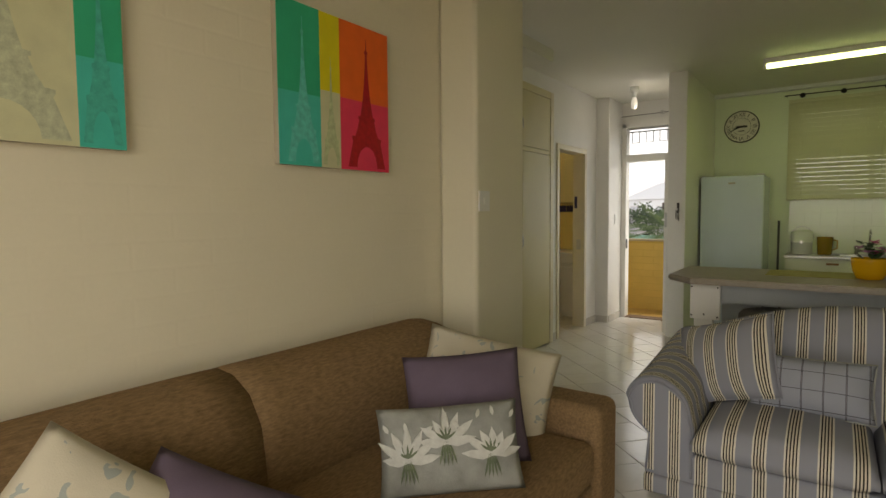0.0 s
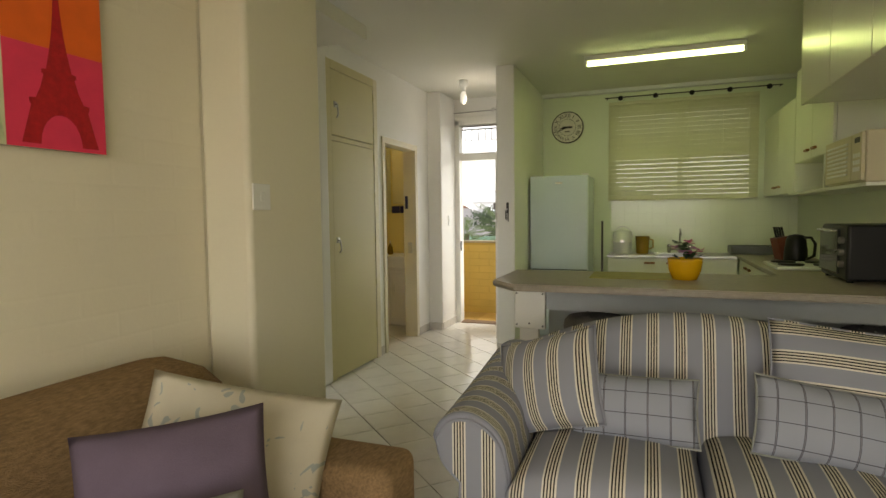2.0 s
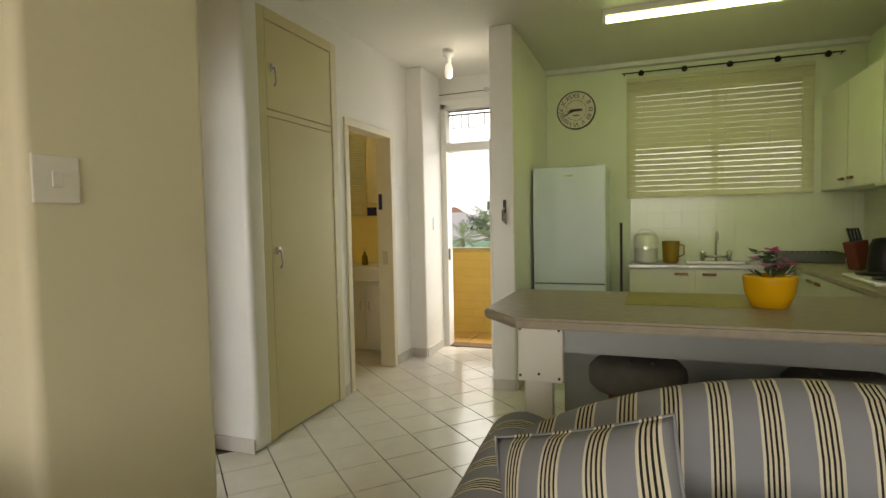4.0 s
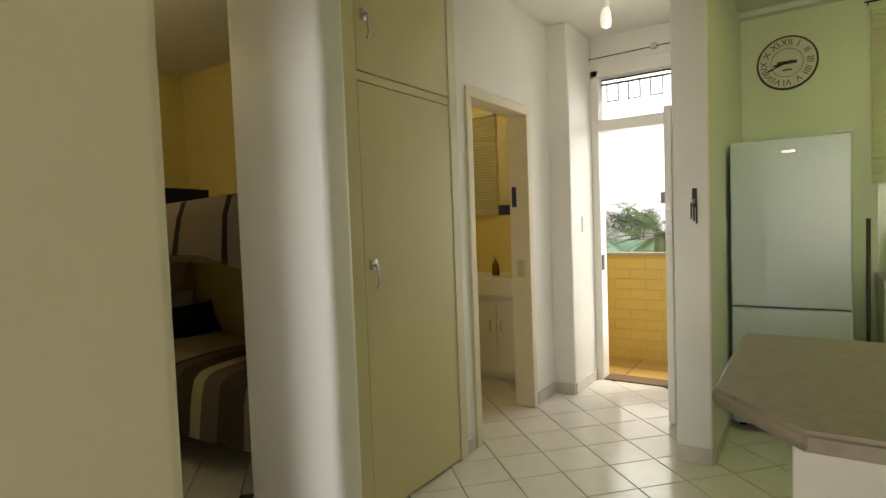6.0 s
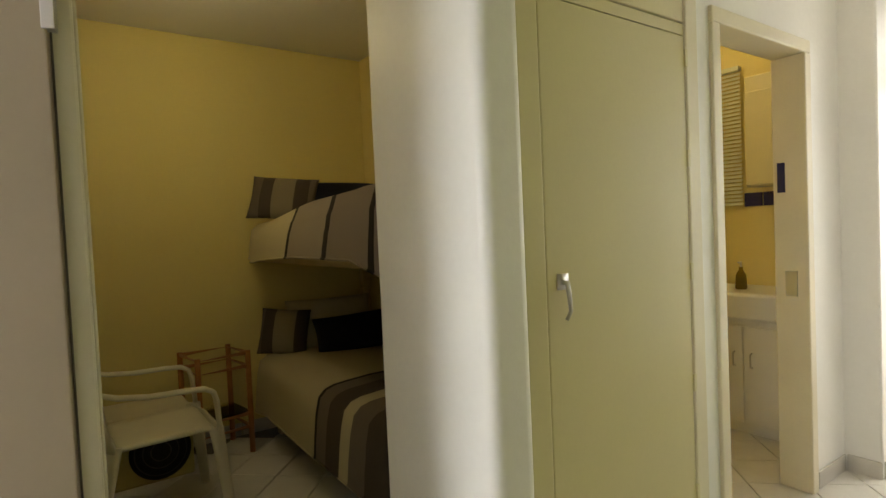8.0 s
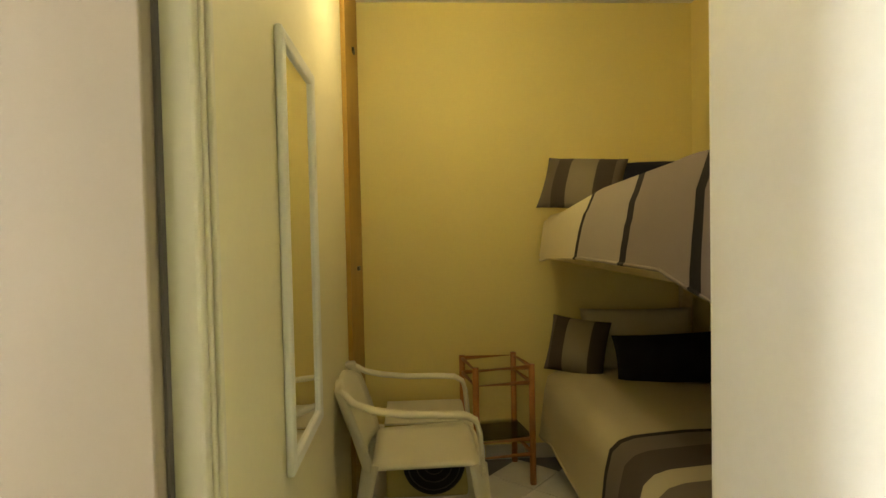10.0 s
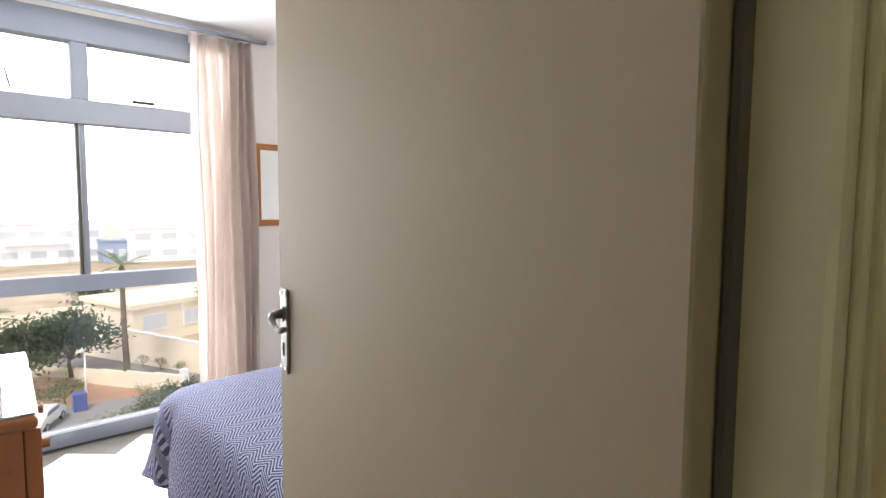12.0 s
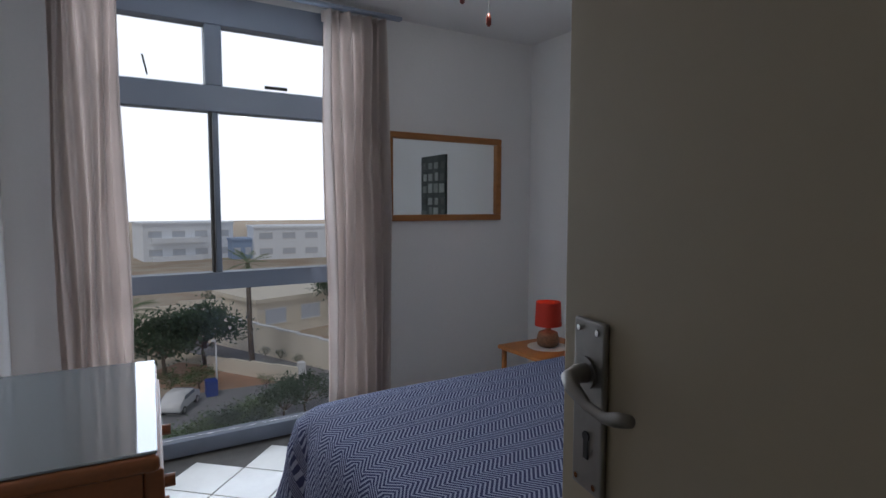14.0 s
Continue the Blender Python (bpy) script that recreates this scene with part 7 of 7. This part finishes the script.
# ---- floor tiles, laid diagonally ----
tiles = thing("floor_tiles", "white glazed floor tiles laid diagonally", "floor tiles", kind="structure")
PITCH, TURN, OX, OY = 0.272, 47.0, -1.421, 5.402
h = PITCH / 2 - 0.0030
t_me = mesh_of("tile", box(-h, h, -h, h, -0.012, 0.0, 0.0015, 1), M_TILE)
c_, s_ = math.cos(radians(TURN)), math.sin(radians(TURN))
near, rest = [], []
for i in range(-60, 60):
    for j in range(-60, 60):
        u, v = (i + 0.5) * PITCH, (j + 0.5) * PITCH
        x, y = OX + u * c_ - v * s_, OY + u * s_ + v * c_
        if not (-5.0 < x < 1.5 and -1.55 < y < 7.12) or (x < -1.9 and y < -0.02):
            continue
        if x < -2.52 and not (y < 3.25 or 3.45 < y < 4.26 or (x < -2.95 and y < 5.4) or (y > 5.6 and x > -4.2)):
            if not (-2.62 < x < -1.8 and 3.2 < y < 3.5) and not (x > -2.5 and 5.5 < y < 6.2):
                continue
        hall = -2.5 < x < -0.6 and 3.3 < y < 7.2
        bedr = -3.4 < x < -2.2 and -0.1 < y < 1.2
        (near if (hall or bedr) and len(near) < 290 else rest).append((x, y))
for x, y in near:
    ob = new("tile", t_me)
    ob.parent = tiles
    ob.matrix_basis = pose(x, y, 0, 0, 0, TURN)
vs, fs = [], []
for x, y in rest:
    k = len(vs)
    for z, hh in ((-0.012, h), (-0.0015, h), (0.0, h - 0.0015)):
        for a, b in ((-1, -1), (1, -1), (1, 1), (-1, 1)):
            vs.append((x + (a * c_ - b * s_) * hh, y + (a * s_ + b * c_) * hh, z))
    for q in range(4):
        n_ = (q + 1) % 4
        fs.append((k + q, k + n_, k + 4 + n_, k + 4 + q))
        fs.append((k + 4 + q, k + 4 + n_, k + 8 + n_, k + 8 + q))
    fs.append((k + 8, k + 9, k + 10, k + 11))
me = bpy.data.meshes.new("outer_tiles")
me.from_pydata(vs, [], fs)
me.materials.append(M_TILE)
ot = new("outer_tiles", me)
ot.parent = tiles
ot["kind"] = "stuff"
